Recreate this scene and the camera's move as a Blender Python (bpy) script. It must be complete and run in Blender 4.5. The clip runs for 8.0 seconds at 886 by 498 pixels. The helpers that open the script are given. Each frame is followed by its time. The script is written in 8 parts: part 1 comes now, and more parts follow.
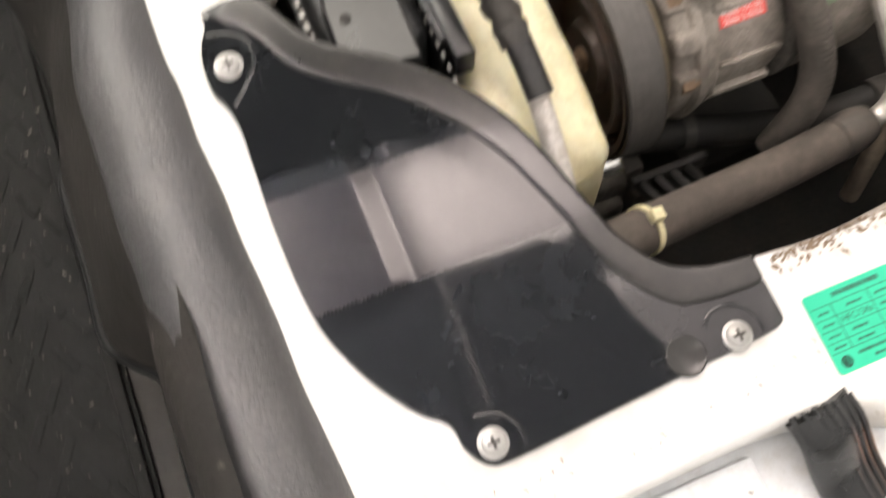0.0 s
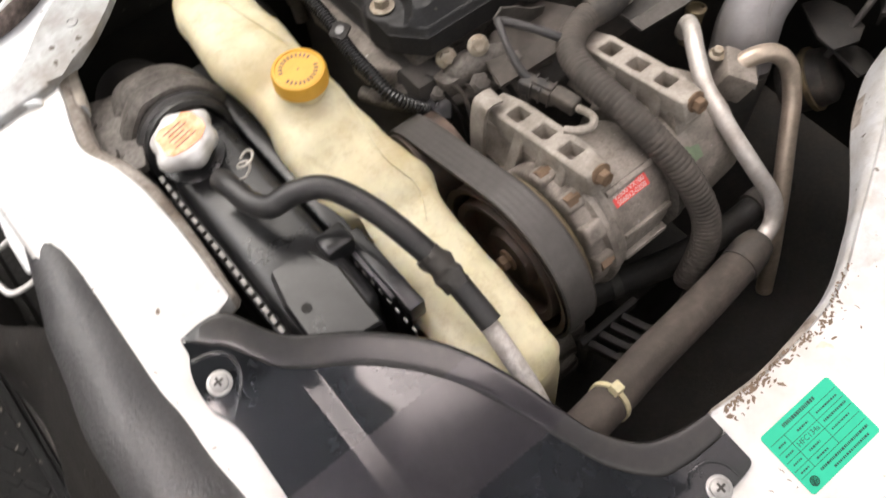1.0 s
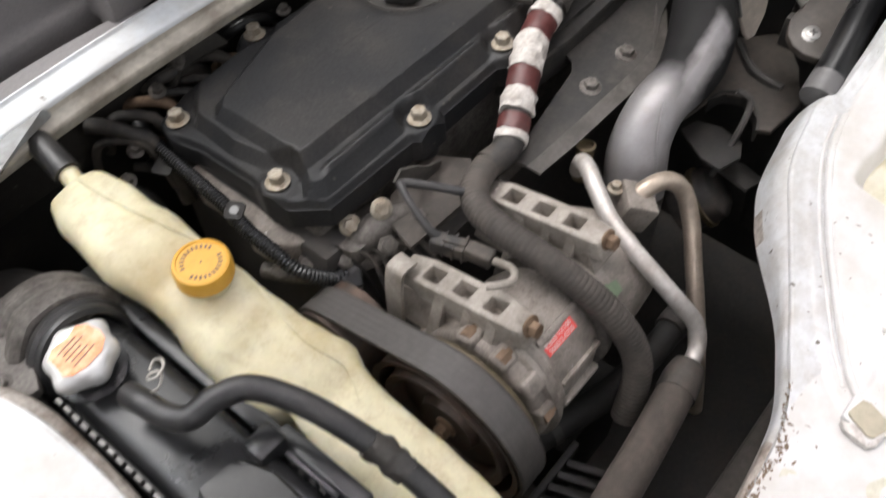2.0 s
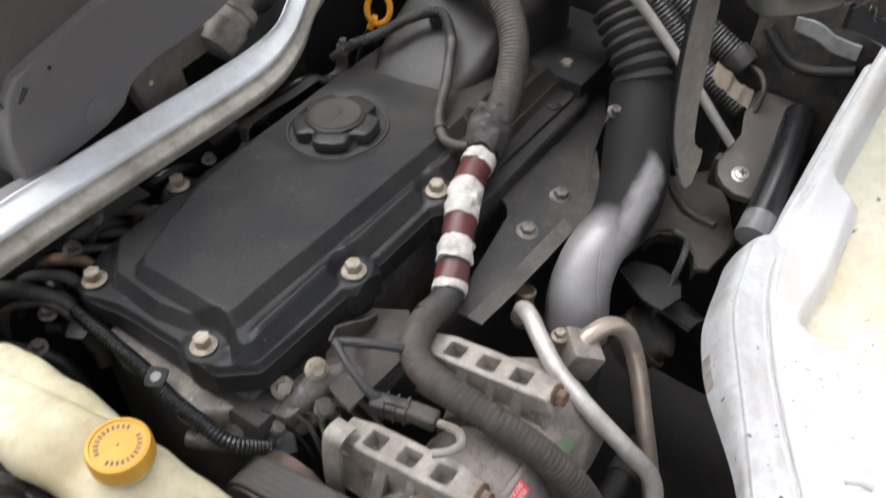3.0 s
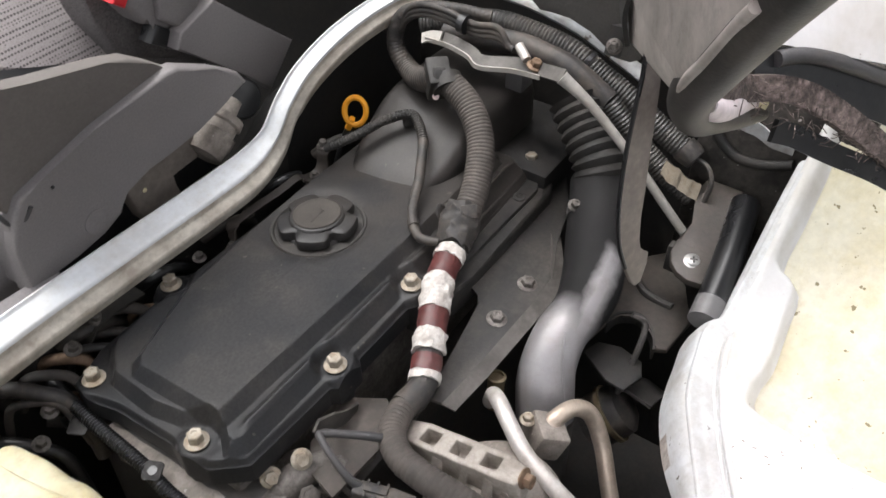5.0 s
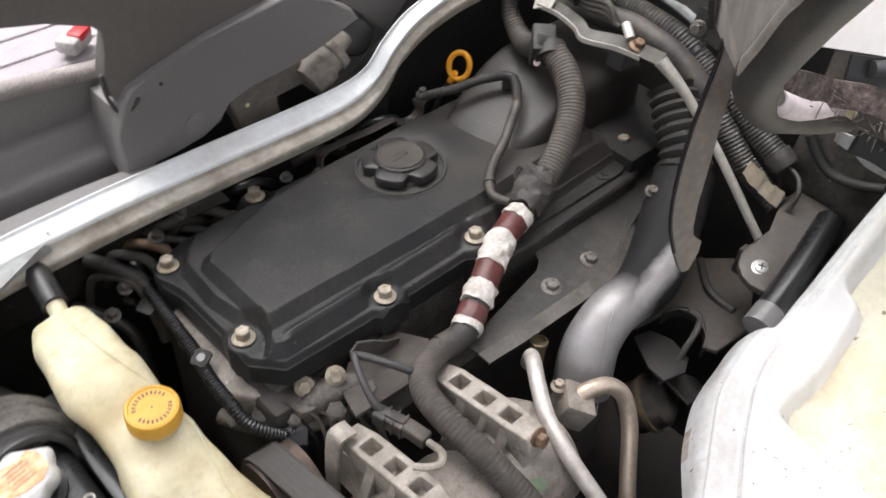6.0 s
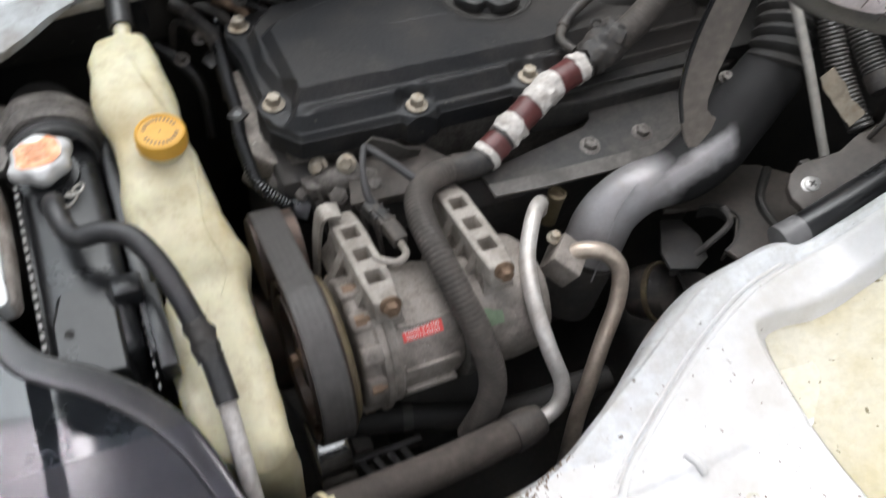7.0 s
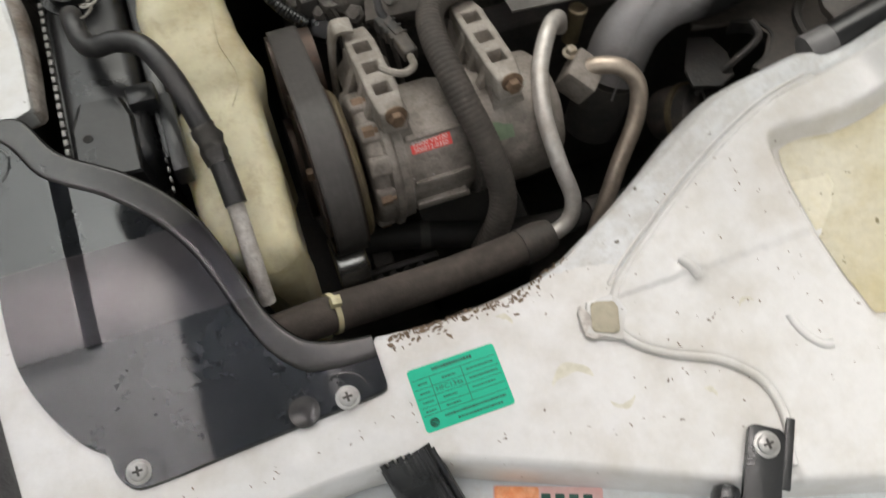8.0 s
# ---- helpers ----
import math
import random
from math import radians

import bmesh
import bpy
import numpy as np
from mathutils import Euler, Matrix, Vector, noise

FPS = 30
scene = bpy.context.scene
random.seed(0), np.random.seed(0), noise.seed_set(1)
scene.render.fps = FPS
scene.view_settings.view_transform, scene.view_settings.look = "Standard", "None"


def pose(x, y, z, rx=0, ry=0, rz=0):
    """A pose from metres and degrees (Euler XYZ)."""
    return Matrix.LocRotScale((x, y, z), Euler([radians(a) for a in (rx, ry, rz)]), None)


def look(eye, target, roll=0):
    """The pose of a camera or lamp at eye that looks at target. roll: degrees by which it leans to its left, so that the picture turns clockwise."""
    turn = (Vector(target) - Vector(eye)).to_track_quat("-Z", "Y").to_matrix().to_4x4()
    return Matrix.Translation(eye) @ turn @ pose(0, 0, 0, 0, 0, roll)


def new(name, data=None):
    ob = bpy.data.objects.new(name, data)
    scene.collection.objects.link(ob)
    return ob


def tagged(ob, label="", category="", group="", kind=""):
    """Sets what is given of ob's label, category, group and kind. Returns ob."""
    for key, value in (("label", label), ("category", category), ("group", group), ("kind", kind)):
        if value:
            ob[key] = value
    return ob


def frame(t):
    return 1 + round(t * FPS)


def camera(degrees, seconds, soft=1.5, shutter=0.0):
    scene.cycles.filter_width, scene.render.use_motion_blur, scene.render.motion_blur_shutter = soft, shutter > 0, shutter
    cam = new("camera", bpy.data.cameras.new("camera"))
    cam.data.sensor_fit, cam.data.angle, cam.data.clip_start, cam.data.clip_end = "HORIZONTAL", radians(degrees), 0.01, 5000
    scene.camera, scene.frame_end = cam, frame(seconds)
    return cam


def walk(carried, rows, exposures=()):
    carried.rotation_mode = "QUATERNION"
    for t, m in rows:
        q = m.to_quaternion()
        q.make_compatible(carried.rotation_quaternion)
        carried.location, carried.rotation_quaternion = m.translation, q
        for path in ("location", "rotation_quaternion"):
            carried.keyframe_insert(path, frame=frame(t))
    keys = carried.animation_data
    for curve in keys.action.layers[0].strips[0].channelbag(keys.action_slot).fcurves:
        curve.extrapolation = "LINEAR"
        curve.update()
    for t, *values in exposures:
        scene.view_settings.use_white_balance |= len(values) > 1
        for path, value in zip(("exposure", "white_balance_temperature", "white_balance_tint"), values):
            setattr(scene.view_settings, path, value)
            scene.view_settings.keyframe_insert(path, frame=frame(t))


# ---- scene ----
cam = camera(54.0, 8.0, shutter=0.5)
PATH = [
    (0, (-0.291, -0.084, 1.301), (0.001, 0.621, -0.548), 0.0),
    (0.5, (-0.29, -0.045, 1.396), (0.147, 0.73, -0.395), -3.3),
    (1, (-0.28, -0.019, 1.422), (0.249, 0.786, -0.331), -6.7),
    (1.5, (-0.275, 0.012, 1.426), (0.42, 0.808, -0.273), -5.2),
    (1.7, (-0.281, 0.026, 1.421), (0.507, 0.819, -0.238), -3.6),
    (2.8, (-0.234, 0.086, 1.409), (0.866, 0.851, -0.077), 1.9),
    (3, (-0.236, 0.088, 1.408), (0.921, 0.863, -0.028), 2.0),
    (3.5, (-0.235, 0.092, 1.433), (1.008, 0.888, 0.084), 1.3),
    (4, (-0.235, 0.092, 1.461), (1.05, 0.881, 0.146), 0.9),
    (4.2, (-0.237, 0.091, 1.469), (1.051, 0.875, 0.156), 0.9),
    (5.3, (-0.249, 0.049, 1.498), (0.953, 0.875, 0.129), 2.2),
    (5.5, (-0.257, 0.036, 1.492), (0.919, 0.901, 0.125), 3.3),
    (6, (-0.235, -0.011, 1.492), (0.802, 0.977, 0.096), 4.5),
    (6.5, (-0.17, -0.08, 1.482), (0.679, 0.986, 0.018), 6.3),
    (7, (-0.112, -0.166, 1.469), (0.478, 0.879, -0.13), 8.0),
    (7.3, (-0.096, -0.207, 1.473), (0.361, 0.813, -0.185), 6.8),
    (7.5, (-0.08, -0.217, 1.477), (0.281, 0.713, -0.257), 4.6),
    (8, (-0.057, -0.248, 1.451), (0.262, 0.635, -0.314), 0.1),
]
walk(cam, [(t, look(eye, target, roll)) for t, eye, target, roll in PATH], [(0.0, 1.52, 7350, 10), (0.5, 1.56, 7000, 11), (1.0, 1.28, 7000, 12), (1.5, 1.10, 6800, 11), (3.0, 1.20, 6250, 9), (5.5, 1.3, 6450, 10), (6.5, 1.3, 6450, 9), (7.0, 1.0, 6200, 7), (7.5, 0.70, 6600, 7), (8.0, 0.45, 6800, 5)])

# ---- world, sun, light ----
world = bpy.data.worlds.new("sky")
scene.world = world
world.use_nodes = True
_n = world.node_tree.nodes
_sky = _n.new("ShaderNodeTexSky")
_sky.sky_type, _sky.sun_disc = "NISHITA", False
_sky.sun_elevation, _sky.sun_rotation = radians(72), radians(-15)
_sky.air_density, _sky.dust_density, _sky.ozone_density = 1.0, 9.0, 1.0
_hs = _n.new("ShaderNodeHueSaturation")
_hs.inputs["Saturation"].default_value = 0.12
world.node_tree.links.new(_sky.outputs[0], _hs.inputs["Color"])
world.node_tree.links.new(_hs.outputs[0], _n["Background"].inputs[0])
_n["Background"].inputs[1].default_value = 0.15
sun = new("sun", bpy.data.lights.new("sun", "SUN"))
sun.data.energy, sun.data.angle, sun.data.color = 0.9, radians(60), (1.0, 0.975, 0.95)
sun.matrix_world = look((-0.3, 1.2, 4.0), (0.0, 0.2, 0.8))


# ---- materials ----
def material(name, colour, rough=0.5, metal=0.0, spots=None, spot_amount=0.5, spot_scale=6.0, grain=0.15, grain_scale=120.0,
             bump=0.1, bump_scale=300.0, coat=0.0, rough_var=0.12, sub=0.0, random_tint=0.0, speck=None, speck_scale=45.0, speck_at=0.70, blotch=0.35):
    """A surface with stains at a large scale, grain at a small one and fine relief."""
    m = bpy.data.materials.new(name)
    m.use_nodes = True
    nt, b = m.node_tree, m.node_tree.nodes["Principled BSDF"]
    N, L = nt.nodes.new, nt.links.new
    tc = N("ShaderNodeTexCoord")

    def noise_at(scale, detail=5.0, rough_=0.6):
        t = N("ShaderNodeTexNoise")
        t.inputs["Scale"].default_value, t.inputs["Detail"].default_value, t.inputs["Roughness"].default_value = scale, detail, rough_
        L(tc.outputs["Object"], t.inputs["Vector"])
        return t

    big, fine = noise_at(spot_scale), noise_at(grain_scale, 3.0)
    ramp = N("ShaderNodeMapRange")
    ramp.inputs[1].default_value, ramp.inputs[2].default_value = 0.42, 0.68
    ramp.inputs[4].default_value = spot_amount
    L(big.outputs[0], ramp.inputs[0])
    mix = N("ShaderNodeMix")
    mix.data_type = "RGBA"
    mix.inputs[6].default_value = (*colour, 1)
    mix.inputs[7].default_value = (*(spots or [c * 0.6 for c in colour]), 1)
    L(ramp.outputs[0], mix.inputs[0])
    if blotch:
        # ragged patches between the stains and the grain
        rag = noise_at(spot_scale * 4.3, 9.0, 0.74)
        rs = N("ShaderNodeMapRange")
        rs.inputs[1].default_value, rs.inputs[2].default_value, rs.inputs[4].default_value = 0.50, 0.64, blotch
        L(rag.outputs[0], rs.inputs[0])
        worn = N("ShaderNodeMix")
        worn.data_type = "RGBA"
        L(mix.outputs[2], worn.inputs[6])
        worn.inputs[7].default_value = (*(spots or [c * 0.6 for c in colour]), 1)
        L(rs.outputs[0], worn.inputs[0])
        mix = worn
    g = N("ShaderNodeMapRange")
    g.inputs[1].default_value, g.inputs[2].default_value = 0.3, 0.7
    g.inputs[3].default_value, g.inputs[4].default_value = 1.0 - grain, 1.0 + grain
    L(fine.outputs[0], g.inputs[0])
    mul = N("ShaderNodeVectorMath")
    mul.operation = "SCALE"
    L(mix.outputs[2], mul.inputs[0])
    L(g.outputs[0], mul.inputs["Scale"])
    out = mul.outputs[0]
    if speck:
        sp = noise_at(speck_scale, 2.0, 0.5)
        sr = N("ShaderNodeMapRange")
        sr.inputs[1].default_value, sr.inputs[2].default_value = speck_at, speck_at + 0.04
        L(sp.outputs[0], sr.inputs[0])
        sm = N("ShaderNodeMix")
        sm.data_type = "RGBA"
        L(out, sm.inputs[6])
        sm.inputs[7].default_value = (*speck, 1)
        L(sr.outputs[0], sm.inputs[0])
        out = sm.outputs[2]
    L(out, b.inputs["Base Color"])
    rr = N("ShaderNodeMapRange")
    rr.inputs[3].default_value, rr.inputs[4].default_value = max(0.02, rough - rough_var), min(1.0, rough + rough_var)
    L(big.outputs[0], rr.inputs[0])
    L(rr.outputs[0], b.inputs["Roughness"])
    b.inputs["Metallic"].default_value = metal
    b.inputs["Coat Weight"].default_value = coat
    b.inputs["Coat Roughness"].default_value = 0.15
    if sub:
        b.inputs["Subsurface Weight"].default_value = sub
        b.inputs["Subsurface Radius"].default_value = (0.02, 0.015, 0.006)
        b.inputs["Subsurface Scale"].default_value = 0.5
    if bump:
        rel = noise_at(bump_scale, 3.0)
        bp = N("ShaderNodeBump")
        bp.inputs["Strength"].default_value, bp.inputs["Distance"].default_value = bump, 0.002
        L(rel.outputs[0], bp.inputs["Height"])
        L(bp.outputs[0], b.inputs["Normal"])
    return m


WHITE = material("white_body_paint", (0.67, 0.665, 0.655), 0.34, spots=(0.52, 0.49, 0.435), spot_amount=0.7, spot_scale=14, grain=0.03, bump=0.03, bump_scale=90, coat=0.3, speck=(0.14, 0.10, 0.07), speck_scale=85, speck_at=0.735, blotch=0.16)
CAPMAT = material("bright_cap_metal", (0.80, 0.79, 0.78), 0.38, metal=0.35, spots=(0.62, 0.60, 0.57), spot_amount=0.5, spot_scale=50, grain=0.05, bump=0.05)
# dirt, plus a grey that stands for shade on the corner plate
PLATEMAT = material("dirty_shaded_pale_plate", (0.40, 0.415, 0.42), 0.45, spots=(0.20, 0.175, 0.15), spot_amount=0.85, spot_scale=22, grain=0.1, bump=0.08, speck=(0.08, 0.065, 0.05), speck_scale=60, speck_at=0.68)
# worn, dirty paint, also toned down where the deck would be overlit
WORNDIM = material("worn_dirty_dimmed_white", (0.60, 0.61, 0.615), 0.36, spots=(0.40, 0.375, 0.335), spot_amount=0.65, spot_scale=24, grain=0.06, grain_scale=150, bump=0.05, coat=0.2, speck=(0.10, 0.08, 0.06), speck_scale=70, speck_at=0.70)
TOOTH = material("dull_crimp_metal", (0.26, 0.25, 0.24), 0.5, metal=0.4, spots=(0.10, 0.09, 0.085), spot_amount=0.8, spot_scale=60)
WHITE_OLD = material("white_paint_with_grime", (0.74, 0.765, 0.79), 0.52, spots=(0.50, 0.46, 0.40), spot_amount=0.35, spot_scale=22, grain=0.05, bump=0.05, blotch=0.22, speck=(0.16, 0.13, 0.10), speck_scale=60, speck_at=0.73)
FLANGE = material("grimy_painted_flange", (0.42, 0.38, 0.34), 0.5, spots=(0.14, 0.105, 0.08), spot_amount=0.9, spot_scale=30, grain=0.25, grain_scale=200, bump=0.2)
# near-black; parts deep in the bay carry their shade in this colour
NEARBLACK = material("near_black", (0.012, 0.0115, 0.011), 0.7, spots=(0.030, 0.025, 0.021), spot_amount=0.7, spot_scale=16, bump=0.3)
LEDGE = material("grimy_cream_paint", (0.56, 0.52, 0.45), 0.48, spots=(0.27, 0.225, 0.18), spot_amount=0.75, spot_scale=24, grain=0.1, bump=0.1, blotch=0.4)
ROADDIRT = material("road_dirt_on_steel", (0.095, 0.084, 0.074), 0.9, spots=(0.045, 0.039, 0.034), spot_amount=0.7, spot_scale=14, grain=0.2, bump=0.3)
CREAM = material("yellowed_primer", (0.62, 0.59, 0.47), 0.55, spots=(0.50, 0.44, 0.26), spot_amount=0.8, spot_scale=13, grain=0.06, bump=0.08, speck=(0.20, 0.17, 0.09), speck_scale=95, speck_at=0.69)
GLOSS = material("glossy_black_plastic", (0.010, 0.011, 0.013), 0.055, spots=(0.018, 0.020, 0.022), grain=0.05, bump=0.003, bump_scale=40, rough_var=0.03, spot_scale=12, blotch=0.1)
FILM = material("satin_clear_film", (0.022, 0.020, 0.023), 0.14, spots=(0.034, 0.031, 0.034), grain=0.05, bump=0.003, bump_scale=40, rough_var=0.04, spot_scale=12, blotch=0.1)
LIPMAT = material("dusty_black_plastic", (0.015, 0.0145, 0.015), 0.24, spots=(0.036, 0.032, 0.028), spot_amount=0.45, rough_var=0.05, bump_scale=60, grain=0.1, bump=0.05)
COVERMAT = material("valve_cover_plastic", (0.017, 0.0175, 0.019), 0.42, spots=(0.046, 0.041, 0.037), spot_amount=0.6, spot_scale=5, grain=0.3, grain_scale=320, bump=0.14, bump_scale=700, speck=(0.085, 0.075, 0.064), speck_scale=75, speck_at=0.73, blotch=0.45)
COVERMAT.node_tree.nodes["Principled BSDF"].inputs["Specular IOR Level"].default_value = 0.30
BLACK = material("black_plastic", (0.013, 0.0135, 0.015), 0.30, spots=(0.026, 0.025, 0.024), spot_amount=0.5, spot_scale=18, bump=0.06)
GREYPL = material("grey_plastic", (0.050, 0.049, 0.051), 0.48, spots=(0.078, 0.070, 0.066), spot_amount=0.5, spot_scale=7, bump=0.15, bump_scale=900, grain=0.12, grain_scale=400)
RUBBER = material("dusty_rubber", (0.028, 0.026, 0.025), 0.6, spots=(0.115, 0.095, 0.078), spot_amount=0.6, spot_scale=22, bump=0.12)
LOOMPL = material("dusty_loom_plastic", (0.030, 0.029, 0.028), 0.5, spots=(0.080, 0.070, 0.060), spot_amount=0.55, spot_scale=24, grain=0.15, bump=0.1, blotch=0.45)
PALEZINC = material("pale_dull_zinc", (0.46, 0.44, 0.405), 0.5, metal=0.3, spots=(0.30, 0.27, 0.23), spot_amount=0.6, spot_scale=30, bump=0.08)
HOSE = material("black_hose_rubber", (0.022, 0.022, 0.023), 0.36, spots=(0.060, 0.055, 0.051), spot_amount=0.5, spot_scale=25, bump=0.05)
DUSTHOSE = material("dusty_brown_hose", (0.056, 0.048, 0.042), 0.75, spots=(0.115, 0.098, 0.084), spot_amount=0.6, spot_scale=20, bump=0.1)
FOAM = material("foam_tube", (0.056, 0.046, 0.039), 0.85, spots=(0.098, 0.081, 0.068), spot_amount=0.7, spot_scale=17, bump=0.25, bump_scale=500)
TANK = material("translucent_cream_plastic", (0.66, 0.615, 0.43), 0.40, spots=(0.42, 0.335, 0.18), spot_amount=0.85, spot_scale=11, blotch=0.45, grain=0.04, bump=0.08, bump_scale=25, sub=0.35)
YELLOW = material("yellow_cap_plastic", (0.70, 0.385, 0.05), 0.45, spots=(0.62, 0.30, 0.03), spot_amount=0.4, spot_scale=30, grain=0.05)
ORANGEPL = material("orange_plastic", (0.85, 0.36, 0.02), 0.4, grain=0.05)
CAST = material("cast_aluminium", (0.30, 0.266, 0.235), 0.62, metal=0.2, spots=(0.105, 0.088, 0.074), spot_amount=0.85, spot_scale=21, grain=0.12, grain_scale=300, bump=0.22, bump_scale=350, speck=(0.44, 0.42, 0.39), speck_scale=160, speck_at=0.72, blotch=0.5)
CASTLIGHT = material("clean_cast_aluminium", (0.38, 0.345, 0.305), 0.55, metal=0.25, spots=(0.19, 0.165, 0.14), spot_amount=0.85, spot_scale=28, grain=0.1, grain_scale=300, bump=0.2, bump_scale=600)
ALU = material("bare_aluminium_pipe", (0.60, 0.575, 0.54), 0.48, metal=0.45, spots=(0.36, 0.30, 0.25), spot_amount=0.7, spot_scale=24, bump=0.08, grain=0.08)
SILVER = material("silver_painted_metal", (0.33, 0.32, 0.325), 0.48, metal=0.45, spots=(0.20, 0.18, 0.17), spot_amount=0.6, spot_scale=15, grain=0.08, bump=0.05)
STEEL = material("zinc_bolt_steel", (0.40, 0.36, 0.30), 0.55, metal=0.5, spots=(0.24, 0.18, 0.12), spot_amount=0.8, spot_scale=70, bump=0.1)
RUST = material("rusty_bolt", (0.22, 0.15, 0.10), 0.65, metal=0.4, spots=(0.12, 0.07, 0.045), spot_scale=90, bump=0.2)
CHROME = material("bright_zinc", (0.75, 0.74, 0.73), 0.22, metal=0.95, spots=(0.36, 0.34, 0.31), spot_scale=80, bump=0.05)
BELT = material("ribbed_belt_rubber", (0.070, 0.064, 0.060), 0.50, spots=(0.06, 0.055, 0.052), spot_scale=20, grain=0.12, bump=0.1)
PULLEY = material("brown_pulley_steel", (0.075, 0.060, 0.052), 0.5, metal=0.5, spots=(0.12, 0.065, 0.04), spot_amount=0.6, spot_scale=25)
DARK = material("sooty_dark_metal", (0.044, 0.041, 0.039), 0.75, spots=(0.075, 0.063, 0.053), spot_amount=0.7, spot_scale=12, bump=0.25)
SHIELD = material("dusty_black_shield", (0.020, 0.0190, 0.0178), 0.62, metal=0.0, spots=(0.056, 0.049, 0.042), spot_amount=0.7, spot_scale=18, grain=0.25, grain_scale=200, bump=0.12)
LINING = material("black_grained_vinyl", (0.070, 0.066, 0.062), 0.50, spots=(0.10, 0.092, 0.085), spot_amount=0.5, spot_scale=12, grain=0.1, grain_scale=300, bump=0.8, bump_scale=170)
FOLDMAT = material("dust_grey_steel", (0.10, 0.092, 0.083), 0.55, metal=0.2, spots=(0.040, 0.036, 0.032), spot_amount=0.7, spot_scale=20, grain=0.2, bump=0.1)
FLAKE = material("dirt_flake", (0.17, 0.12, 0.085), 0.8, spots=(0.20, 0.15, 0.10), spot_amount=0.8, spot_scale=80, grain=0.2, bump=0.1)
SEALMAT = material("dusty_seal_rubber", (0.034, 0.0315, 0.029), 0.5, spots=(0.080, 0.070, 0.061), spot_amount=0.8, spot_scale=13, grain=0.12, grain_scale=250, bump=0.12)
SMEAR = material("old_grease_film", (0.56, 0.535, 0.43), 0.4, spots=(0.63, 0.615, 0.56), spot_amount=0.9, spot_scale=60, grain=0.1, bump=0.1)
GRIMEMETAL = material("greasy_engine_metal", (0.165, 0.150, 0.136), 0.6, metal=0.25, spots=(0.048, 0.040, 0.034), spot_amount=0.8, spot_scale=26, grain=0.3, grain_scale=250, bump=0.4, bump_scale=250)
VINYL = material("grey_vinyl", (0.068, 0.067, 0.070), 0.40, spots=(0.108, 0.104, 0.103), spot_amount=0.4, spot_scale=7, grain=0.12, grain_scale=260, bump=0.5, bump_scale=240)
CARPET = material("brown_grey_trim", (0.017, 0.015, 0.0135), 0.7, spots=(0.040, 0.033, 0.028), spot_amount=0.5, spot_scale=6, bump=0.5, bump_scale=120, speck=(0.10, 0.09, 0.08), speck_scale=70, speck_at=0.70)
MAT = material("ribbed_floor_mat", (0.009, 0.009, 0.009), 0.7, spots=(0.018, 0.017, 0.016), spot_amount=0.6, spot_scale=9, speck=(0.17, 0.16, 0.14), speck_scale=110, speck_at=0.69, bump=0.5)
MAT.node_tree.nodes["Principled BSDF"].inputs["Specular IOR Level"].default_value = 0.2
FABRIC = material("grey_seat_fabric", (0.15, 0.14, 0.138), 0.9, spots=(0.065, 0.060, 0.058), spot_scale=8, grain=0.4, grain_scale=500, bump=0.6, bump_scale=900)
FABRICLIGHT = material("light_grey_seat_weave", (0.52, 0.49, 0.49), 0.9, spots=(0.40, 0.37, 0.37), spot_scale=8, grain=0.5, grain_scale=600, bump=0.7, bump_scale=800)
FELT = material("felt_insulation", (0.045, 0.034, 0.030), 0.95, spots=(0.19, 0.15, 0.135), spot_amount=0.8, spot_scale=40, grain=0.6, grain_scale=200, bump=1.0, bump_scale=180)
TAPERED = material("maroon_tape", (0.105, 0.030, 0.028), 0.4, spots=(0.075, 0.035, 0.032), spot_scale=40, bump=0.1)
TAPEWHITE = material("white_wrapped_tape", (0.60, 0.57, 0.535), 0.5, spots=(0.36, 0.31, 0.27), spot_amount=0.7, spot_scale=75, bump=0.8, bump_scale=190, blotch=0.6)
GREEN = material("green_label", (0.0, 0.47, 0.28), 0.6, spots=(0.0, 0.43, 0.25), spot_scale=20, grain=0.03, bump=0.0)
LABELINK = material("label_ink", (0.010, 0.07, 0.05), 0.5, grain=0.03, bump=0.0)
ORANGELABEL = material("orange_label", (0.85, 0.28, 0.09), 0.35, spots=(0.88, 0.55, 0.35), spot_amount=0.7, spot_scale=60, bump=0.0)
PINKLABEL = material("faded_pink_label", (0.72, 0.42, 0.40), 0.5, spots=(0.74, 0.60, 0.56), spot_scale=40, grain=0.05, bump=0.0)
REDLABEL = material("red_label", (0.80, 0.085, 0.075), 0.45, grain=0.04, bump=0.0)
PALEINK = material("pale_ink", (0.85, 0.66, 0.63), 0.5, grain=0.04, bump=0.0)
REDPL = material("red_button_plastic", (0.62, 0.02, 0.03), 0.35, grain=0.03, bump=0.0)
TIE = material("cream_nylon", (0.66, 0.60, 0.38), 0.5, spots=(0.5, 0.43, 0.25), spot_scale=60)
TAN = material("tan_butyl_patch", (0.45, 0.41, 0.31), 0.7, spots=(0.36, 0.32, 0.24), spot_scale=60, bump=0.3)
BRASS = material("yellow_zinc", (0.33, 0.27, 0.15), 0.45, metal=0.7, spots=(0.25, 0.18, 0.08), spot_scale=60)
TAGMAT = material("foil_tag", (0.50, 0.43, 0.34), 0.35, metal=0.75, spots=(0.25, 0.19, 0.13), spot_amount=0.7, spot_scale=60, bump=0.4, bump_scale=200)
STRAP = material("dusty_brown_steel", (0.15, 0.128, 0.112), 0.55, metal=0.2, spots=(0.20, 0.175, 0.15), spot_amount=0.6, spot_scale=14, bump=0.1)
BLACKGLOSS = material("satin_black_paint", (0.010, 0.010, 0.011), 0.28, grain=0.05, bump=0.03)
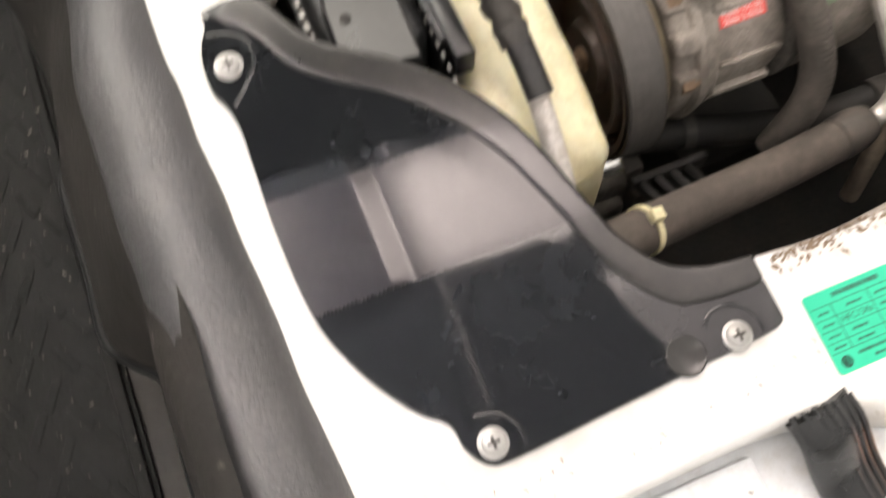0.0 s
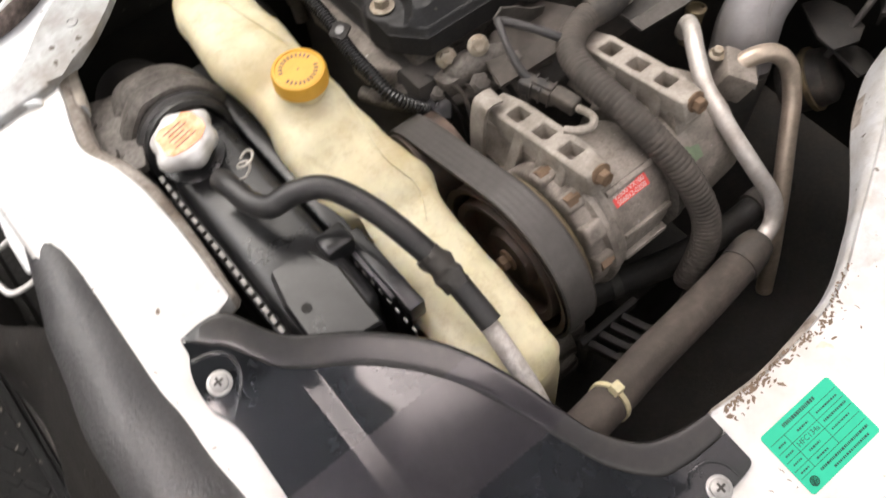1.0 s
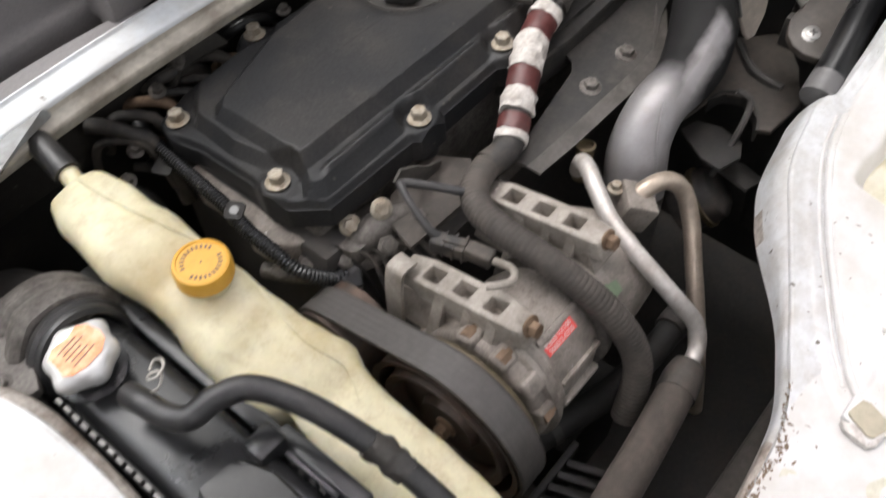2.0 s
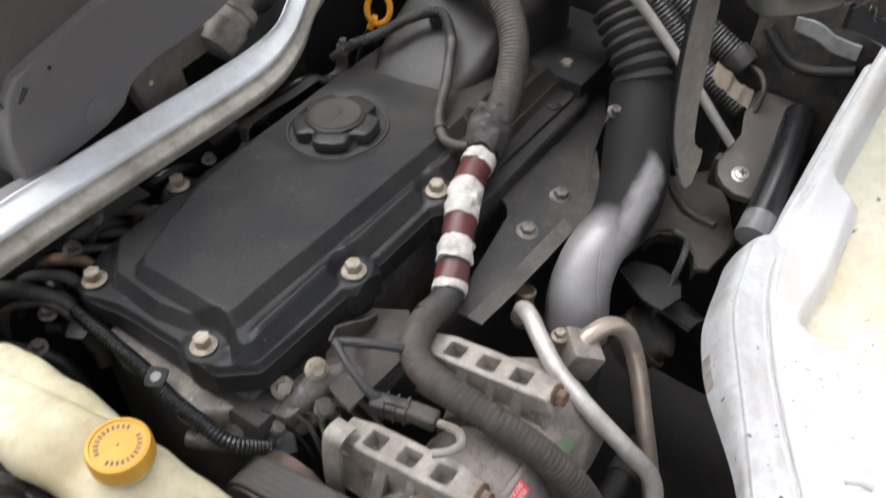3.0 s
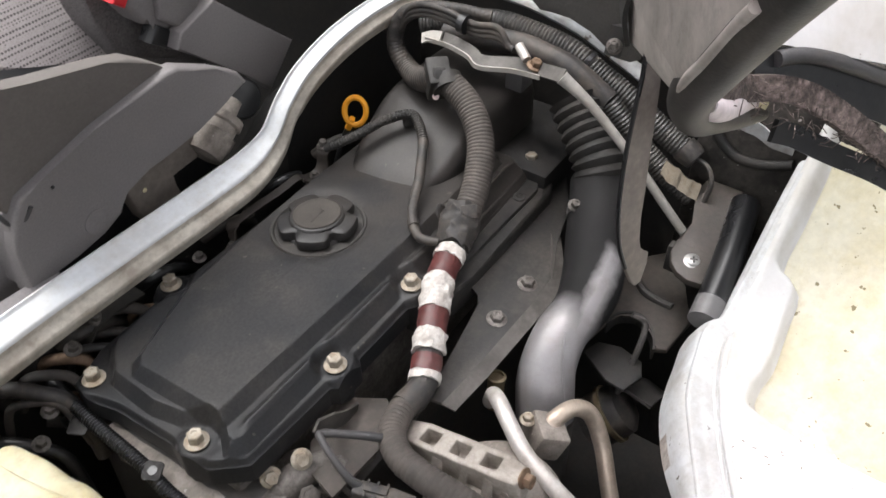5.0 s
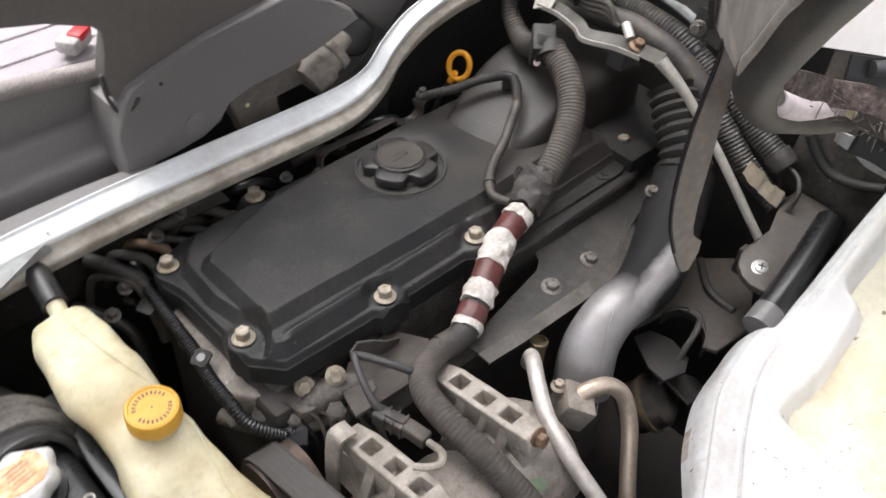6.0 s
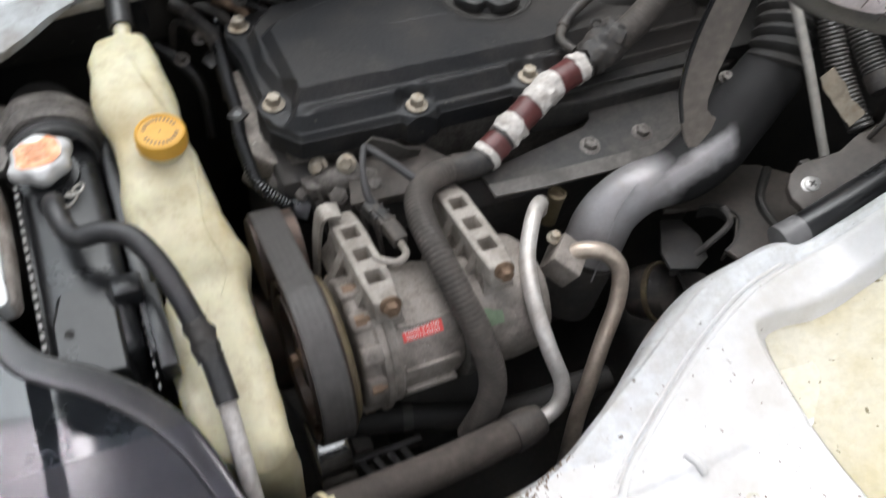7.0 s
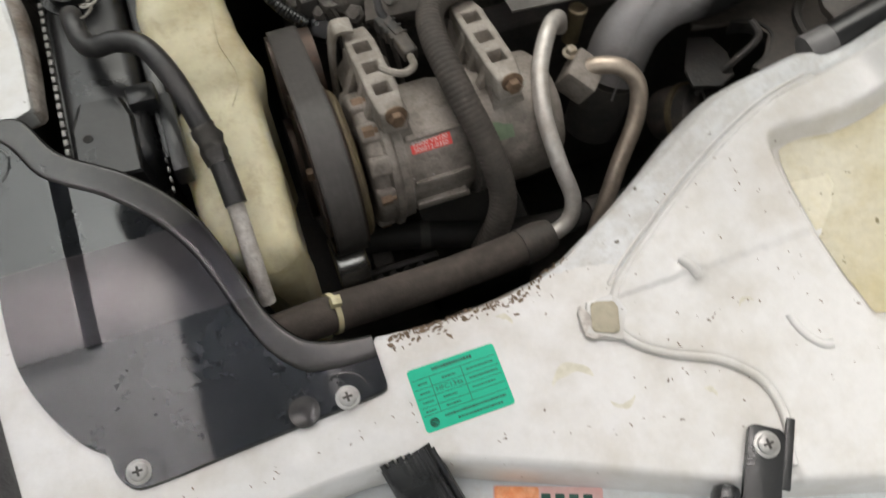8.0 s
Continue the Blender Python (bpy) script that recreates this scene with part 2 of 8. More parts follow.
ASPHALT = material("asphalt", (0.055, 0.053, 0.050), 0.85, spots=(0.04, 0.038, 0.036), grain=0.4, bump=0.4)
SHELLGREY = material("unseen_shell_grey", (0.10, 0.095, 0.095), 0.9, spots=(0.08, 0.075, 0.075), bump=0.2)
# filters for the unseen overhead panels that shape the sky light
TINT = bpy.data.materials.new("sky_filter")
TINT.use_nodes = True
_b = TINT.node_tree.nodes["Principled BSDF"]
_b.inputs["Base Color"].default_value = (0.46, 0.48, 0.50, 1)
_b.inputs["Transmission Weight"].default_value, _b.inputs["Roughness"].default_value, _b.inputs["IOR"].default_value = 1.0, 0.02, 1.1
DARKTINT = TINT.copy()
DARKTINT.name = "dark_sky_filter"
DARKTINT.node_tree.nodes["Principled BSDF"].inputs["Base Color"].default_value = (0.045, 0.050, 0.058, 1)
WEAVE = material("open_seat_weave", (0.39, 0.355, 0.352), 0.9, spots=(0.32, 0.29, 0.287), spot_scale=8, grain=0.15, grain_scale=500, bump=0.4, bump_scale=700)
_nt = WEAVE.node_tree
_vo = _nt.nodes.new("ShaderNodeTexVoronoi")
_vo.inputs["Scale"].default_value, _vo.inputs["Randomness"].default_value = 230.0, 0.10
_tc = _nt.nodes.new("ShaderNodeTexCoord")
_nt.links.new(_tc.outputs["Object"], _vo.inputs["Vector"])
_mr = _nt.nodes.new("ShaderNodeMapRange")
_mr.inputs[1].default_value, _mr.inputs[2].default_value, _mr.inputs[3].default_value, _mr.inputs[4].default_value = 0.28, 0.42, 0.25, 1.0
_nt.links.new(_vo.outputs["Distance"], _mr.inputs[0])
_vm = _nt.nodes.new("ShaderNodeVectorMath")
_vm.operation = "SCALE"
_bs = _nt.nodes["Principled BSDF"]
_nt.links.new(_bs.inputs["Base Color"].links[0].from_socket, _vm.inputs[0])
_nt.links.new(_mr.outputs[0], _vm.inputs["Scale"])
_nt.links.new(_vm.outputs[0], _bs.inputs["Base Color"])
PALETINT = TINT.copy()
PALETINT.name = "pale_sky_filter"
PALETINT.node_tree.nodes["Principled BSDF"].inputs["Base Color"].default_value = (0.66, 0.64, 0.67, 1)
PINKTINT = TINT.copy()
PINKTINT.name = "pink_sky_filter"
PINKTINT.node_tree.nodes["Principled BSDF"].inputs["Base Color"].default_value = (1.0, 0.93, 0.975, 1)
SEATPL = material("grey_seat_plastic", (0.185, 0.172, 0.172), 0.55, spots=(0.205, 0.188, 0.184), spot_amount=0.5, spot_scale=7, bump=0.15, bump_scale=900, grain=0.1, grain_scale=400)
LIDGREY = material("grey_beige_sealer", (0.46, 0.42, 0.38), 0.5, spots=(0.15, 0.13, 0.11), spot_amount=0.7, spot_scale=9, grain=0.06, bump=0.05)
ARMREST = material("soft_dark_trim", (0.13, 0.117, 0.107), 0.72, spots=(0.16, 0.145, 0.135), spot_amount=0.5, spot_scale=6, grain=0.08, grain_scale=300, bump=0.08, bump_scale=500)
CUSHION = material("pinkish_grey_weave", (0.40, 0.365, 0.385), 0.9, spots=(0.33, 0.30, 0.315), spot_scale=9, grain=0.35, grain_scale=600, bump=0.5, bump_scale=800)
PIPING = material("ribbed_seat_piping", (0.34, 0.30, 0.29), 0.9, spots=(0.25, 0.22, 0.21), spot_scale=12, grain=0.4, grain_scale=700, bump=0.5, bump_scale=600)
SPECKLED = material("speckled_underseal", (0.060, 0.052, 0.045), 0.8, spots=(0.020, 0.018, 0.016), spot_amount=0.9, spot_scale=22, grain=0.3, bump=0.6, bump_scale=120, speck=(0.42, 0.39, 0.36), speck_scale=130, speck_at=0.71)
CAPDUST = material("dust_on_black_cap", (0.052, 0.045, 0.038), 0.8, spots=(0.036, 0.031, 0.027), spot_amount=0.8, spot_scale=60, grain=0.2, bump=0.2)
RUSTDUST = material("brown_dust_on_black_paint", (0.056, 0.046, 0.038), 0.55, spots=(0.040, 0.035, 0.031), spot_amount=0.7, spot_scale=24, grain=0.2, bump=0.12)
WARMALU = material("tan_stained_aluminium", (0.60, 0.51, 0.42), 0.36, metal=0.6, spots=(0.34, 0.27, 0.21), spot_amount=0.7, spot_scale=26, bump=0.08, grain=0.08)
SCREWZINC = material("dull_zinc_screw", (0.42, 0.415, 0.405), 0.45, metal=0.7, spots=(0.32, 0.30, 0.27), spot_scale=80, bump=0.05)
GREYTAPE = material("grey_cloth_tape", (0.16, 0.155, 0.155), 0.4, spots=(0.10, 0.095, 0.09), spot_amount=0.6, spot_scale=30, grain=0.1, bump=0.1)
DULLBRASS = material("dull_brass_plating", (0.17, 0.135, 0.075), 0.55, metal=0.4, spots=(0.11, 0.085, 0.06), spot_amount=0.8, spot_scale=35, grain=0.1, bump=0.1)
BAREPIPE = material("silver_pipe_under_black_paint", (0.29, 0.28, 0.285), 0.46, metal=0.4, spots=(0.20, 0.18, 0.17), spot_amount=0.6, spot_scale=15, grain=0.08, bump=0.05)


def paint_over(m, start, side, reach, x0, x1, x2, x3, coat):
    """A second paint over a pipe: gone before x0..x1, and worn back in a band along one side as far as x2..x3."""
    nt = m.node_tree
    N, L = nt.nodes.new, nt.links.new
    b = nt.nodes["Principled BSDF"]
    tc, rag = N("ShaderNodeTexCoord"), N("ShaderNodeTexNoise")
    rag.inputs["Scale"].default_value, rag.inputs["Detail"].default_value = 55.0, 6.0
    L(tc.outputs["Object"], rag.inputs["Vector"])

    def ramp(source, lo, hi, a, z):
        r = N("ShaderNodeMapRange")
        r.inputs[1].default_value, r.inputs[2].default_value, r.inputs[3].default_value, r.inputs[4].default_value = lo, hi, a, z
        L(source, r.inputs[0])
        return r.outputs[0]

    def maths(kind, p, q):
        n = N("ShaderNodeMath")
        n.operation = kind
        L(p, n.inputs[0])
        L(q, n.inputs[1])
        return n.outputs[0]

    off, dot, xyz = N("ShaderNodeVectorMath"), N("ShaderNodeVectorMath"), N("ShaderNodeSeparateXYZ")
    off.operation, dot.operation = "SUBTRACT", "DOT_PRODUCT"
    L(tc.outputs["Object"], off.inputs[0])
    off.inputs[1].default_value = start
    L(off.outputs[0], dot.inputs[0])
    dot.inputs[1].default_value = side
    L(tc.outputs["Object"], xyz.inputs[0])
    ragged = ramp(rag.outputs[0], 0.3, 0.7, -0.0020, 0.0020)
    along = maths("ADD", xyz.outputs[0], ragged)
    across = maths("ADD", dot.outputs["Value"], ragged)
    # beyond its far edge, on the underside, the band returns to the dark colour
    band = maths("MULTIPLY", ramp(across, reach - 0.006, reach + 0.006, 0.0, 1.0), ramp(across, reach + 0.017, reach + 0.030, 1.0, 0.0))
    kept = maths("MULTIPLY", band, ramp(along, x2, x3, 1.0, 0.0))
    bare = maths("MAXIMUM", kept, ramp(along, x0, x1, 1.0, 0.0))
    mix = N("ShaderNodeMix")
    mix.data_type = "RGBA"
    mix.inputs[6].default_value = (*coat, 1)
    L(b.inputs["Base Color"].links[0].from_socket, mix.inputs[7])
    L(bare, mix.inputs[0])
    L(mix.outputs[2], b.inputs["Base Color"])
    L(ramp(bare, 0.0, 1.0, 0.0, 0.4), b.inputs["Metallic"])
    L(ramp(bare, 0.0, 1.0, 0.62, 0.46), b.inputs["Roughness"])
    L(ramp(bare, 0.0, 1.0, 0.12, 0.5), b.inputs["Specular IOR Level"])


# in the elbow's own place, from its foot
def dust_over(m, colour, x0, x1, amount, spill, spread):
    """Settled dust that thickens along x, with an oil spill that keeps one ragged patch clean."""
    nt = m.node_tree
    N, L = nt.nodes.new, nt.links.new
    b = nt.nodes["Principled BSDF"]
    tc, rag, xyz = N("ShaderNodeTexCoord"), N("ShaderNodeTexNoise"), N("ShaderNodeSeparateXYZ")
    rag.inputs["Scale"].default_value, rag.inputs["Detail"].default_value, rag.inputs["Roughness"].default_value = 14.0, 7.0, 0.65
    L(tc.outputs["Object"], rag.inputs["Vector"])
    L(tc.outputs["Object"], xyz.inputs[0])
    shift = N("ShaderNodeMath")
    shift.operation, shift.inputs[1].default_value = "MULTIPLY_ADD", 0.45
    L(rag.outputs[0], shift.inputs[0])
    L(xyz.outputs[0], shift.inputs[2])
    thick = N("ShaderNodeMapRange")
    thick.inputs[1].default_value, thick.inputs[2].default_value, thick.inputs[4].default_value = x0 + 0.225, x1 + 0.225, amount
    L(shift.outputs[0], thick.inputs[0])
    far = N("ShaderNodeVectorMath")
    far.operation = "DISTANCE"
    far.inputs[1].default_value = spill
    L(tc.outputs["Object"], far.inputs[0])
    edge = N("ShaderNodeMath")
    edge.operation, edge.inputs[1].default_value = "MULTIPLY_ADD", 0.09
    L(rag.outputs[0], edge.inputs[0])
    L(far.outputs["Value"], edge.inputs[2])
    clean = N("ShaderNodeMapRange")
    clean.inputs[1].default_value, clean.inputs[2].default_value, clean.inputs[3].default_value = spread + 0.042, spread + 0.056, 0.15
    L(edge.outputs[0], clean.inputs[0])
    both = N("ShaderNodeMath")
    both.operation = "MULTIPLY"
    L(thick.outputs[0], both.inputs[0])
    L(clean.outputs[0], both.inputs[1])
    mix = N("ShaderNodeMix")
    mix.data_type = "RGBA"
    L(b.inputs["Base Color"].links[0].from_socket, mix.inputs[6])
    mix.inputs[7].default_value = (*colour, 1)
    L(both.outputs[0], mix.inputs[0])
    L(mix.outputs[2], b.inputs["Base Color"])


dust_over(COVERMAT, (0.066, 0.056, 0.047), -0.06, 0.24, 0.42, (0.135, 0.012, 0.198), 0.028)
paint_over(BAREPIPE, (0.026, 0.018, 0.034), (0.23, -0.911, -0.306), 0.004, 0.020, 0.060, 0.116, 0.128, (0.017, 0.0165, 0.0165))
PALEFRAME = material("pale_pillar_trim", (0.62, 0.55, 0.56), 0.6, spots=(0.5, 0.45, 0.45), spot_scale=3, bump=0.05)


# ---- mesh tools ----
def finish(name, bm, mat, smooth=38):
    me = bpy.data.meshes.new(name)
    bmesh.ops.recalc_face_normals(bm, faces=bm.faces[:])
    bm.to_mesh(me)
    bm.free()
    if smooth:
        me.polygons.foreach_set("use_smooth", [True] * len(me.polygons))
        me.set_sharp_from_angle(angle=radians(smooth))
    me.materials.append(mat)
    return me


def thing(name, label, category, at=(0, 0, 0), group="", kind=""):
    """An empty that carries the parts of one thing."""
    ob = new(name)
    ob.empty_display_size = 0.02
    ob.location = at
    return tagged(ob, label, category, group, kind)


def part(name, bm, mat, parent=None, label="", smooth=38):
    ob = new(name, finish(name, bm, mat, smooth))
    if parent is not None:
        off = Vector()
        p = parent
        while p is not None:
            off += p.location
            p = p.parent
        ob.data.transform(Matrix.Translation(-off))
        ob.parent = parent
    return tagged(ob, label)


def solo(name, bm, mat, label, category, group="", kind="", smooth=38):
    return tagged(part(name, bm, mat, None, "", smooth), label, category, group, kind)


def spline(pts, n=8, closed=False):
    """Catmull-Rom points through pts (any dimension)."""
    P = [Vector(p) for p in pts]
    out = []
    m = len(P)
    for i in range(m if closed else m - 1):
        a = P[(i - 1) % m] if closed or i > 0 else P[i]
        b, c = P[i], P[(i + 1) % m]
        d = P[(i + 2) % m] if closed or i + 2 < m else c
        for k in range(n):
            t = k / n
            out.append(0.5 * (2 * b + (c - a) * t + (2 * a - 5 * b + 4 * c - d) * t * t + (3 * b - a - 3 * c + d) * t * t * t))
    if not closed:
        out.append(P[-1].copy())
    return out


def resample(pts, n):
    """n points at equal steps along a polyline."""
    P = [Vector(p) for p in pts]
    d = [0.0]
    for a, b in zip(P, P[1:]):
        d.append(d[-1] + (b - a).length)
    out, j = [], 0
    for i in range(n):
        s = d[-1] * i / (n - 1)
        while j < len(P) - 2 and d[j + 1] < s:
            j += 1
        t = (s - d[j]) / max(d[j + 1] - d[j], 1e-9)
        out.append(P[j].lerp(P[j + 1], min(max(t, 0), 1)))
    return out


def skin(bm, rings, closed=True, caps=True):
    """Faces between rings of points."""
    vs = [[bm.verts.new(p) for p in r] for r in rings]
    n = len(vs[0])
    for a, b in zip(vs, vs[1:]):
        for i in range(n if closed else n - 1):
            j = (i + 1) % n
            bm.faces.new((a[i], a[j], b[j], b[i]))
    if caps and closed:
        bm.faces.new(vs[0][::-1])
        bm.faces.new(vs[-1])
    return bm


def frames_along(P):
    T = [(P[min(i + 1, len(P) - 1)] - P[max(i - 1, 0)]).normalized() for i in range(len(P))]
    u = T[0].orthogonal().normalized()
    if abs(T[0].z) < 0.9:
        u = (Vector((0, 0, 1)) - T[0] * T[0].z).normalized()
    out = []
    for t in T:
        u = (u - t * u.dot(t)).normalized()
        out.append((t, u, t.cross(u)))
    return out


def sweep(pts, radius, segs=14, n=10, ribs=0.0, pitch=0.006, bm=None, flat=1.0, caps=True):
    """A tube through pts. radius: number or one per control point; ribs: depth of corrugations."""
    bm = bm or bmesh.new()
    P = spline(pts, n)
    length = sum((b - a).length for a, b in zip(P, P[1:]))
    if ribs:
        P = resample(P, max(8, int(length / pitch * 4)))
    R = [radius] * 2 if isinstance(radius, (int, float)) else list(radius)
    F = frames_along(P)
    rings = []
    for i, p in enumerate(P):
        f = i / (len(P) - 1) * (len(R) - 1)
        k = min(int(f), len(R) - 2)
        r = R[k] + (R[k + 1] - R[k]) * (f - k)
        if ribs:
            r -= ribs * (1.0, 0.35, 0.0, 0.35)[i % 4]
        t, u, v = F[i]
        rings.append([p + (u * math.cos(a) * flat + v * math.sin(a)) * r for a in (2 * math.pi * s / segs for s in range(segs))])
    return skin(bm, rings, caps=caps)


def ribbon(pts, width, thick, side=(0, 0, 1), n=8, bm=None):
    """A flat strip along pts; side: the way its width points."""
    bm = bm or bmesh.new()
    P = spline(pts, n)
    F = frames_along(P)
    rings = []
    for p, (t, _, _) in zip(P, F):
        s = Vector(side)
        s = (s - t * s.dot(t)).normalized() * width / 2
        w = t.cross(s).normalized() * thick / 2
        rings.append([p + s + w, p - s + w, p - s - w, p + s - w])
    return skin(bm, rings)


def box(x0, x1, y0, y1, z0, z1, bevel=0.002, m=None, bm=None, segs=2):
    b = bmesh.new()
    bmesh.ops.create_cube(b, size=1)
    for v in b.verts:
        v.co = Vector(((x0 + x1) / 2 + v.co.x * (x1 - x0), (y0 + y1) / 2 + v.co.y * (y1 - y0), (z0 + z1) / 2 + v.co.z * (z1 - z0)))
    if bevel:
        bmesh.ops.bevel(b, geom=b.edges[:], offset=bevel, segments=segs, affect="EDGES", profile=0.5)
    if m is not None:
        b.transform(m)
    return merge(bm, b) if bm else b


def crumple(bm, amp, scale):
    """Small dents and wrinkles."""
    for v in bm.verts:
        v.co += Vector([noise.noise(v.co * scale + Vector((k * 7.3, 0, 0))) for k in range(3)]) * amp
    return bm


def merge(a, b):
    """Adds the faces of b to a."""
    me = bpy.data.meshes.new("tmp")
    b.to_mesh(me)
    b.free()
    a.from_mesh(me)
    bpy.data.meshes.remove(me)
    return a


def aim(origin, axis):
    """A matrix that lays local z along axis at origin."""
    return Matrix.Translation(origin) @ Vector(axis).to_track_quat("Z", "Y").to_matrix().to_4x4()


def lathe(profile, segs=32, m=None, bm=None, wobble=None):
    """Turns (radius, height) pairs round local z."""
    bm2 = bmesh.new()
    rings = []
    for r, h in profile:
        ring = []
        for s in range(segs):
            a = 2 * math.pi * s / segs
            k = r * (wobble(a, h) if wobble else 1.0)
            ring.append((math.cos(a) * k, math.sin(a) * k, h))
        rings.append(ring)
    skin(bm2, rings)
    if m is not None:
        bm2.transform(m)
    return merge(bm, bm2) if bm else bm2


def slab(outline, z0, z1, bevel=0.002, m=None, bm=None, segs=2, top_only=False):
    """A plate of an outline in x, y between two heights, with rounded edges."""
    b = bmesh.new()
    lo = [b.verts.new((p[0], p[1], z0)) for p in outline]
    hi = [b.verts.new((p[0], p[1], z1)) for p in outline]
    n = len(lo)
    b.faces.new(lo[::-1])
    top = b.faces.new(hi)
    for i in range(n):
        b.faces.new((lo[i], lo[(i + 1) % n], hi[(i + 1) % n], hi[i]))
    if bevel:
        bmesh.ops.bevel(b, geom=list(top.edges), offset=bevel, segments=segs, affect="EDGES", profile=0.5)
    if m is not None:
        b.transform(m)
    return merge(bm, b) if bm else b


def round_rect(x0, x1, y0, y1, r, n=5):
    out = []
    for cx, cy, a0 in ((x1 - r, y1 - r, 0), (x0 + r, y1 - r, 90), (x0 + r, y0 + r, 180), (x1 - r, y0 + r, 270)):
        for k in range(n + 1):
            a = radians(a0 + 90 * k / n)
            out.append((cx + r * math.cos(a), cy + r * math.sin(a)))
    return out


def hex_bolt(name, at, axis, parent, mat, r=0.008, h=0.008, label=""):
    """A flanged hexagon bolt head; the washer is a part of its own under it."""
    m = aim(at, axis)
    b = lathe([(r * 0.95, 0), (r, 0.0006), (r, h - 0.0012), (r * 0.86, h), (r * 0.45, h), (r * 0.4, h - 0.0008), (0.0002, h - 0.001)], 6, m)
    head = part(name, b, mat, parent, label, 30)
    w = lathe([(0.0002, -0.001), (r * 1.45, -0.001), (r * 1.5, 0.0008), (r * 1.1, 0.0026), (0.0002, 0.0027)], 20, m)
    part("flange", w, mat, head)
    return head


def cross_screw(name, at, axis, parent, r=0.008):
    """A pan-head cross screw with its washer."""
    m = aim(at, axis)
    w = lathe([(0.0002, 0), (r * 1.25, 0), (r * 1.25, 0.0012), (r * 1.1, 0.0018), (0.0002, 0.0018)], 24, m)
    washer = part(name, w, SCREWZINC, parent, "bright zinc cross-head screw")
    part("head", lathe([(r * 0.92, 0.0018), (r * 0.9, 0.0034), (r * 0.7, 0.0046), (0.0002, 0.0050)], 24, m), SCREWZINC, washer)
    c = box(-r * 0.5, r * 0.5, -r * 0.12, r * 0.12, 0.0046, 0.0053, 0.0001, m)
    box(-r * 0.12, r * 0.12, -r * 0.5, r * 0.5, 0.0046, 0.00531, 0.0001, m, c)
    part("slot", c, DARK, washer)
    return washer


def lettering(name, text, size, mtx, mat, parent, up=0.0004):
    """Real characters, turned into a thin mesh."""
    cu = bpy.data.curves.new(name, "FONT")
    cu.body, cu.size, cu.extrude, cu.align_x, cu.align_y = text, size, 0.0001, "CENTER", "CENTER"
    ob = bpy.data.objects.new(name, cu)
    scene.collection.objects.link(ob)
    me = bpy.data.meshes.new_from_object(ob.evaluated_get(bpy.context.evaluated_depsgraph_get()))
    bpy.data.objects.remove(ob)
    bpy.data.curves.remove(cu)
    b = bmesh.new()
    b.from_mesh(me)
    bpy.data.meshes.remove(me)
    b.transform(mtx @ Matrix.Translation((0, 0, up)))
    return part(name, b, mat, parent, smooth=0)


def upright(outline, y0, y1, bevel=0.004, segs=3):
    """A plate of an outline in x, z."""
    return slab([(x, -z) for x, z in outline], y0, y1, bevel, Matrix(((1, 0, 0, 0), (0, 0, 1, 0), (0, -1, 0, 0), (0, 0, 0, 1))), None, segs)


# ---- the engine bay and the body round it ----
def deck_z(y):
    return 0.756 + 0.12 * y


def smooth(a, b, x):
    t = min(max((x - a) / (b - a), 0.0), 1.0)
    return t * t * (3 - 2 * t)


def inside(poly, x, y):
    """Signed distance to a polygon in plan: positive inside."""
    d, odd = 1e9, False
    n = len(poly)
    for i in range(n):
        ax, ay = poly[i]
        bx, by = poly[(i + 1) % n]
        ex, ey, px, py = bx - ax, by - ay, x - ax, y - ay
        t = min(max((px * ex + py * ey) / (ex * ex + ey * ey), 0.0), 1.0)
        d = min(d, (px - ex * t) ** 2 + (py - ey * t) ** 2)
        if (ay > y) != (by > y) and x < ex * (y - ay) / ey + ax:
            odd = not odd
    return math.sqrt(d) * (1 if odd else -1)


OVERLAP = [tuple(p) for p in spline([(0.505, 0.150), (0.42, 0.136), (0.33, 0.096), (0.25, 0.047), (0.197, 0.008), (0.185, -0.028), (0.213, -0.056), (0.256, -0.077), (0.282, -0.103), (0.288, -0.130), (0.284, -0.155), (0.276, -0.178), (0.274, -0.29)], 4)] + [(0.95, -0.35), (0.95, 0.16)]
TRAY = [tuple(p) for p in spline([(0.393, 0.088), (0.412, 0.104), (0.46, 0.100), (0.52, 0.106), (0.552, 0.111), (0.565, 0.138), (0.61, 0.138), (0.66, 0.138), (0.79, 0.138), (0.80, 0.0), (0.79, -0.13), (0.60, -0.12), (0.425, -0.095), (0.402, -0.07), (0.392, 0.0)], 3, True)]


def deck_relief(x, y):
    h = 0.0
    if x > 0.15:
        s = inside(OVERLAP, x, y)
        h += 0.007 * smooth(-0.003, 0.003, s) + 0.0016 * smooth(-0.022, -0.016, s) * (1 if y > 0.0 else 0)
        q = inside(TRAY, x, y)
        h -= 0.022 * smooth(-0.004, 0.010, q)
        h += 0.0045 * math.exp(-(((x - 0.267) ** 2 + (y - 0.002) ** 2) / 0.00010))
        h += 0.002 * math.exp(-(((x - 0.31) ** 2 + (y - 0.03) ** 2) / 0.0012))
    h += 0.003 * math.exp(-(((x + 0.105) ** 2 + (y + 0.045) ** 2) / 0.0001))
    h += 0.45 * ((x - 0.512) + math.sqrt((x - 0.512) ** 2 + 0.0004)) - 0.0004 if x > 0.40 else 0.0
    return h


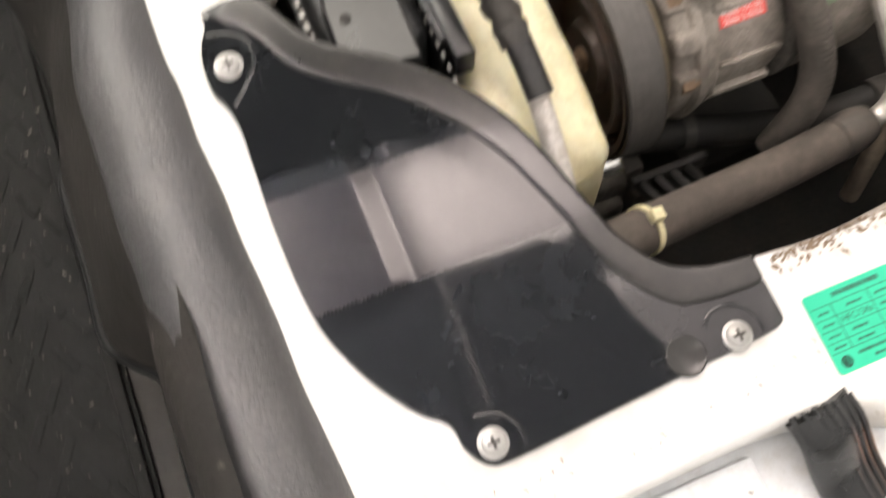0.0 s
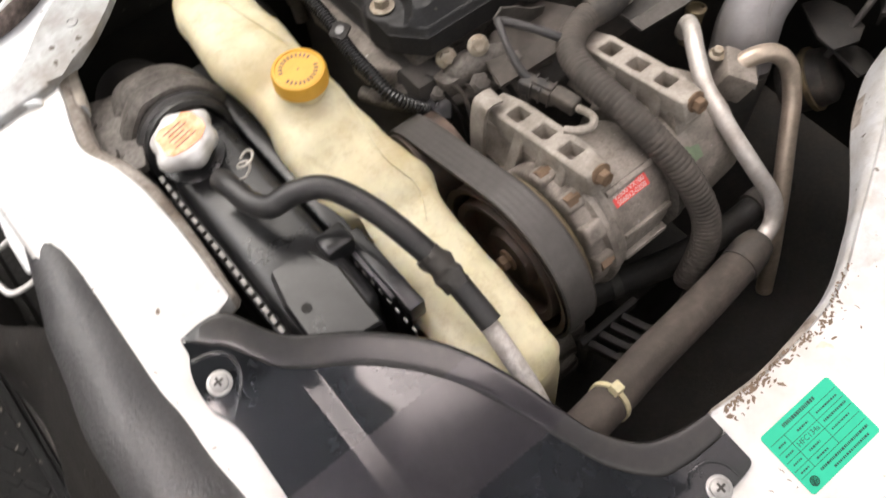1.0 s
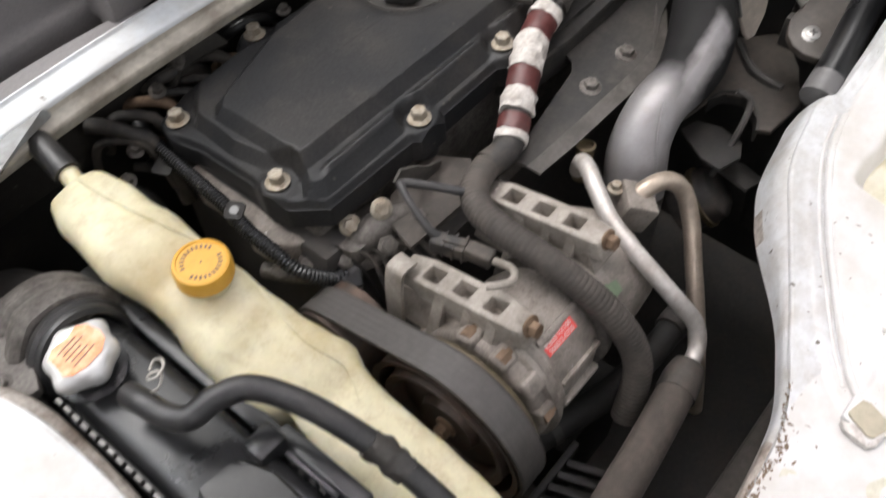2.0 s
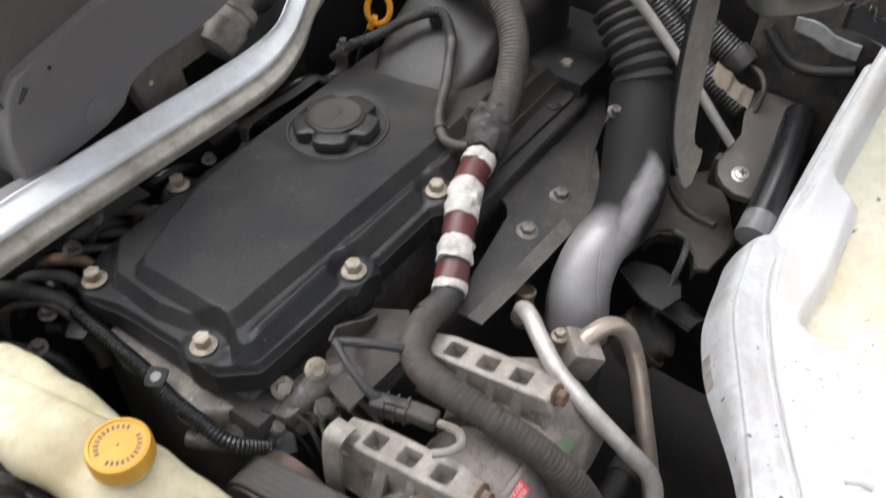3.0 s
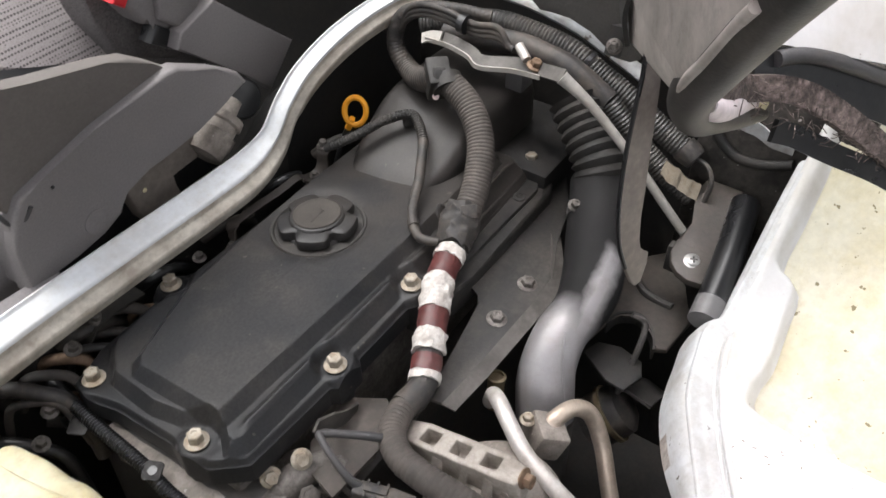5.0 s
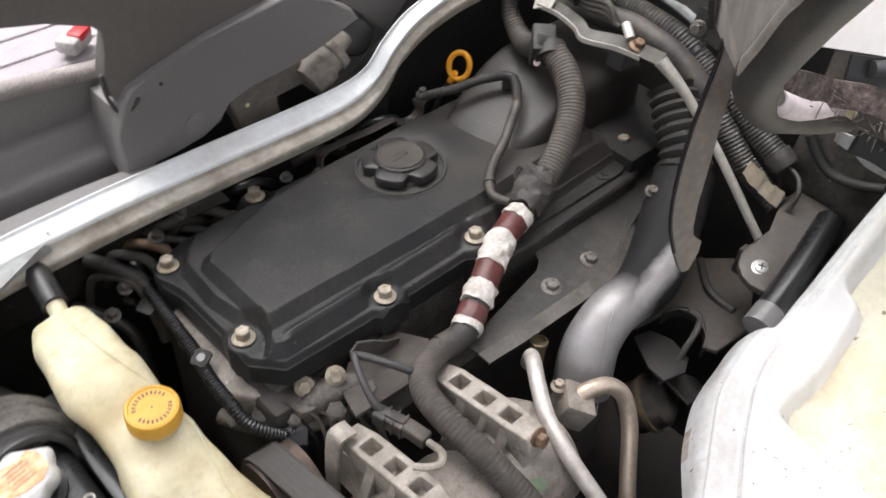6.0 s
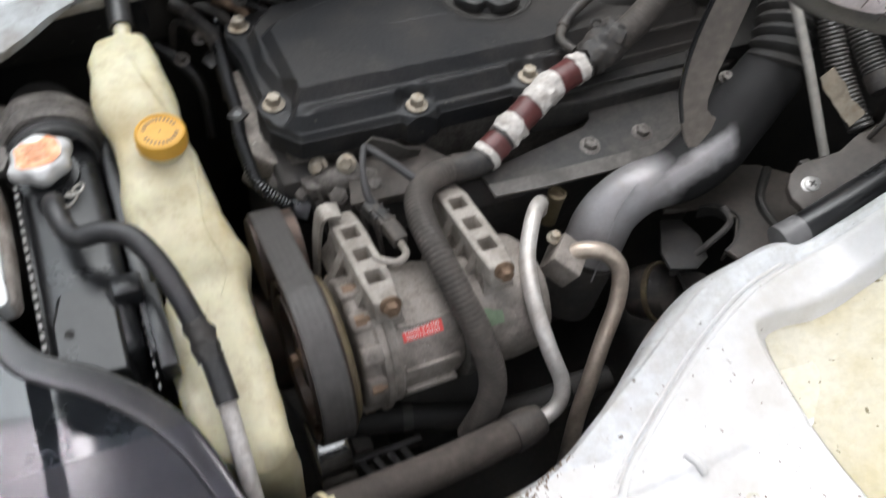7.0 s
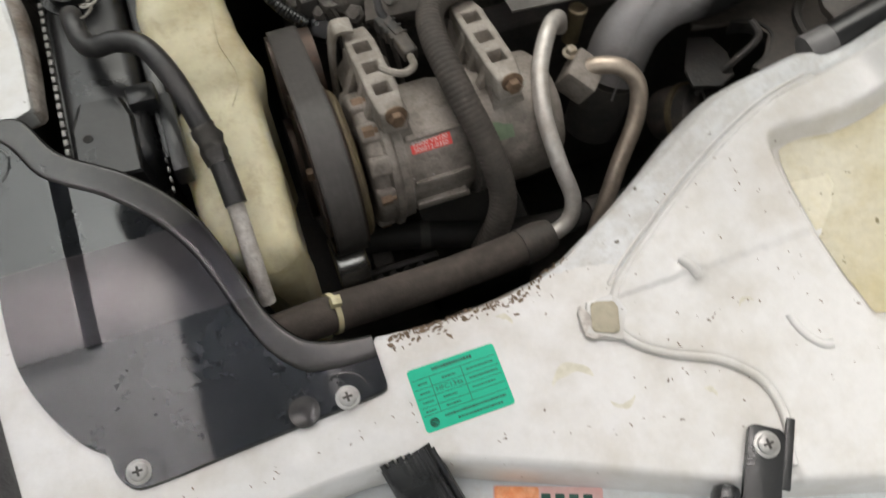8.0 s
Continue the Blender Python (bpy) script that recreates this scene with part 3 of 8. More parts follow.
INNER = spline([(-0.250, 0.640), (-0.258, 0.600), (-0.268, 0.565), (-0.272, 0.537), (-0.260, 0.508), (-0.251, 0.468), (-0.248, 0.413), (-0.2485, 0.372), (-0.2482, 0.354), (-0.2495, 0.3475), (-0.257, 0.3450), (-0.272, 0.338), (-0.280, 0.30), (-0.275, 0.24), (-0.262, 0.10), (-0.21, 0.025), (-0.12, 0.008), (-0.045, 0.004), (-0.024, 0.014), (-0.016, 0.036), (-0.004, 0.0365), (0.042, 0.032), (0.107, 0.036), (0.150, 0.045), (0.20, 0.069), (0.27, 0.105), (0.32, 0.132), (0.367, 0.156), (0.401, 0.166), (0.435, 0.172), (0.468, 0.177), (0.484, 0.175), (0.496, 0.167), (0.53, 0.1645), (0.56, 0.162), (0.65, 0.157), (0.74, 0.150)], 10)
OUTER = spline([(-0.352, 0.640), (-0.352, 0.50), (-0.352, 0.35), (-0.352, 0.20), (-0.352, 0.05), (-0.350, -0.06), (-0.335, -0.078), (-0.28, -0.072), (-0.16, -0.066), (-0.03, -0.064), (0.056, -0.094), (0.15, -0.135), (0.226, -0.169), (0.30, -0.195), (0.50, -0.25), (0.74, -0.30)], 10)


def floor_deck():
    bm = bmesh.new()
    nu, nv = 560, 110
    a, b = resample(INNER, nu), resample(OUTER, nu)
    rings = []
    for p, q in zip(a, b):
        d = (q - p).normalized()
        ring = [(p.x, p.y, deck_z(p.y) - 0.022 + (deck_relief(p.x, p.y) if p.x > 0.45 else 0)), (p.x, p.y, deck_z(p.y) - 0.004 + deck_relief(p.x, p.y)), (p.x + d.x * 0.0015, p.y + d.y * 0.0015, deck_z(p.y) - 0.001 + deck_relief(p.x, p.y))]
        for k in range(nv):
            c = p.lerp(q, 0.012 + 0.988 * k / (nv - 1))
            ring.append((c.x, c.y, deck_z(c.y) + deck_relief(c.x, c.y)))
        o = (q - p).normalized() * 0.005
        ring.append((q.x + o.x, q.y + o.y, deck_z(q.y) - 0.004 + deck_relief(q.x, q.y)))
        ring.append((q.x + o.x * 1.6, q.y + o.y * 1.6, deck_z(q.y) - 0.05))
        rings.append(ring)
    skin(bm, rings, closed=False)
    deck = solo("floor_deck", bm, WHITE, "white painted sheet-metal deck round the engine opening, dirt-flecked", "body panel", kind="structure", smooth=60)
    # the rim is worn and dirty; past x 0.15 it widens to dim overbright paint
    deck.data.materials.append(WORNDIM)
    per = len(deck.data.polygons) // (nu - 1)
    for i, f in enumerate(deck.data.polygons):
        u, k = i // per, i % per
        wide = 4 + 2 * math.sin(u * 0.13) + 1.5 * math.sin(u * 0.031)
        c = f.center
        if k < wide + max(0.0, (c.x - 0.15) * 450) and (c.x < 0.19 or inside(OVERLAP, c.x, c.y) < -0.001):
            f.material_index = 1
    return deck


floor_deck()


def opening_flange():
    """The dirty turned-down flange that rims the engine opening."""
    a, b = resample(INNER, 260), resample(OUTER, 260)
    rings = []
    for i, (p, q) in enumerate(zip(a, b)):
        if p.x > 0.66:
            break
        d = (q - p).normalized()
        w = 0.005 + 0.003 * math.sin(i * 0.11) * math.sin(i * 0.037) + 0.005 * smooth(0.30, 0.40, p.y) * (1 if p.x < -0.2 else 0)
        z = deck_z(p.y) + deck_relief(p.x, p.y)
        # towards the rear corner it is a broad rolled edge
        roll_in = smooth(0.20, 0.33, p.x) * smooth(0.500, 0.470, p.x)
        def at(out, down):
            return (p.x - d.x * out, p.y - d.y * out, z - down)
        rings.append([at(-0.001, 0.0035), at(w * 0.5 + 0.002 * roll_in, 0.006), at(w + 0.006 * roll_in, 0.011 + 0.005 * roll_in), at(w + 0.012 * roll_in, 0.018 + 0.014 * roll_in), at(w + 0.001 + 0.015 * roll_in, 0.026 + 0.024 * roll_in)])
    rim = solo("opening_flange", skin(bmesh.new(), rings, closed=False), FLANGE, "grimy turned-down flange round the engine opening", "flange", kind="structure", smooth=60)
    rim.data.materials.append(WORNDIM)
    for f in rim.data.polygons:
        if f.center.x > 0.13 + 0.02 * math.sin(f.center.x * 90) and f.center.z > 0.732:
            f.material_index = 1
    return rim


opening_flange()


def pressed_bead(name, pts, r, label):
    """A raised pressed line on the deck."""
    return solo(name, sweep([(x, y, deck_z(y) + deck_relief(x, y) - r * 0.25) for x, y in pts], r, 10, 6), WHITE, label, "pressed bead", kind="structure", smooth=60)


pressed_bead("overlap_bead", [OVERLAP[i] for i in range(2, 46, 2)], 0.0042, "raised edge bead of the overlapping deck sheet")
pressed_bead("overlap_lip", [(x - 0.004, y + 0.007) for x, y in (OVERLAP[i] for i in range(2, 18, 2))], 0.0020, "fine pressed line beside the sheet edge")
pressed_bead("dimple", [(0.331, -0.062), (0.333, -0.074), (0.338, -0.086), (0.346, -0.095), (0.355, -0.098)], 0.0045, "short pressed dimple in the white deck")
pressed_bead("dimple", [(0.262, 0.014), (0.266, 0.004), (0.270, -0.006)], 0.0050, "short pressed dimple in the white deck")


def tray_floor():
    """The yellowed floor sheet of the tray, following its slope."""
    rings = []
    for k in range(24):
        f = 0.02 + 0.90 * k / 23
        ring = []
        for x, y in TRAY:
            x, y = min(0.60 + (x - 0.60) * f * 1.02, 0.735), 0.0 + y * f
            ring.append((x, y, deck_z(y) + deck_relief(x, y) + 0.0012))
        rings.append(ring)
    return solo("tray_floor", skin(bmesh.new(), rings), CREAM, "yellowed primer on the floor of a pressed tray", "body panel", kind="structure", smooth=60)


tray_floor()

# sill below the deck, bay walls, cab floor
solo("sill", box(-0.40, 0.90, -0.42, -0.062, 0.60, 0.692, 0.006), WHITE_OLD, "white painted door sill step below the deck", "door sill", kind="structure")
b = box(-0.30, -0.285, -0.05, 0.86, 0.10, 0.70, 0)
box(-0.30, 0.90, -0.055, -0.045, 0.10, 0.69, 0, None, b)
solo("bay_wall_front", b, ROADDIRT, "dark inner wall of the engine bay", "bay wall", kind="structure")
# near-black for the bay's shade, raised at the rear to darken the gap
solo("bay_wall_far", upright([(-0.30, 0.10), (0.90, 0.10), (0.90, 0.865), (0.56, 0.865), (0.46, 0.845), (0.42, 0.815), (0.39, 0.795), (-0.30, 0.795)], 0.81, 0.79, 0), NEARBLACK, "near-black far wall of the engine bay, shade in its colour", "bay wall", kind="structure")
solo("bay_wall_rear", box(0.80, 0.83, -0.05, 1.70, 0.10, 1.30, 0), NEARBLACK, "dark rear bulkhead behind the engine", "bulkhead", kind="structure")
solo("bay_floor", box(-0.30, 0.90, -0.05, 0.80, 0.06, 0.10, 0), DARK, "dark undertray below the engine", "undertray", kind="structure")


def bay_rail():
    """The white frame of the opening, from the front corner along the engine and up to the rear."""
    path = [(-0.292, 0.605, 0.826), (-0.268, 0.655, 0.829), (-0.215, 0.705, 0.831), (-0.14, 0.728, 0.832), (0.0, 0.737, 0.831), (0.15, 0.738, 0.829), (0.27, 0.736, 0.828), (0.345, 0.734, 0.832), (0.388, 0.732, 0.850), (0.420, 0.729, 0.888), (0.460, 0.725, 0.918), (0.53, 0.722, 0.938), (0.62, 0.715, 0.946), (0.70, 0.695, 0.945)]
    P = spline(path, 14)
    F = frames_along(P)
    rings = []
    for i, (p, (t, u, v)) in enumerate(zip(P, F)):
        f = i / len(P)
        w = 0.0250 - 0.0075 * smooth(0.50, 0.66, f) + 0.026 * (1 - smooth(0.0, 0.22, f))
        side = t.cross(Vector((0, -0.45, 1))).normalized()
        up = side.cross(t).normalized()
        ring = []
        for c, s in ((-1.0, -1.2), (-1.04, 0.0), (-0.99, 0.42), (-0.90, 0.50), (-0.80, 0.36), (-0.74, 0.34), (-0.15, 0.50), (0.10, 0.58), (0.20, 0.56), (0.30, 0.36), (0.38, 0.10), (0.46, 0.02), (0.84, -0.04), (0.96, -0.16), (1.0, -0.4), (1.0, -1.2)):
            ring.append(p + side * c * w + up * s * 0.017)
        rings.append(ring)
    bm = skin(bmesh.new(), rings)
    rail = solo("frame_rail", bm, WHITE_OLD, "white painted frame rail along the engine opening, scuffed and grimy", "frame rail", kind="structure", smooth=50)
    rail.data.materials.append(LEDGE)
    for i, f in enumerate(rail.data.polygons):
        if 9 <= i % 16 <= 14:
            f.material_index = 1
    return rail


bay_rail()
solo("rail_flange", ribbon([(0.402, 0.746, 0.868), (0.420, 0.744, 0.892), (0.448, 0.741, 0.916), (0.48, 0.740, 0.930), (0.54, 0.738, 0.945), (0.62, 0.733, 0.953)], 0.007, 0.002, (0, 0.3, 1)), WHITE_OLD, "thin white painted lip behind the frame rail", "frame rail", kind="structure")
# joint plate at the front corner; its grey puts the shade there into the colour
jp = thing("corner_plate", "pale painted corner plate bolted over the frame joint, greyed for shade", "body panel", (-0.27, 0.64, 0.83), kind="structure")
part("plate", slab([(-0.325, 0.600), (-0.262, 0.606), (-0.250, 0.613), (-0.230, 0.615), (-0.205, 0.632), (-0.181, 0.652), (-0.158, 0.674), (-0.139, 0.692), (-0.105, 0.710), (-0.06, 0.722), (-0.06, 0.742), (-0.14, 0.748), (-0.26, 0.73), (-0.33, 0.70)], 0.828, 0.8375, 0.005, None, None, 3), PLATEMAT, jp)
part("old_seal", sweep([(-0.345, 0.655, 0.846), (-0.290, 0.682, 0.848), (-0.255, 0.692, 0.848), (-0.225, 0.708, 0.846), (-0.20, 0.735, 0.843)], 0.009, 12), FELT, jp, "crumbling brown seal")
part("dimple", lathe([(0.0065, 0.0), (0.006, 0.0008), (0.0035, 0.0012), (0.0030, 0.0004), (0.0002, 0.0004)], 20, aim((-0.213, 0.660, 0.8375), (0, 0, 1))), PLATEMAT, jp)

solo("rail_back_lip", ribbon([(-0.16, 0.768, 0.842), (-0.08, 0.768, 0.844), (0.0, 0.768, 0.843), (0.09, 0.768, 0.837)], 0.016, 0.003, (0, 1, 0.35)), SEATPL, "grey trim lip behind the frame rail", "trim", kind="structure")
# rear cross rail and panels
b = sweep([(0.66, 0.715, 0.946), (0.72, 0.66, 0.948), (0.738, 0.58, 0.944), (0.738, 0.495, 0.930), (0.735, 0.43, 0.908), (0.733, 0.385, 0.892)], 0.014, 12, 8, flat=0.55)
solo("rear_rail", b, PLATEMAT, "pale painted rear cross rail of the opening", "frame rail", kind="structure")
solo("bulkhead_lining", slab([(0.62, 1.45), (0.556, 0.985), (0.555, 0.964), (0.538, 0.951), (0.494, 0.957), (0.461, 0.947), (0.436, 0.926), (0.414, 0.944), (0.395, 1.02), (0.38, 1.45)], -0.722, -0.710, 0.003, Matrix(((0, 0, -1, 0), (1, 0, 0, 0), (0, 1, 0, 0), (0, 0, 0, 1)))), LINING, "dark grained vinyl lining on the bulkhead", "lining", kind="structure")
solo("rear_body_panel", box(0.83, 0.85, 0.60, 0.95, 0.93, 1.45, 0.004), DARK, "dark rear body panel of the cab", "body panel", kind="structure")


# ---- black splash cover on the deck ----
COVER_IN = spline([(-0.300, 0.340), (-0.262, 0.338), (-0.234, 0.293), (-0.185, 0.257), (-0.152, 0.224), (-0.130, 0.190), (-0.116, 0.154), (-0.104, 0.112), (-0.094, 0.082), (-0.075, 0.056), (-0.050, 0.044), (-0.0185, 0.039)], 10)
COVER_OUT = spline([(-0.301, 0.332), (-0.302, 0.322), (-0.3075, 0.312), (-0.3115, 0.296), (-0.3115, 0.277), (-0.306, 0.262), (-0.303, 0.242), (-0.304, 0.203), (-0.305, 0.157), (-0.301, 0.103), (-0.286, 0.062), (-0.264, 0.028), (-0.247, 0.012), (-0.243, -0.006), (-0.232, -0.020), (-0.212, -0.022), (-0.15, -0.0185), (-0.08, -0.0145), (-0.026, -0.011), (-0.0185, -0.004)], 10)
SCREWS = ((-0.2955, 0.2895), (-0.2265, -0.009), (-0.053, -0.0065))


def splash_cover():
    root = thing("splash_cover", "glossy black plastic splash cover with a satin film strip", "cover", (-0.2, 0.1, 0.765))
    nu, nv = 260, 120
    a, b = resample(COVER_IN, nu), resample(COVER_OUT, nu)
    rings, lip = [], []
    for p, q in zip(a, b):
        L = (q - p).length
        d = (q - p).normalized()
        fade = smooth(0.004, 0.05, L)
        k0 = min(0.029, L * 0.42)
        def at(k, h):
            c = p + d * k
            return (c.x, c.y, deck_z(c.y) + h)
        lip.append([at(0.0, -0.016), at(0.0, -0.002)] + [at(k0 * i / 16, 0.0024 + 0.0026 * fade * max(0.0, 1 - abs(i / 8 - 1) ** 7) ** 0.6) for i in range(17)])
        ring = []
        for j in range(nv):
            s = k0 + (L - k0) * j / (nv - 1)
            c = p + d * s
            e = (c - q).length
            h = 0.0045 - 0.0004 * (1 - smooth(k0 - 0.006, k0 + 0.030, s)) * fade
            h += 0.00008 * math.sin(c.x * 38 + 1.0) * math.sin(c.y * 31) * smooth(0, 0.02, e)
            # the side next to the padded roll stands a little higher, behind a slanting edge
            lane = c.x + 0.2395
            h += 0.0018 * min(max((0.0072 - lane) / 0.0144, 0.0), 1.0) * smooth(0.088, 0.108, c.y) * smooth(0.345, 0.330, c.y)
            ring.append((c.x, c.y, deck_z(c.y) + h))
        ring.append((q.x + d.x * 0.0008, q.y + d.y * 0.0008, deck_z(q.y) + 0.0015))
        ring.append((q.x + d.x * 0.0008, q.y + d.y * 0.0008, deck_z(q.y) - 0.003))
        rings.append(ring)
    panel = part("panel", skin(bmesh.new(), rings, closed=False), GLOSS, root, smooth=60)
    for pts in ([(-0.303, 0.317), (-0.287, 0.313), (-0.277, 0.302), (-0.279, 0.285), (-0.290, 0.271), (-0.301, 0.260)], [(-0.208, -0.019), (-0.2075, -0.005), (-0.216, 0.006), (-0.232, 0.010)], [(-0.034, -0.010), (-0.036, 0.003), (-0.046, 0.013), (-0.062, 0.014), (-0.070, 0.006)]):
        part("screw_pad", sweep([(x, y, deck_z(y) + (0.0060 if y > 0.2 else 0.0042)) for x, y in pts], 0.0017, 8, 8, flat=0.6), GLOSS, root, "raised bead round a screw")
    rim = part("lip", skin(bmesh.new(), lip, closed=False), LIPMAT, root, "dusty raised rim", smooth=50)
    # a satin film lies across panel and rim
    for ob in (panel, rim):
        ob.data.materials.append(FILM)
        for f in ob.data.polygons:
            y = f.center.y + root.location.y
            if 0.1035 < y < 0.1870:
                f.material_index = 1
    n = (0, -0.12, 1)
    for x, y in SCREWS:
        cross_screw("screw", (x, y, deck_z(y) + (0.0060 if y > 0.2 else 0.0042)), n, root, 0.0082)
    part("grommet", lathe([(0.0002, 0.0), (0.0135, 0.0), (0.0135, 0.0012), (0.0128, 0.0016), (0.0122, 0.0013), (0.0002, 0.0013)], 28, aim((-0.0900, -0.0060, deck_z(-0.0060) + 0.0040), n)), LIPMAT, root, "round snap-in plug")


splash_cover()


# ---- padded roll, trim and mat of the footwell ----
roll = thing("padded_roll", "grained grey vinyl padded roll along the deck edge", "padded trim", (-0.36, 0.15, 0.76))
ROLL = [(-0.337, 0.532, 0.797), (-0.340, 0.514, 0.796), (-0.3435, 0.48, 0.793), (-0.349, 0.44, 0.788), (-0.3565, 0.38, 0.780), (-0.365, 0.30, 0.772), (-0.362, 0.16, 0.762), (-0.357, 0.03, 0.752), (-0.352, -0.10, 0.742), (-0.348, -0.24, 0.730)]
part("padding", crumple(sweep(ROLL, [0.006, 0.0145, 0.021, 0.027, 0.0335, 0.038, 0.038, 0.038, 0.038, 0.038], 26, 14), 0.0022, 22), VINYL, roll)
part("piping", sweep([(x - 0.036, y, z - 0.012) for x, y, z in ROLL[5:]], 0.0032, 8), BLACK, roll, "black piping seam")
part("lower_flap", ribbon([(x + 0.030, y, z - 0.028) for x, y, z in ROLL[5:]], 0.016, 0.003, (0.4, 0, 1)), VINYL, roll)
SEAM = [(0.80, -0.452), (0.63, -0.457), (0.495, -0.459), (0.43, -0.472), (0.396, -0.484), (0.307, -0.482), (0.237, -0.484), (0.205, -0.466), (0.182, -0.446), (0.15, -0.444), (0.083, -0.446), (-0.08, -0.446), (-0.30, -0.446)]
rows = []
for y, x in SEAM:
    back = 0.050 * smooth(0.40, 0.50, y)
    rows.append([(-0.372 - back, y, 0.80 - back * 0.8), (-0.398 - back, y, 0.775 - back * 0.8), (-0.414 + (x + 0.446) * 0.35 - back * 0.6, y, 0.715), (-0.432 + (x + 0.446) * 0.7 - back * 0.2, y, 0.63), (x, y, 0.552), (x + 0.002, y, 0.500), (x + 0.004, y, 0.440)])
cols = [spline([r[i] for r in rows], 6) for i in range(7)]
solo("footwell_side", crumple(skin(bmesh.new(), [spline(list(r), 4) for r in zip(*cols)], closed=False), 0.004, 18), CARPET, "brown-grey footwell side lining, scuffed", "side lining", kind="structure", smooth=70)
solo("footwell_seam", sweep([(x - 0.002, y, 0.552) for y, x in SEAM], 0.0042, 8), BLACK, "black piping along the footwell lining", "piping", kind="structure")
solo("cab_floor", box(-1.60, -0.44, -0.30, 1.70, 0.40, 0.44, 0), CARPET, "dark cab floor", "floor", kind="structure")
mat = thing("floor_mat", "ribbed black rubber floor mat with grit", "floor mat", (-0.8, 0.3, 0.44))
part("sheet", box(-1.15, -0.50, -0.22, 0.85, 0.4402, 0.448, 0.003), MAT, mat)
b = bmesh.new()
random.seed(3)
for i in range(15):
    for j in range(34):
        x, y = -1.12 + i * 0.042 + (0.021 if j % 2 else 0), -0.19 + j * 0.031
        if x < -0.53:
            box(-0.017, 0.017, -0.005, 0.005, 0.0, 0.0018, 0.0008, Matrix.Translation((x, y, 0.4475)) @ Matrix.Rotation(radians(62 if (i + j) % 2 else 118), 4, "Z"), b, 1)
box(-0.518, -0.505, -0.2, 0.84, 0.4475, 0.456, 0.003, None, b)
part("ribs", b, MAT, mat)

# hook bracket by the roll
hk = thing("hook_bracket", "white painted bracket with a bent wire hook", "bracket", (-0.385, 0.54, 0.77))
part("bracket", slab([(-0.350, 0.634), (-0.344, 0.606), (-0.339, 0.569), (-0.342, 0.548), (-0.352, 0.540), (-0.358, 0.512), (-0.364, 0.484), (-0.371, 0.494), (-0.370, 0.526), (-0.367, 0.549), (-0.363, 0.577), (-0.361, 0.617)], 0.776, 0.781, 0.002), WHITE_OLD, hk)
part("slot", slab(round_rect(-0.362, -0.359, 0.585, 0.598, 0.0014), 0.7805, 0.7815, 0), BLACK, hk)
part("wire_hook", sweep([(-0.362, 0.492, 0.774), (-0.370, 0.491, 0.767), (-0.383, 0.491, 0.765), (-0.394, 0.496, 0.765), (-0.398, 0.518, 0.765), (-0.3965, 0.536, 0.765), (-0.390, 0.542, 0.766), (-0.380, 0.539, 0.769), (-0.368, 0.535, 0.777)], 0.0028, 10), WHITE, hk, "pale bent wire hook")


# ---- engine ----


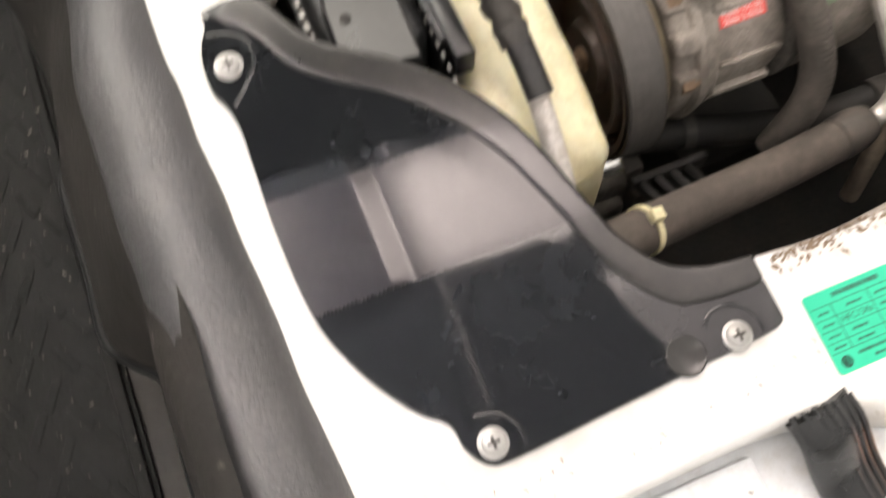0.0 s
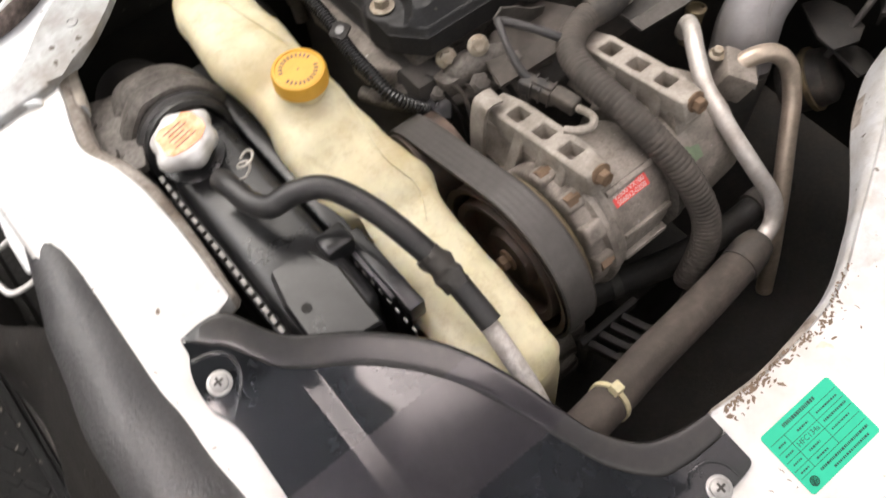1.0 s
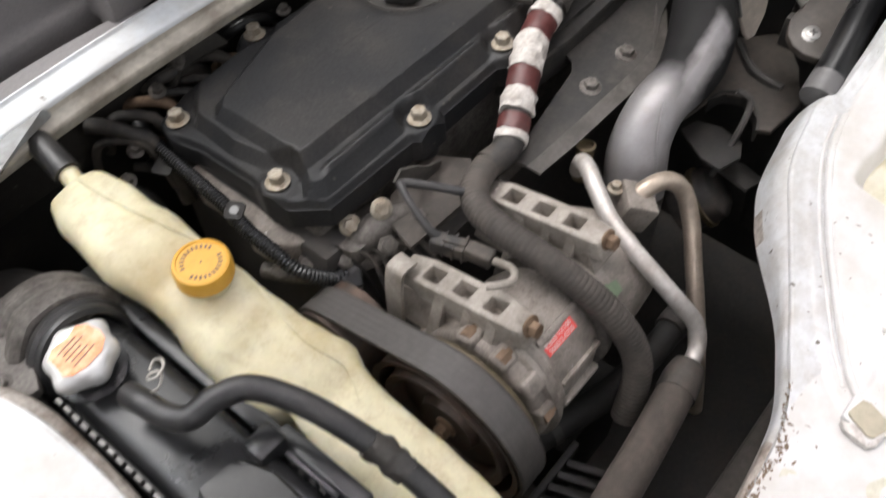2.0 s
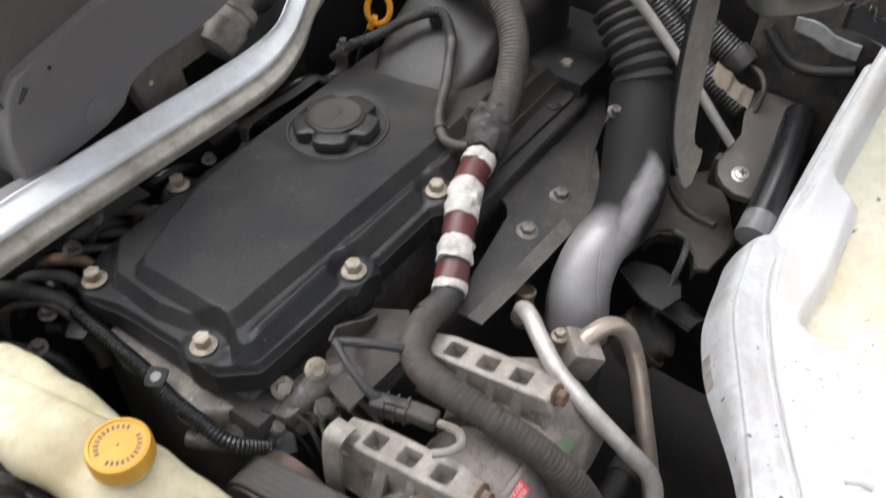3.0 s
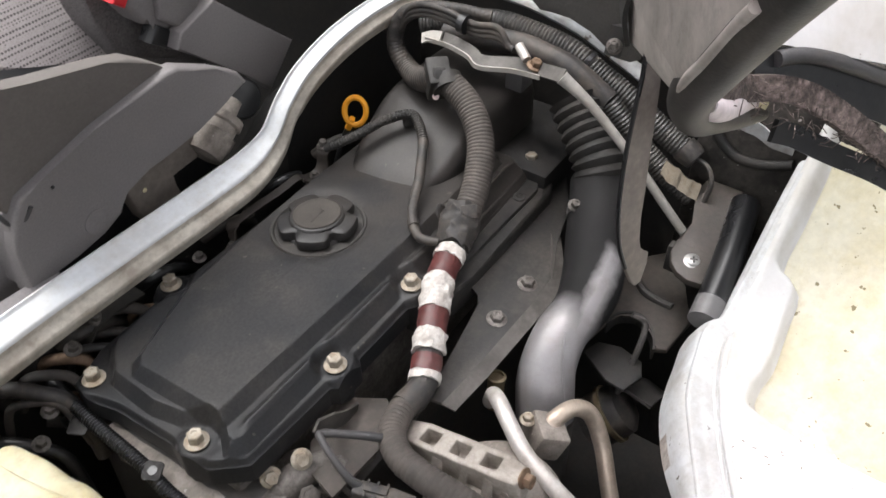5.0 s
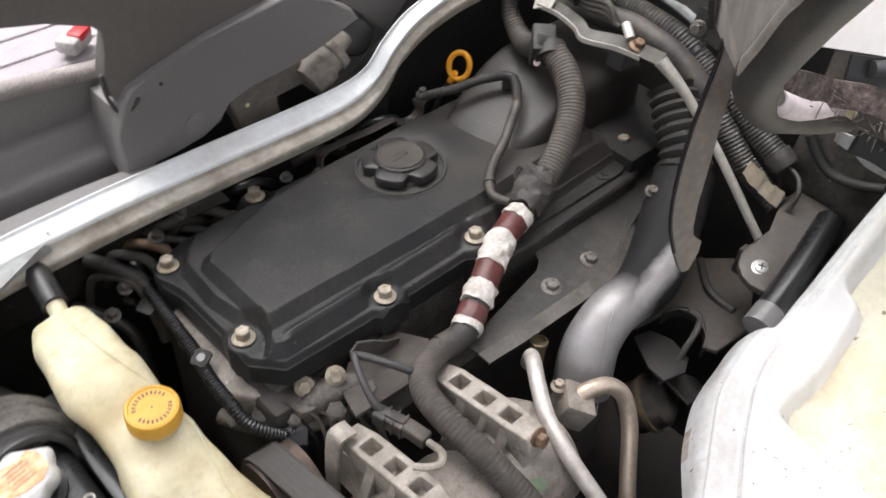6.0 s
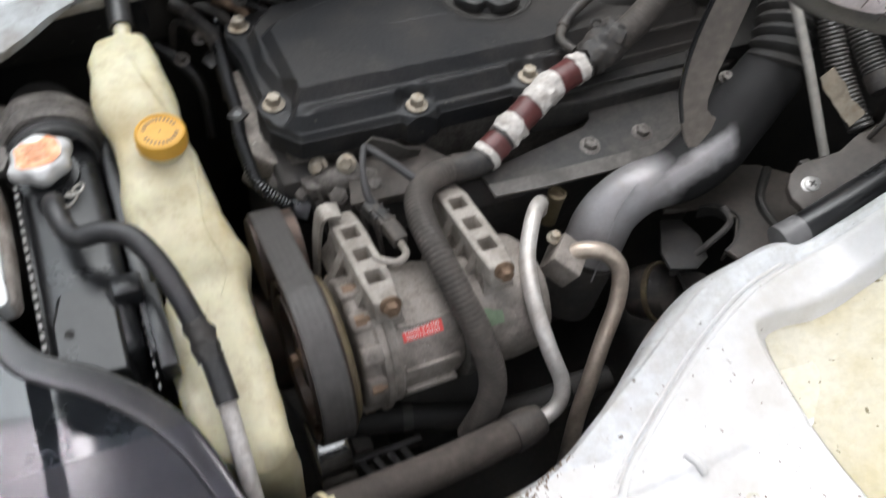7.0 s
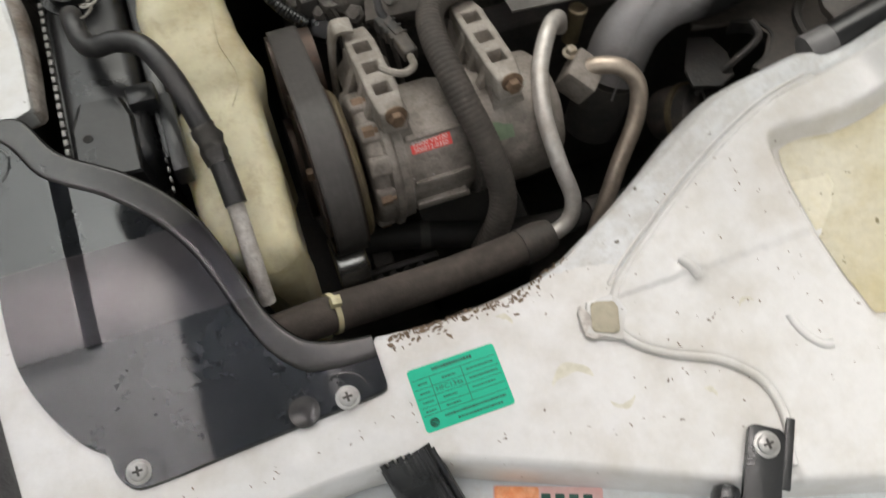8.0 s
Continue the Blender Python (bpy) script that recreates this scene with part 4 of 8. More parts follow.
def valve_cover():
    root = thing("engine", "petrol engine under a dusty black plastic valve cover", "engine", (0.30, 0.60, 0.60))
    base = [(0.030, 0.505), (0.055, 0.474), (0.17, 0.470), (0.175, 0.462), (0.212, 0.462), (0.22, 0.470), (0.31, 0.470), (0.318, 0.462), (0.352, 0.462), (0.36, 0.470), (0.61, 0.478), (0.625, 0.50), (0.625, 0.69), (0.60, 0.715), (0.22, 0.728), (0.205, 0.738), (0.168, 0.738), (0.16, 0.728), (0.075, 0.722), (0.03, 0.705), (0.024, 0.68), (0.032, 0.64), (0.032, 0.56), (0.024, 0.535)]
    tilt = Matrix.Translation((0.16, 0.58, 0.778)) @ Matrix.Rotation(radians(-4.2), 4, "X") @ Matrix.Translation((-0.16, -0.58, -0.778))
    body = [(0.046, 0.494), (0.062, 0.482), (0.60, 0.486), (0.615, 0.505), (0.615, 0.69), (0.59, 0.712), (0.20, 0.716), (0.085, 0.708), (0.050, 0.672), (0.044, 0.60), (0.050, 0.560), (0.064, 0.535), (0.058, 0.515)]
    crown = [(0.062, 0.521), (0.068, 0.513), (0.25, 0.509), (0.45, 0.507), (0.585, 0.510), (0.60, 0.53), (0.60, 0.69), (0.58, 0.702), (0.34, 0.704), (0.18, 0.690), (0.075, 0.655), (0.062, 0.640)]
    pads = ((0.187, 0.722, 0.768), (0.044, 0.687, 0.765), (0.193, 0.479, 0.782), (0.043, 0.531, 0.780), (0.335, 0.481, 0.784))
    back = tilt.inverted()
    flat = [back @ Vector(p) for p in pads]

    def height(x, y):
        e = inside(base, x, y)
        h = 0.762 + 0.008 * smooth(0.0, 0.006, e)
        h += 0.0145 * min(max((inside(body, x, y) + 0.002) / 0.011, 0.0), 1.0)
        h += 0.0135 * min(max((inside(crown, x, y) + 0.002) / 0.012, 0.0), 1.0)
        along = smooth(0.068, 0.085, x) * smooth(0.60, 0.57, x)
        h += 0.0042 * along * math.exp(-(((y - 0.4965) / 0.0045) ** 2))
        h -= 0.0050 * math.exp(-(((x - 0.345) ** 2 + (y - 0.632) ** 2) / 0.0042) ** 4)
        for p in flat:
            w = smooth(0.027, 0.015, math.hypot(x - p.x, y - p.y))
            h += (p.z - 0.003 - h) * w
        return h

    edge = resample([Vector((*p, 0)) for p in base] + [Vector((*base[0], 0))], 441)[:-1]
    rings = [[tilt @ Vector((p.x, p.y, 0.738)) for p in edge], [tilt @ Vector((p.x, p.y, 0.758)) for p in edge]]
    for k in range(110):
        f = (k / 109) ** 1.35 * 0.985 + 0.0005
        ring = []
        for p in edge:
            c = Vector((min(max(p.x, 0.135), 0.52), 0.60, 0))
            q = p.lerp(c, f)
            ring.append(tilt @ Vector((q.x, q.y, height(q.x, q.y))))
        rings.append(ring)
    vc = part("valve_cover", skin(bmesh.new(), rings), COVERMAT, root, smooth=28)
    rings = []
    for x, z, k in ((0.43, 0.770, 0.55), (0.47, 0.800, 0.8), (0.51, 0.820, 0.95), (0.55, 0.842, 1.0), (0.575, 0.852, 1.0), (0.60, 0.855, 1.0), (0.70, 0.856, 1.0), (0.71, 0.845, 0.98)):
        ring = []
        for c, dz in ((-1.08, -0.09), (-1.04, -0.02), (-1.0, -0.010), (-0.92, -0.002), (-0.8, 0.0), (-0.4, 0.001), (0.0, 0.0015), (0.4, 0.001), (0.8, 0.0), (0.92, -0.002), (1.0, -0.010), (1.04, -0.02), (1.08, -0.09)):
            ring.append((x, 0.612 + c * 0.075 * k, z + dz))
        rings.append(ring)
    rings = [list(r) for r in zip(*[spline(list(col), 4) for col in zip(*rings)])]
    part("dome", skin(bmesh.new(), rings), COVERMAT, vc, "raised dust-grey rear hump of the cover", smooth=60)
    part("rear_step", box(0.600, 0.76, 0.450, 0.60, 0.70, 0.782, 0.004, segs=2), NEARBLACK, vc)
    for at in ((0.187, 0.722, 0.768), (0.044, 0.687, 0.765), (0.193, 0.479, 0.782), (0.043, 0.531, 0.780), (0.335, 0.481, 0.784), (0.63, 0.488, 0.776)):
        p = Vector(at)
        part("boss", lathe([(0.017, -0.045), (0.0165, -0.006), (0.0145, -0.003), (0.0002, -0.003)], 24, aim(p, (0, 0.07, 1))), COVERMAT, vc)
        hex_bolt("bolt", p - Vector((0, 0, 0.001)), (0, 0.07, 1), vc, STEEL, 0.0085, 0.012, "dull zinc flanged bolt")
    hex_bolt("stud", (0.538, 0.611, 0.836), (0, 0, 1), vc, STEEL, 0.005, 0.008)
    # oil filler cap
    m = aim((0.345, 0.627, 0.794), (0, 0.07, 1))
    def lobes(a, h):
        return 1.0 - (0.24 if 0.0005 < h < 0.0150 else 0.0) * max(0.0, math.cos(a * 5 + 0.5)) ** 2.2
    part("filler_well", lathe([(0.060, -0.002), (0.0585, 0.0005), (0.056, 0.0002), (0.053, -0.0030), (0.0002, -0.0030)], 48, m), SHIELD, vc)
    cap = part("oil_cap", lathe([(0.042, -0.002), (0.0490, 0.001), (0.0495, 0.0090), (0.0480, 0.0118), (0.0440, 0.0132), (0.0345, 0.0140), (0.0330, 0.0162), (0.0315, 0.0172), (0.0002, 0.0172)], 120, m, None, lobes), COVERMAT, root, "black lobed oil filler cap")
    disc = part("centre_disc", lathe([(0.0300, 0.0170), (0.0296, 0.0188), (0.0280, 0.0192), (0.0262, 0.0182), (0.0230, 0.0176), (0.0002, 0.0177)], 48, m), CAPDUST, cap, "dust-brown centre of the cap")
    part("oil_can_mark", slab([(-0.012, -0.004), (0.006, -0.004), (0.008, 0.001), (0.016, 0.004), (0.015, 0.006), (0.004, 0.004), (-0.009, 0.004)], 0.0176, 0.0183, 0.0004, m), CAPDUST, disc)
    # cylinder head and block
    part("cylinder_head", box(0.045, 0.62, 0.485, 0.70, 0.60, 0.742, 0.006), GRIMEMETAL, root, "greasy grey cylinder head")
    part("block", box(0.07, 0.66, 0.44, 0.72, 0.22, 0.61, 0.01), DARK, root)
    part("front_flange", crumple(slab([(0.050, 0.665), (0.022, 0.660), (0.014, 0.635), (0.016, 0.612), (0.010, 0.590), (0.012, 0.560), (0.004, 0.545), (0.004, 0.522), (0.014, 0.505), (0.034, 0.496), (0.055, 0.49)], 0.695, 0.724, 0.007, None, None, 3), 0.003, 55), CAST, root, "bare aluminium edge of the cylinder head, oil-stained")
    part("timing_cover", box(0.028, 0.07, 0.46, 0.70, 0.36, 0.725, 0.008), DARK, root)
    # dipstick
    ring = bmesh.new()
    m = aim((0.515, 0.700, 0.838), (-0.75, -0.45, 0.35))
    P = [m @ Vector((0.0145 * math.cos(a), 0.0185 * math.sin(a), 0)) for a in (2 * math.pi * k / 24 for k in range(24))]
    rings = []
    for k in range(24):
        c = P[k]
        r = (c - m.translation).normalized()
        ax = (m.to_3x3() @ Vector((0, 0, 1))).normalized()
        rings.append([c + r * 0.0040 * math.cos(t) + ax * 0.0035 * math.sin(t) for t in (2 * math.pi * s / 8 for s in range(8))])
    rings.append(rings[0])
    skin(ring, rings, caps=False)
    ds = part("dipstick", ring, ORANGEPL, root, "orange plastic dipstick ring")
    part("tab", box(-0.006, 0.006, -0.004, 0.004, -0.010, 0.010, 0.002, aim((0.5085, 0.7055, 0.819), (-0.25, 0.35, -0.9))), ORANGEPL, ds)
    part("stem", sweep([(0.505, 0.705, 0.812), (0.495, 0.712, 0.79), (0.485, 0.72, 0.74), (0.48, 0.725, 0.66)], [0.006, 0.004, 0.004, 0.004], 8), BLACK, ds)
    return root


engine = valve_cover()


# small hardware along the far side of the cover
fb = thing("loom_bar", "dusty pressed steel loom bar along the valve cover", "bracket", (0.36, 0.72, 0.77))
part("bar", ribbon([(0.291, 0.727, 0.779), (0.330, 0.724, 0.782), (0.372, 0.719, 0.784), (0.405, 0.716, 0.787), (0.414, 0.713, 0.783)], 0.010, 0.003, (0, 1, 0.35)), RUSTDUST, fb)
part("end_leg", ribbon([(0.299, 0.726, 0.780), (0.290, 0.722, 0.779), (0.286, 0.718, 0.770), (0.284, 0.714, 0.764), (0.272, 0.710, 0.763)], 0.014, 0.003, (0.2, 1, 0.1)), RUSTDUST, fb)
part("step", ribbon([(0.412, 0.713, 0.784), (0.424, 0.709, 0.778), (0.440, 0.707, 0.778), (0.449, 0.707, 0.786), (0.453, 0.710, 0.801), (0.464, 0.713, 0.805)], 0.017, 0.003, (0, 1, 0.2)), RUSTDUST, fb)
hex_bolt("bolt", (0.460, 0.714, 0.807), (0, -0.1, 1), fb, GRIMEMETAL, 0.0055, 0.010)
hex_bolt("bolt", (0.431, 0.707, 0.780), (0, -0.1, 1), fb, GRIMEMETAL, 0.0045, 0.006)
hex_bolt("bolt", (0.276, 0.710, 0.765), (0, -0.1, 1), fb, GRIMEMETAL, 0.0050, 0.008)
hex_bolt("nut", (0.333, 0.736, 0.768), (0, -0.1, 1), engine, GRIMEMETAL, 0.0058, 0.008)
hex_bolt("nut", (0.245, 0.737, 0.757), (0, -0.1, 1), engine, GRIMEMETAL, 0.0058, 0.008)

# breather hose over the cover
sl = thing("sensor_loom", "thin corrugated black loom lying over the valve cover", "wiring loom", (0.50, 0.62, 0.84))
SLOOM = [(0.452, 0.694, 0.820), (0.478, 0.670, 0.832), (0.510, 0.648, 0.846), (0.530, 0.616, 0.856), (0.508, 0.584, 0.842), (0.458, 0.556, 0.824), (0.412, 0.534, 0.813), (0.386, 0.507, 0.806), (0.392, 0.482, 0.806)]
part("conduit", sweep(SLOOM[:5], 0.0068, 14, 12, ribs=0.0011, pitch=0.0036), LOOMPL, sl)
part("taped_run", crumple(sweep(SLOOM[4:], [0.0066, 0.0066, 0.0064, 0.0058, 0.0052], 14, 10), 0.0006, 120), RUBBER, sl, "dusty taped length")
part("collar", sweep([(0.4015, 0.526, 0.8105), (0.3955, 0.520, 0.8090)], 0.0075, 14), RUBBER, sl)
part("clip", box(-0.008, 0.012, -0.007, 0.007, -0.012, 0.006, 0.002, aim((0.536, 0.622, 0.848), (0.2, 0.2, 1))), NEARBLACK, sl, "black clip on the stud")
part("end_sleeve", sweep([(0.448, 0.700, 0.816), (0.462, 0.685, 0.824)], 0.0055, 12), RUBBER, sl)


# ---- coolant tank ----
def coolant_tank():
    root = thing("coolant_tank", "cream translucent coolant reservoir with a yellow screw cap", "coolant tank", (-0.09, 0.40, 0.52))
    # y, right edge, left edge, height of the top
    st = [(0.658, -0.080, -0.104, 0.803), (0.652, -0.068, -0.122, 0.815), (0.638, -0.062, -0.130, 0.822), (0.60, -0.060, -0.1365, 0.827), (0.55, -0.057, -0.1420, 0.825), (0.515, -0.0575, -0.1360, 0.819), (0.492, -0.0560, -0.1330, 0.814), (0.470, -0.0530, -0.1350, 0.809), (0.45, -0.0510, -0.1390, 0.804), (0.41, -0.0460, -0.1400, 0.793), (0.38, -0.0420, -0.1390, 0.784), (0.362, -0.0340, -0.1375, 0.777), (0.348, -0.0400, -0.1330, 0.772), (0.335, -0.0440, -0.1350, 0.768), (0.30, -0.0440, -0.1390, 0.760), (0.26, -0.0430, -0.1400, 0.752), (0.22, -0.0460, -0.1360, 0.745), (0.19, -0.0470, -0.1300, 0.739), (0.170, -0.0450, -0.1200, 0.732), (0.160, -0.0500, -0.1050, 0.722), (0.155, -0.0580, -0.0950, 0.712)]
    P = spline(st, 5)
    rings = []
    for y, right, left, top in P:
        xc, hw = (right + left) / 2, (right - left) / 2
        ring = []
        for c, s in ((-1, 0.0), (-1, 0.60), (-1, 0.80), (-0.985, 0.875), (-0.94, 0.93), (-0.85, 0.968), (-0.70, 0.988), (-0.35, 0.999), (0.0, 1.004), (0.35, 0.999), (0.70, 0.988), (0.85, 0.968), (0.94, 0.93), (0.985, 0.875), (1, 0.80), (1, 0.60), (1, 0.0)):
            z = top - 0.20 + 0.20 * s if s > 0.01 else 0.50
            bulge = 1.0 - 0.08 * math.exp(-((z - 0.70) / 0.02) ** 2)
            dent = 0.020 * math.exp(-((y - 0.343) / 0.013) ** 2 - ((z - (top - 0.02)) / 0.035) ** 2) if c < -0.8 else 0.0
            dip = 0.003 * math.exp(-((y - 0.41) / 0.02) ** 2) + 0.0045 * math.exp(-((y - 0.333) / 0.012) ** 2 - ((c - 0.35) / 0.35) ** 2) + 0.004 * math.exp(-((y - 0.50) / 0.012) ** 2)
            # a long hollow beside the hose on the lower half
            dip += 0.006 * smooth(0.345, 0.31, y) * math.exp(-((c + 0.1) / 0.28) ** 2)
            tuck = 0.30 * max(0.0, top - 0.022 - z) if c < 0 else 0.0
            ring.append((xc + hw * c * bulge + dent + min(tuck, hw * 0.9), y, z - dip * max(0.0, s - 0.8) * 5))
        rings.append(ring)
    part("body", crumple(skin(bmesh.new(), rings), 0.0030, 34), TANK, root, smooth=70)
    part("seam", sweep([(-0.092, 0.648, 0.8225), (-0.090, 0.60, 0.829), (-0.080, 0.55, 0.8265), (-0.066, 0.50, 0.817), (-0.060, 0.455, 0.8065), (-0.064, 0.42, 0.796), (-0.068, 0.38, 0.7845), (-0.060, 0.345, 0.770), (-0.074, 0.315, 0.763)], 0.0006, 6), TANK, root, "moulding seam")
    part("spout", sweep([(-0.092, 0.642, 0.806), (-0.089, 0.662, 0.808), (-0.087, 0.685, 0.811)], 0.0095, 14), TANK, root)
    m = aim((-0.084, 0.478, 0.812), (0.0, -0.02, 1))
    part("neck", lathe([(0.022, -0.01), (0.022, 0.004), (0.0002, 0.004)], 32, m), TANK, root)
    cap = part("cap", lathe([(0.0240, 0.002), (0.0252, 0.003), (0.0250, 0.0165), (0.0238, 0.0190), (0.0212, 0.0197), (0.0208, 0.0187), (0.0002, 0.0187)], 96, m, None, lambda a, h: 1.0 + 0.008 * math.cos(a * 48)), YELLOW, root, "yellow ribbed screw cap")
    ink = bmesh.new()
    for k in range(26):
        if k in (6, 7, 19, 20):
            continue
        a = 2 * math.pi * k / 26
        box(-0.0010, 0.0010, -0.0019, 0.0019, 0.0186, 0.0190, 0, m @ Matrix.Rotation(a, 4, "Z") @ Matrix.Translation((0, 0.0160, 0)), ink)
    part("lettering", ink, RUST, cap)
    part("centre_pip", lathe([(0.0010, 0.0186), (0.0008, 0.0194), (0.0001, 0.0195)], 10, m), RUST, cap)


coolant_tank()
solo("breather_hose", sweep([(-0.0885, 0.668, 0.8085), (-0.086, 0.695, 0.812), (-0.082, 0.73, 0.812), (-0.072, 0.765, 0.79), (-0.06, 0.78, 0.72)], 0.0135, 16), HOSE, "short black rubber hose on the reservoir spout", "hose")


# ---- radiator ----
def radiator():
    root = thing("radiator", "black plastic radiator top tank with a silver pressure cap", "radiator", (-0.20, 0.35, 0.50))
    part("top_tank", box(-0.228, -0.150, 0.275, 0.56, 0.70, 0.780, 0.014, segs=3), BLACK, root)
    part("core", box(-0.222, -0.156, 0.02, 0.56, 0.20, 0.705, 0.002), DARK, root)
    part("side_rail", box(-0.147, -0.130, 0.27, 0.60, 0.55, 0.772, 0.004), BLACK, root)
    tooth = finish("crimp_tooth", box(-0.0022, 0.0022, -0.0040, 0.0040, -0.004, 0.003, 0.0006, segs=1), TOOTH)
    for row, x in ((0, -0.232), (1, -0.147)):
        for k in range(24 if row == 0 else 11):
            ob = new("crimp_tooth", tooth)
            ob.parent = root
            ob.location = Vector((x, 0.24 + k * 0.0115, 0.768 if row == 0 else 0.763)) - root.location
            ob.scale = (1, 1, 1) if row == 0 else (0.45, 0.70, 0.6)
    # neck and cap
    n = Vector((-0.05, -0.1, 1)).normalized()
    m = aim((-0.197, 0.501, 0.774), n)
    part("neck", lathe([(0.030, -0.01), (0.030, 0.010), (0.022, 0.012), (0.022, 0.030), (0.0002, 0.030)], 32, m), BLACK, root)
    ear = lambda a, h: 0.93 + (0.055 * math.cos(a * 6 + 0.4) + 0.15 * max(0.0, math.cos(a * 2 - 1.5)) ** 6) * (1 - smooth(0.040, 0.0445, h))
    cap = part("pressure_cap", lathe([(0.027, 0.026), (0.0295, 0.028), (0.0302, 0.033), (0.0298, 0.0375), (0.0282, 0.0405), (0.0265, 0.0425), (0.0245, 0.0445), (0.0210, 0.0455), (0.0120, 0.0460), (0.0002, 0.0462)], 96, m, None, ear), CAPMAT, root, "silver lobed pressure cap", smooth=70)
    part("cap_label", slab([(-0.0225, -0.007), (-0.018, -0.013), (-0.006, -0.017), (0.010, -0.0175), (0.0195, -0.012), (0.0225, -0.004), (0.021, 0.009), (0.015, 0.0155), (0.004, 0.0135), (-0.010, 0.0165), (-0.0185, 0.0125), (-0.0195, 0.004)], 0.0462, 0.0466, 0, m @ Matrix.Rotation(radians(35), 4, "Z")), ORANGELABEL, cap, "orange printed warning label")
    ink = bmesh.new()
    for k in range(5):
        box(-0.012 + 0.002 * (k % 2), 0.011 - 0.003 * (k % 3), -0.0005, 0.0005, 0.0465, 0.0469, 0, m @ Matrix.Rotation(radians(35), 4, "Z") @ Matrix.Translation((0, -0.0085 + 0.0043 * k, 0)), ink)
    part("label_print", ink, RUST, cap)
    # guide box
    rings = [[(-0.224, 0.258, 0.745), (-0.163, 0.252, 0.745), (-0.160, 0.335, 0.745), (-0.172, 0.368, 0.745), (-0.212, 0.372, 0.745), (-0.222, 0.318, 0.745)],
             [(-0.222, 0.259, 0.783), (-0.166, 0.254, 0.783), (-0.164, 0.316, 0.789), (-0.173, 0.358, 0.776), (-0.211, 0.362, 0.776), (-0.220, 0.314, 0.789)],
             [(-0.220, 0.261, 0.786), (-0.168, 0.256, 0.786), (-0.1665, 0.314, 0.792), (-0.176, 0.354, 0.779), (-0.208, 0.357, 0.779), (-0.2175, 0.312, 0.792)]]
    part("guide_box", skin(bmesh.new(), rings), BLACK, root, "black angular guide box", smooth=20)
    part("guide_hole", lathe([(0.0045, 0.0), (0.0045, 0.0006), (0.0002, 0.0006)], 16, aim((-0.207, 0.301, 0.7905), (0, -0.1, 1))), NEARBLACK, root)
    part("guide_rail", box(-0.236, -0.226, 0.27, 0.53, 0.740, 0.764, 0.002), BLACK, root)
    part("guide_strut", box(-0.142, -0.126, 0.25, 0.345, 0.75, 0.776, 0.003), BLACK, root)
    part("guide_tab", box(-0.166, -0.138, 0.328, 0.352, 0.75, 0.790, 0.004), BLACK, root)
    # inlet with its steel collar
    ax = aim((-0.190, 0.532, 0.765), (0.05, -0.92, 0.36))
    part("collar", lathe([(0.0500, -0.060), (0.0570, -0.058), (0.0580, -0.054), (0.0578, -0.036), (0.0535, -0.033), (0.0535, -0.023), (0.0575, -0.020), (0.0580, -0.010), (0.0520, -0.004), (0.0440, -0.004)], 48, ax, None, lambda a, h: 1.0 + 0.05 * max(0.0, math.cos(a * 3 + 0.6)) ** 8), GRIMEMETAL, root, "dull steel collar")
    part("inlet_duct", lathe([(0.0400, -0.14), (0.0450, -0.10), (0.0490, -0.055)], 36, ax), NEARBLACK, root, "black duct behind the collar")
    part("inlet_rubber", lathe([(0.046, -0.03), (0.0475, -0.004), (0.0490, 0.000), (0.0485, 0.005), (0.0455, 0.008), (0.0455, 0.012), (0.0440, 0.015), (0.039, 0.016), (0.037, 0.010), (0.036, -0.012), (0.0002, -0.014)], 44, ax), HOSE, root)
    part("bracket_foot", slab([(-0.282, 0.515), (-0.236, 0.512), (-0.222, 0.545), (-0.222, 0.605), (-0.262, 0.618), (-0.284, 0.585)], 0.782, 0.791, 0.003), GRIMEMETAL, root, "dull steel mounting foot")
    for at in ((-0.253, 0.584, 0.790), (-0.254, 0.539, 0.790)):
        hex_bolt("mount_bolt", at, (-0.2, -0.2, 1), root, GRIMEMETAL, 0.0065, 0.008)


radiator()
oh = thing("overflow_hose", "black rubber overflow hose ending in a pale worn tube", "hose", (-0.15, 0.35, 0.80))
part("hose", sweep([(-0.196, 0.442, 0.806), (-0.194, 0.425, 0.812), (-0.190, 0.402, 0.812), (-0.180, 0.385, 0.815), (-0.158, 0.378, 0.822), (-0.135, 0.362, 0.824), (-0.118, 0.325, 0.818), (-0.106, 0.28, 0.803), (-0.099, 0.245, 0.785), (-0.096, 0.203, 0.765)], 0.0105, 16), HOSE, oh)
part("tube", sweep([(-0.097, 0.215, 0.768), (-0.097, 0.185, 0.750), (-0.097, 0.150, 0.724), (-0.097, 0.13, 0.70)], 0.0085, 14), TAPEWHITE, oh, "pale scuffed plastic tube")
part("worn_tape", crumple(sweep([(-0.1045, 0.272, 0.7995), (-0.101, 0.256, 0.791), (-0.0985, 0.240, 0.7825)], 0.0118, 18, 10), 0.0028, 120), SEALMAT, oh, "frayed grey tape patch")
part("spring_clip", sweep([(-0.186, 0.424, 0.816), (-0.180, 0.418, 0.823), (-0.173, 0.421, 0.827), (-0.172, 0.428, 0.826), (-0.178, 0.431, 0.825), (-0.181, 0.427, 0.827), (-0.176, 0.422, 0.830), (-0.168, 0.424, 0.831), (-0.164, 0.431, 0.830), (-0.168, 0.436, 0.828), (-0.175, 0.434, 0.825)], 0.0013, 6, 12), PALEZINC, oh, "pale wire spring clip")


# ---- compressor with pulley and belt ----
CX, CY, CZ = 0.0, 0.276, 0.668


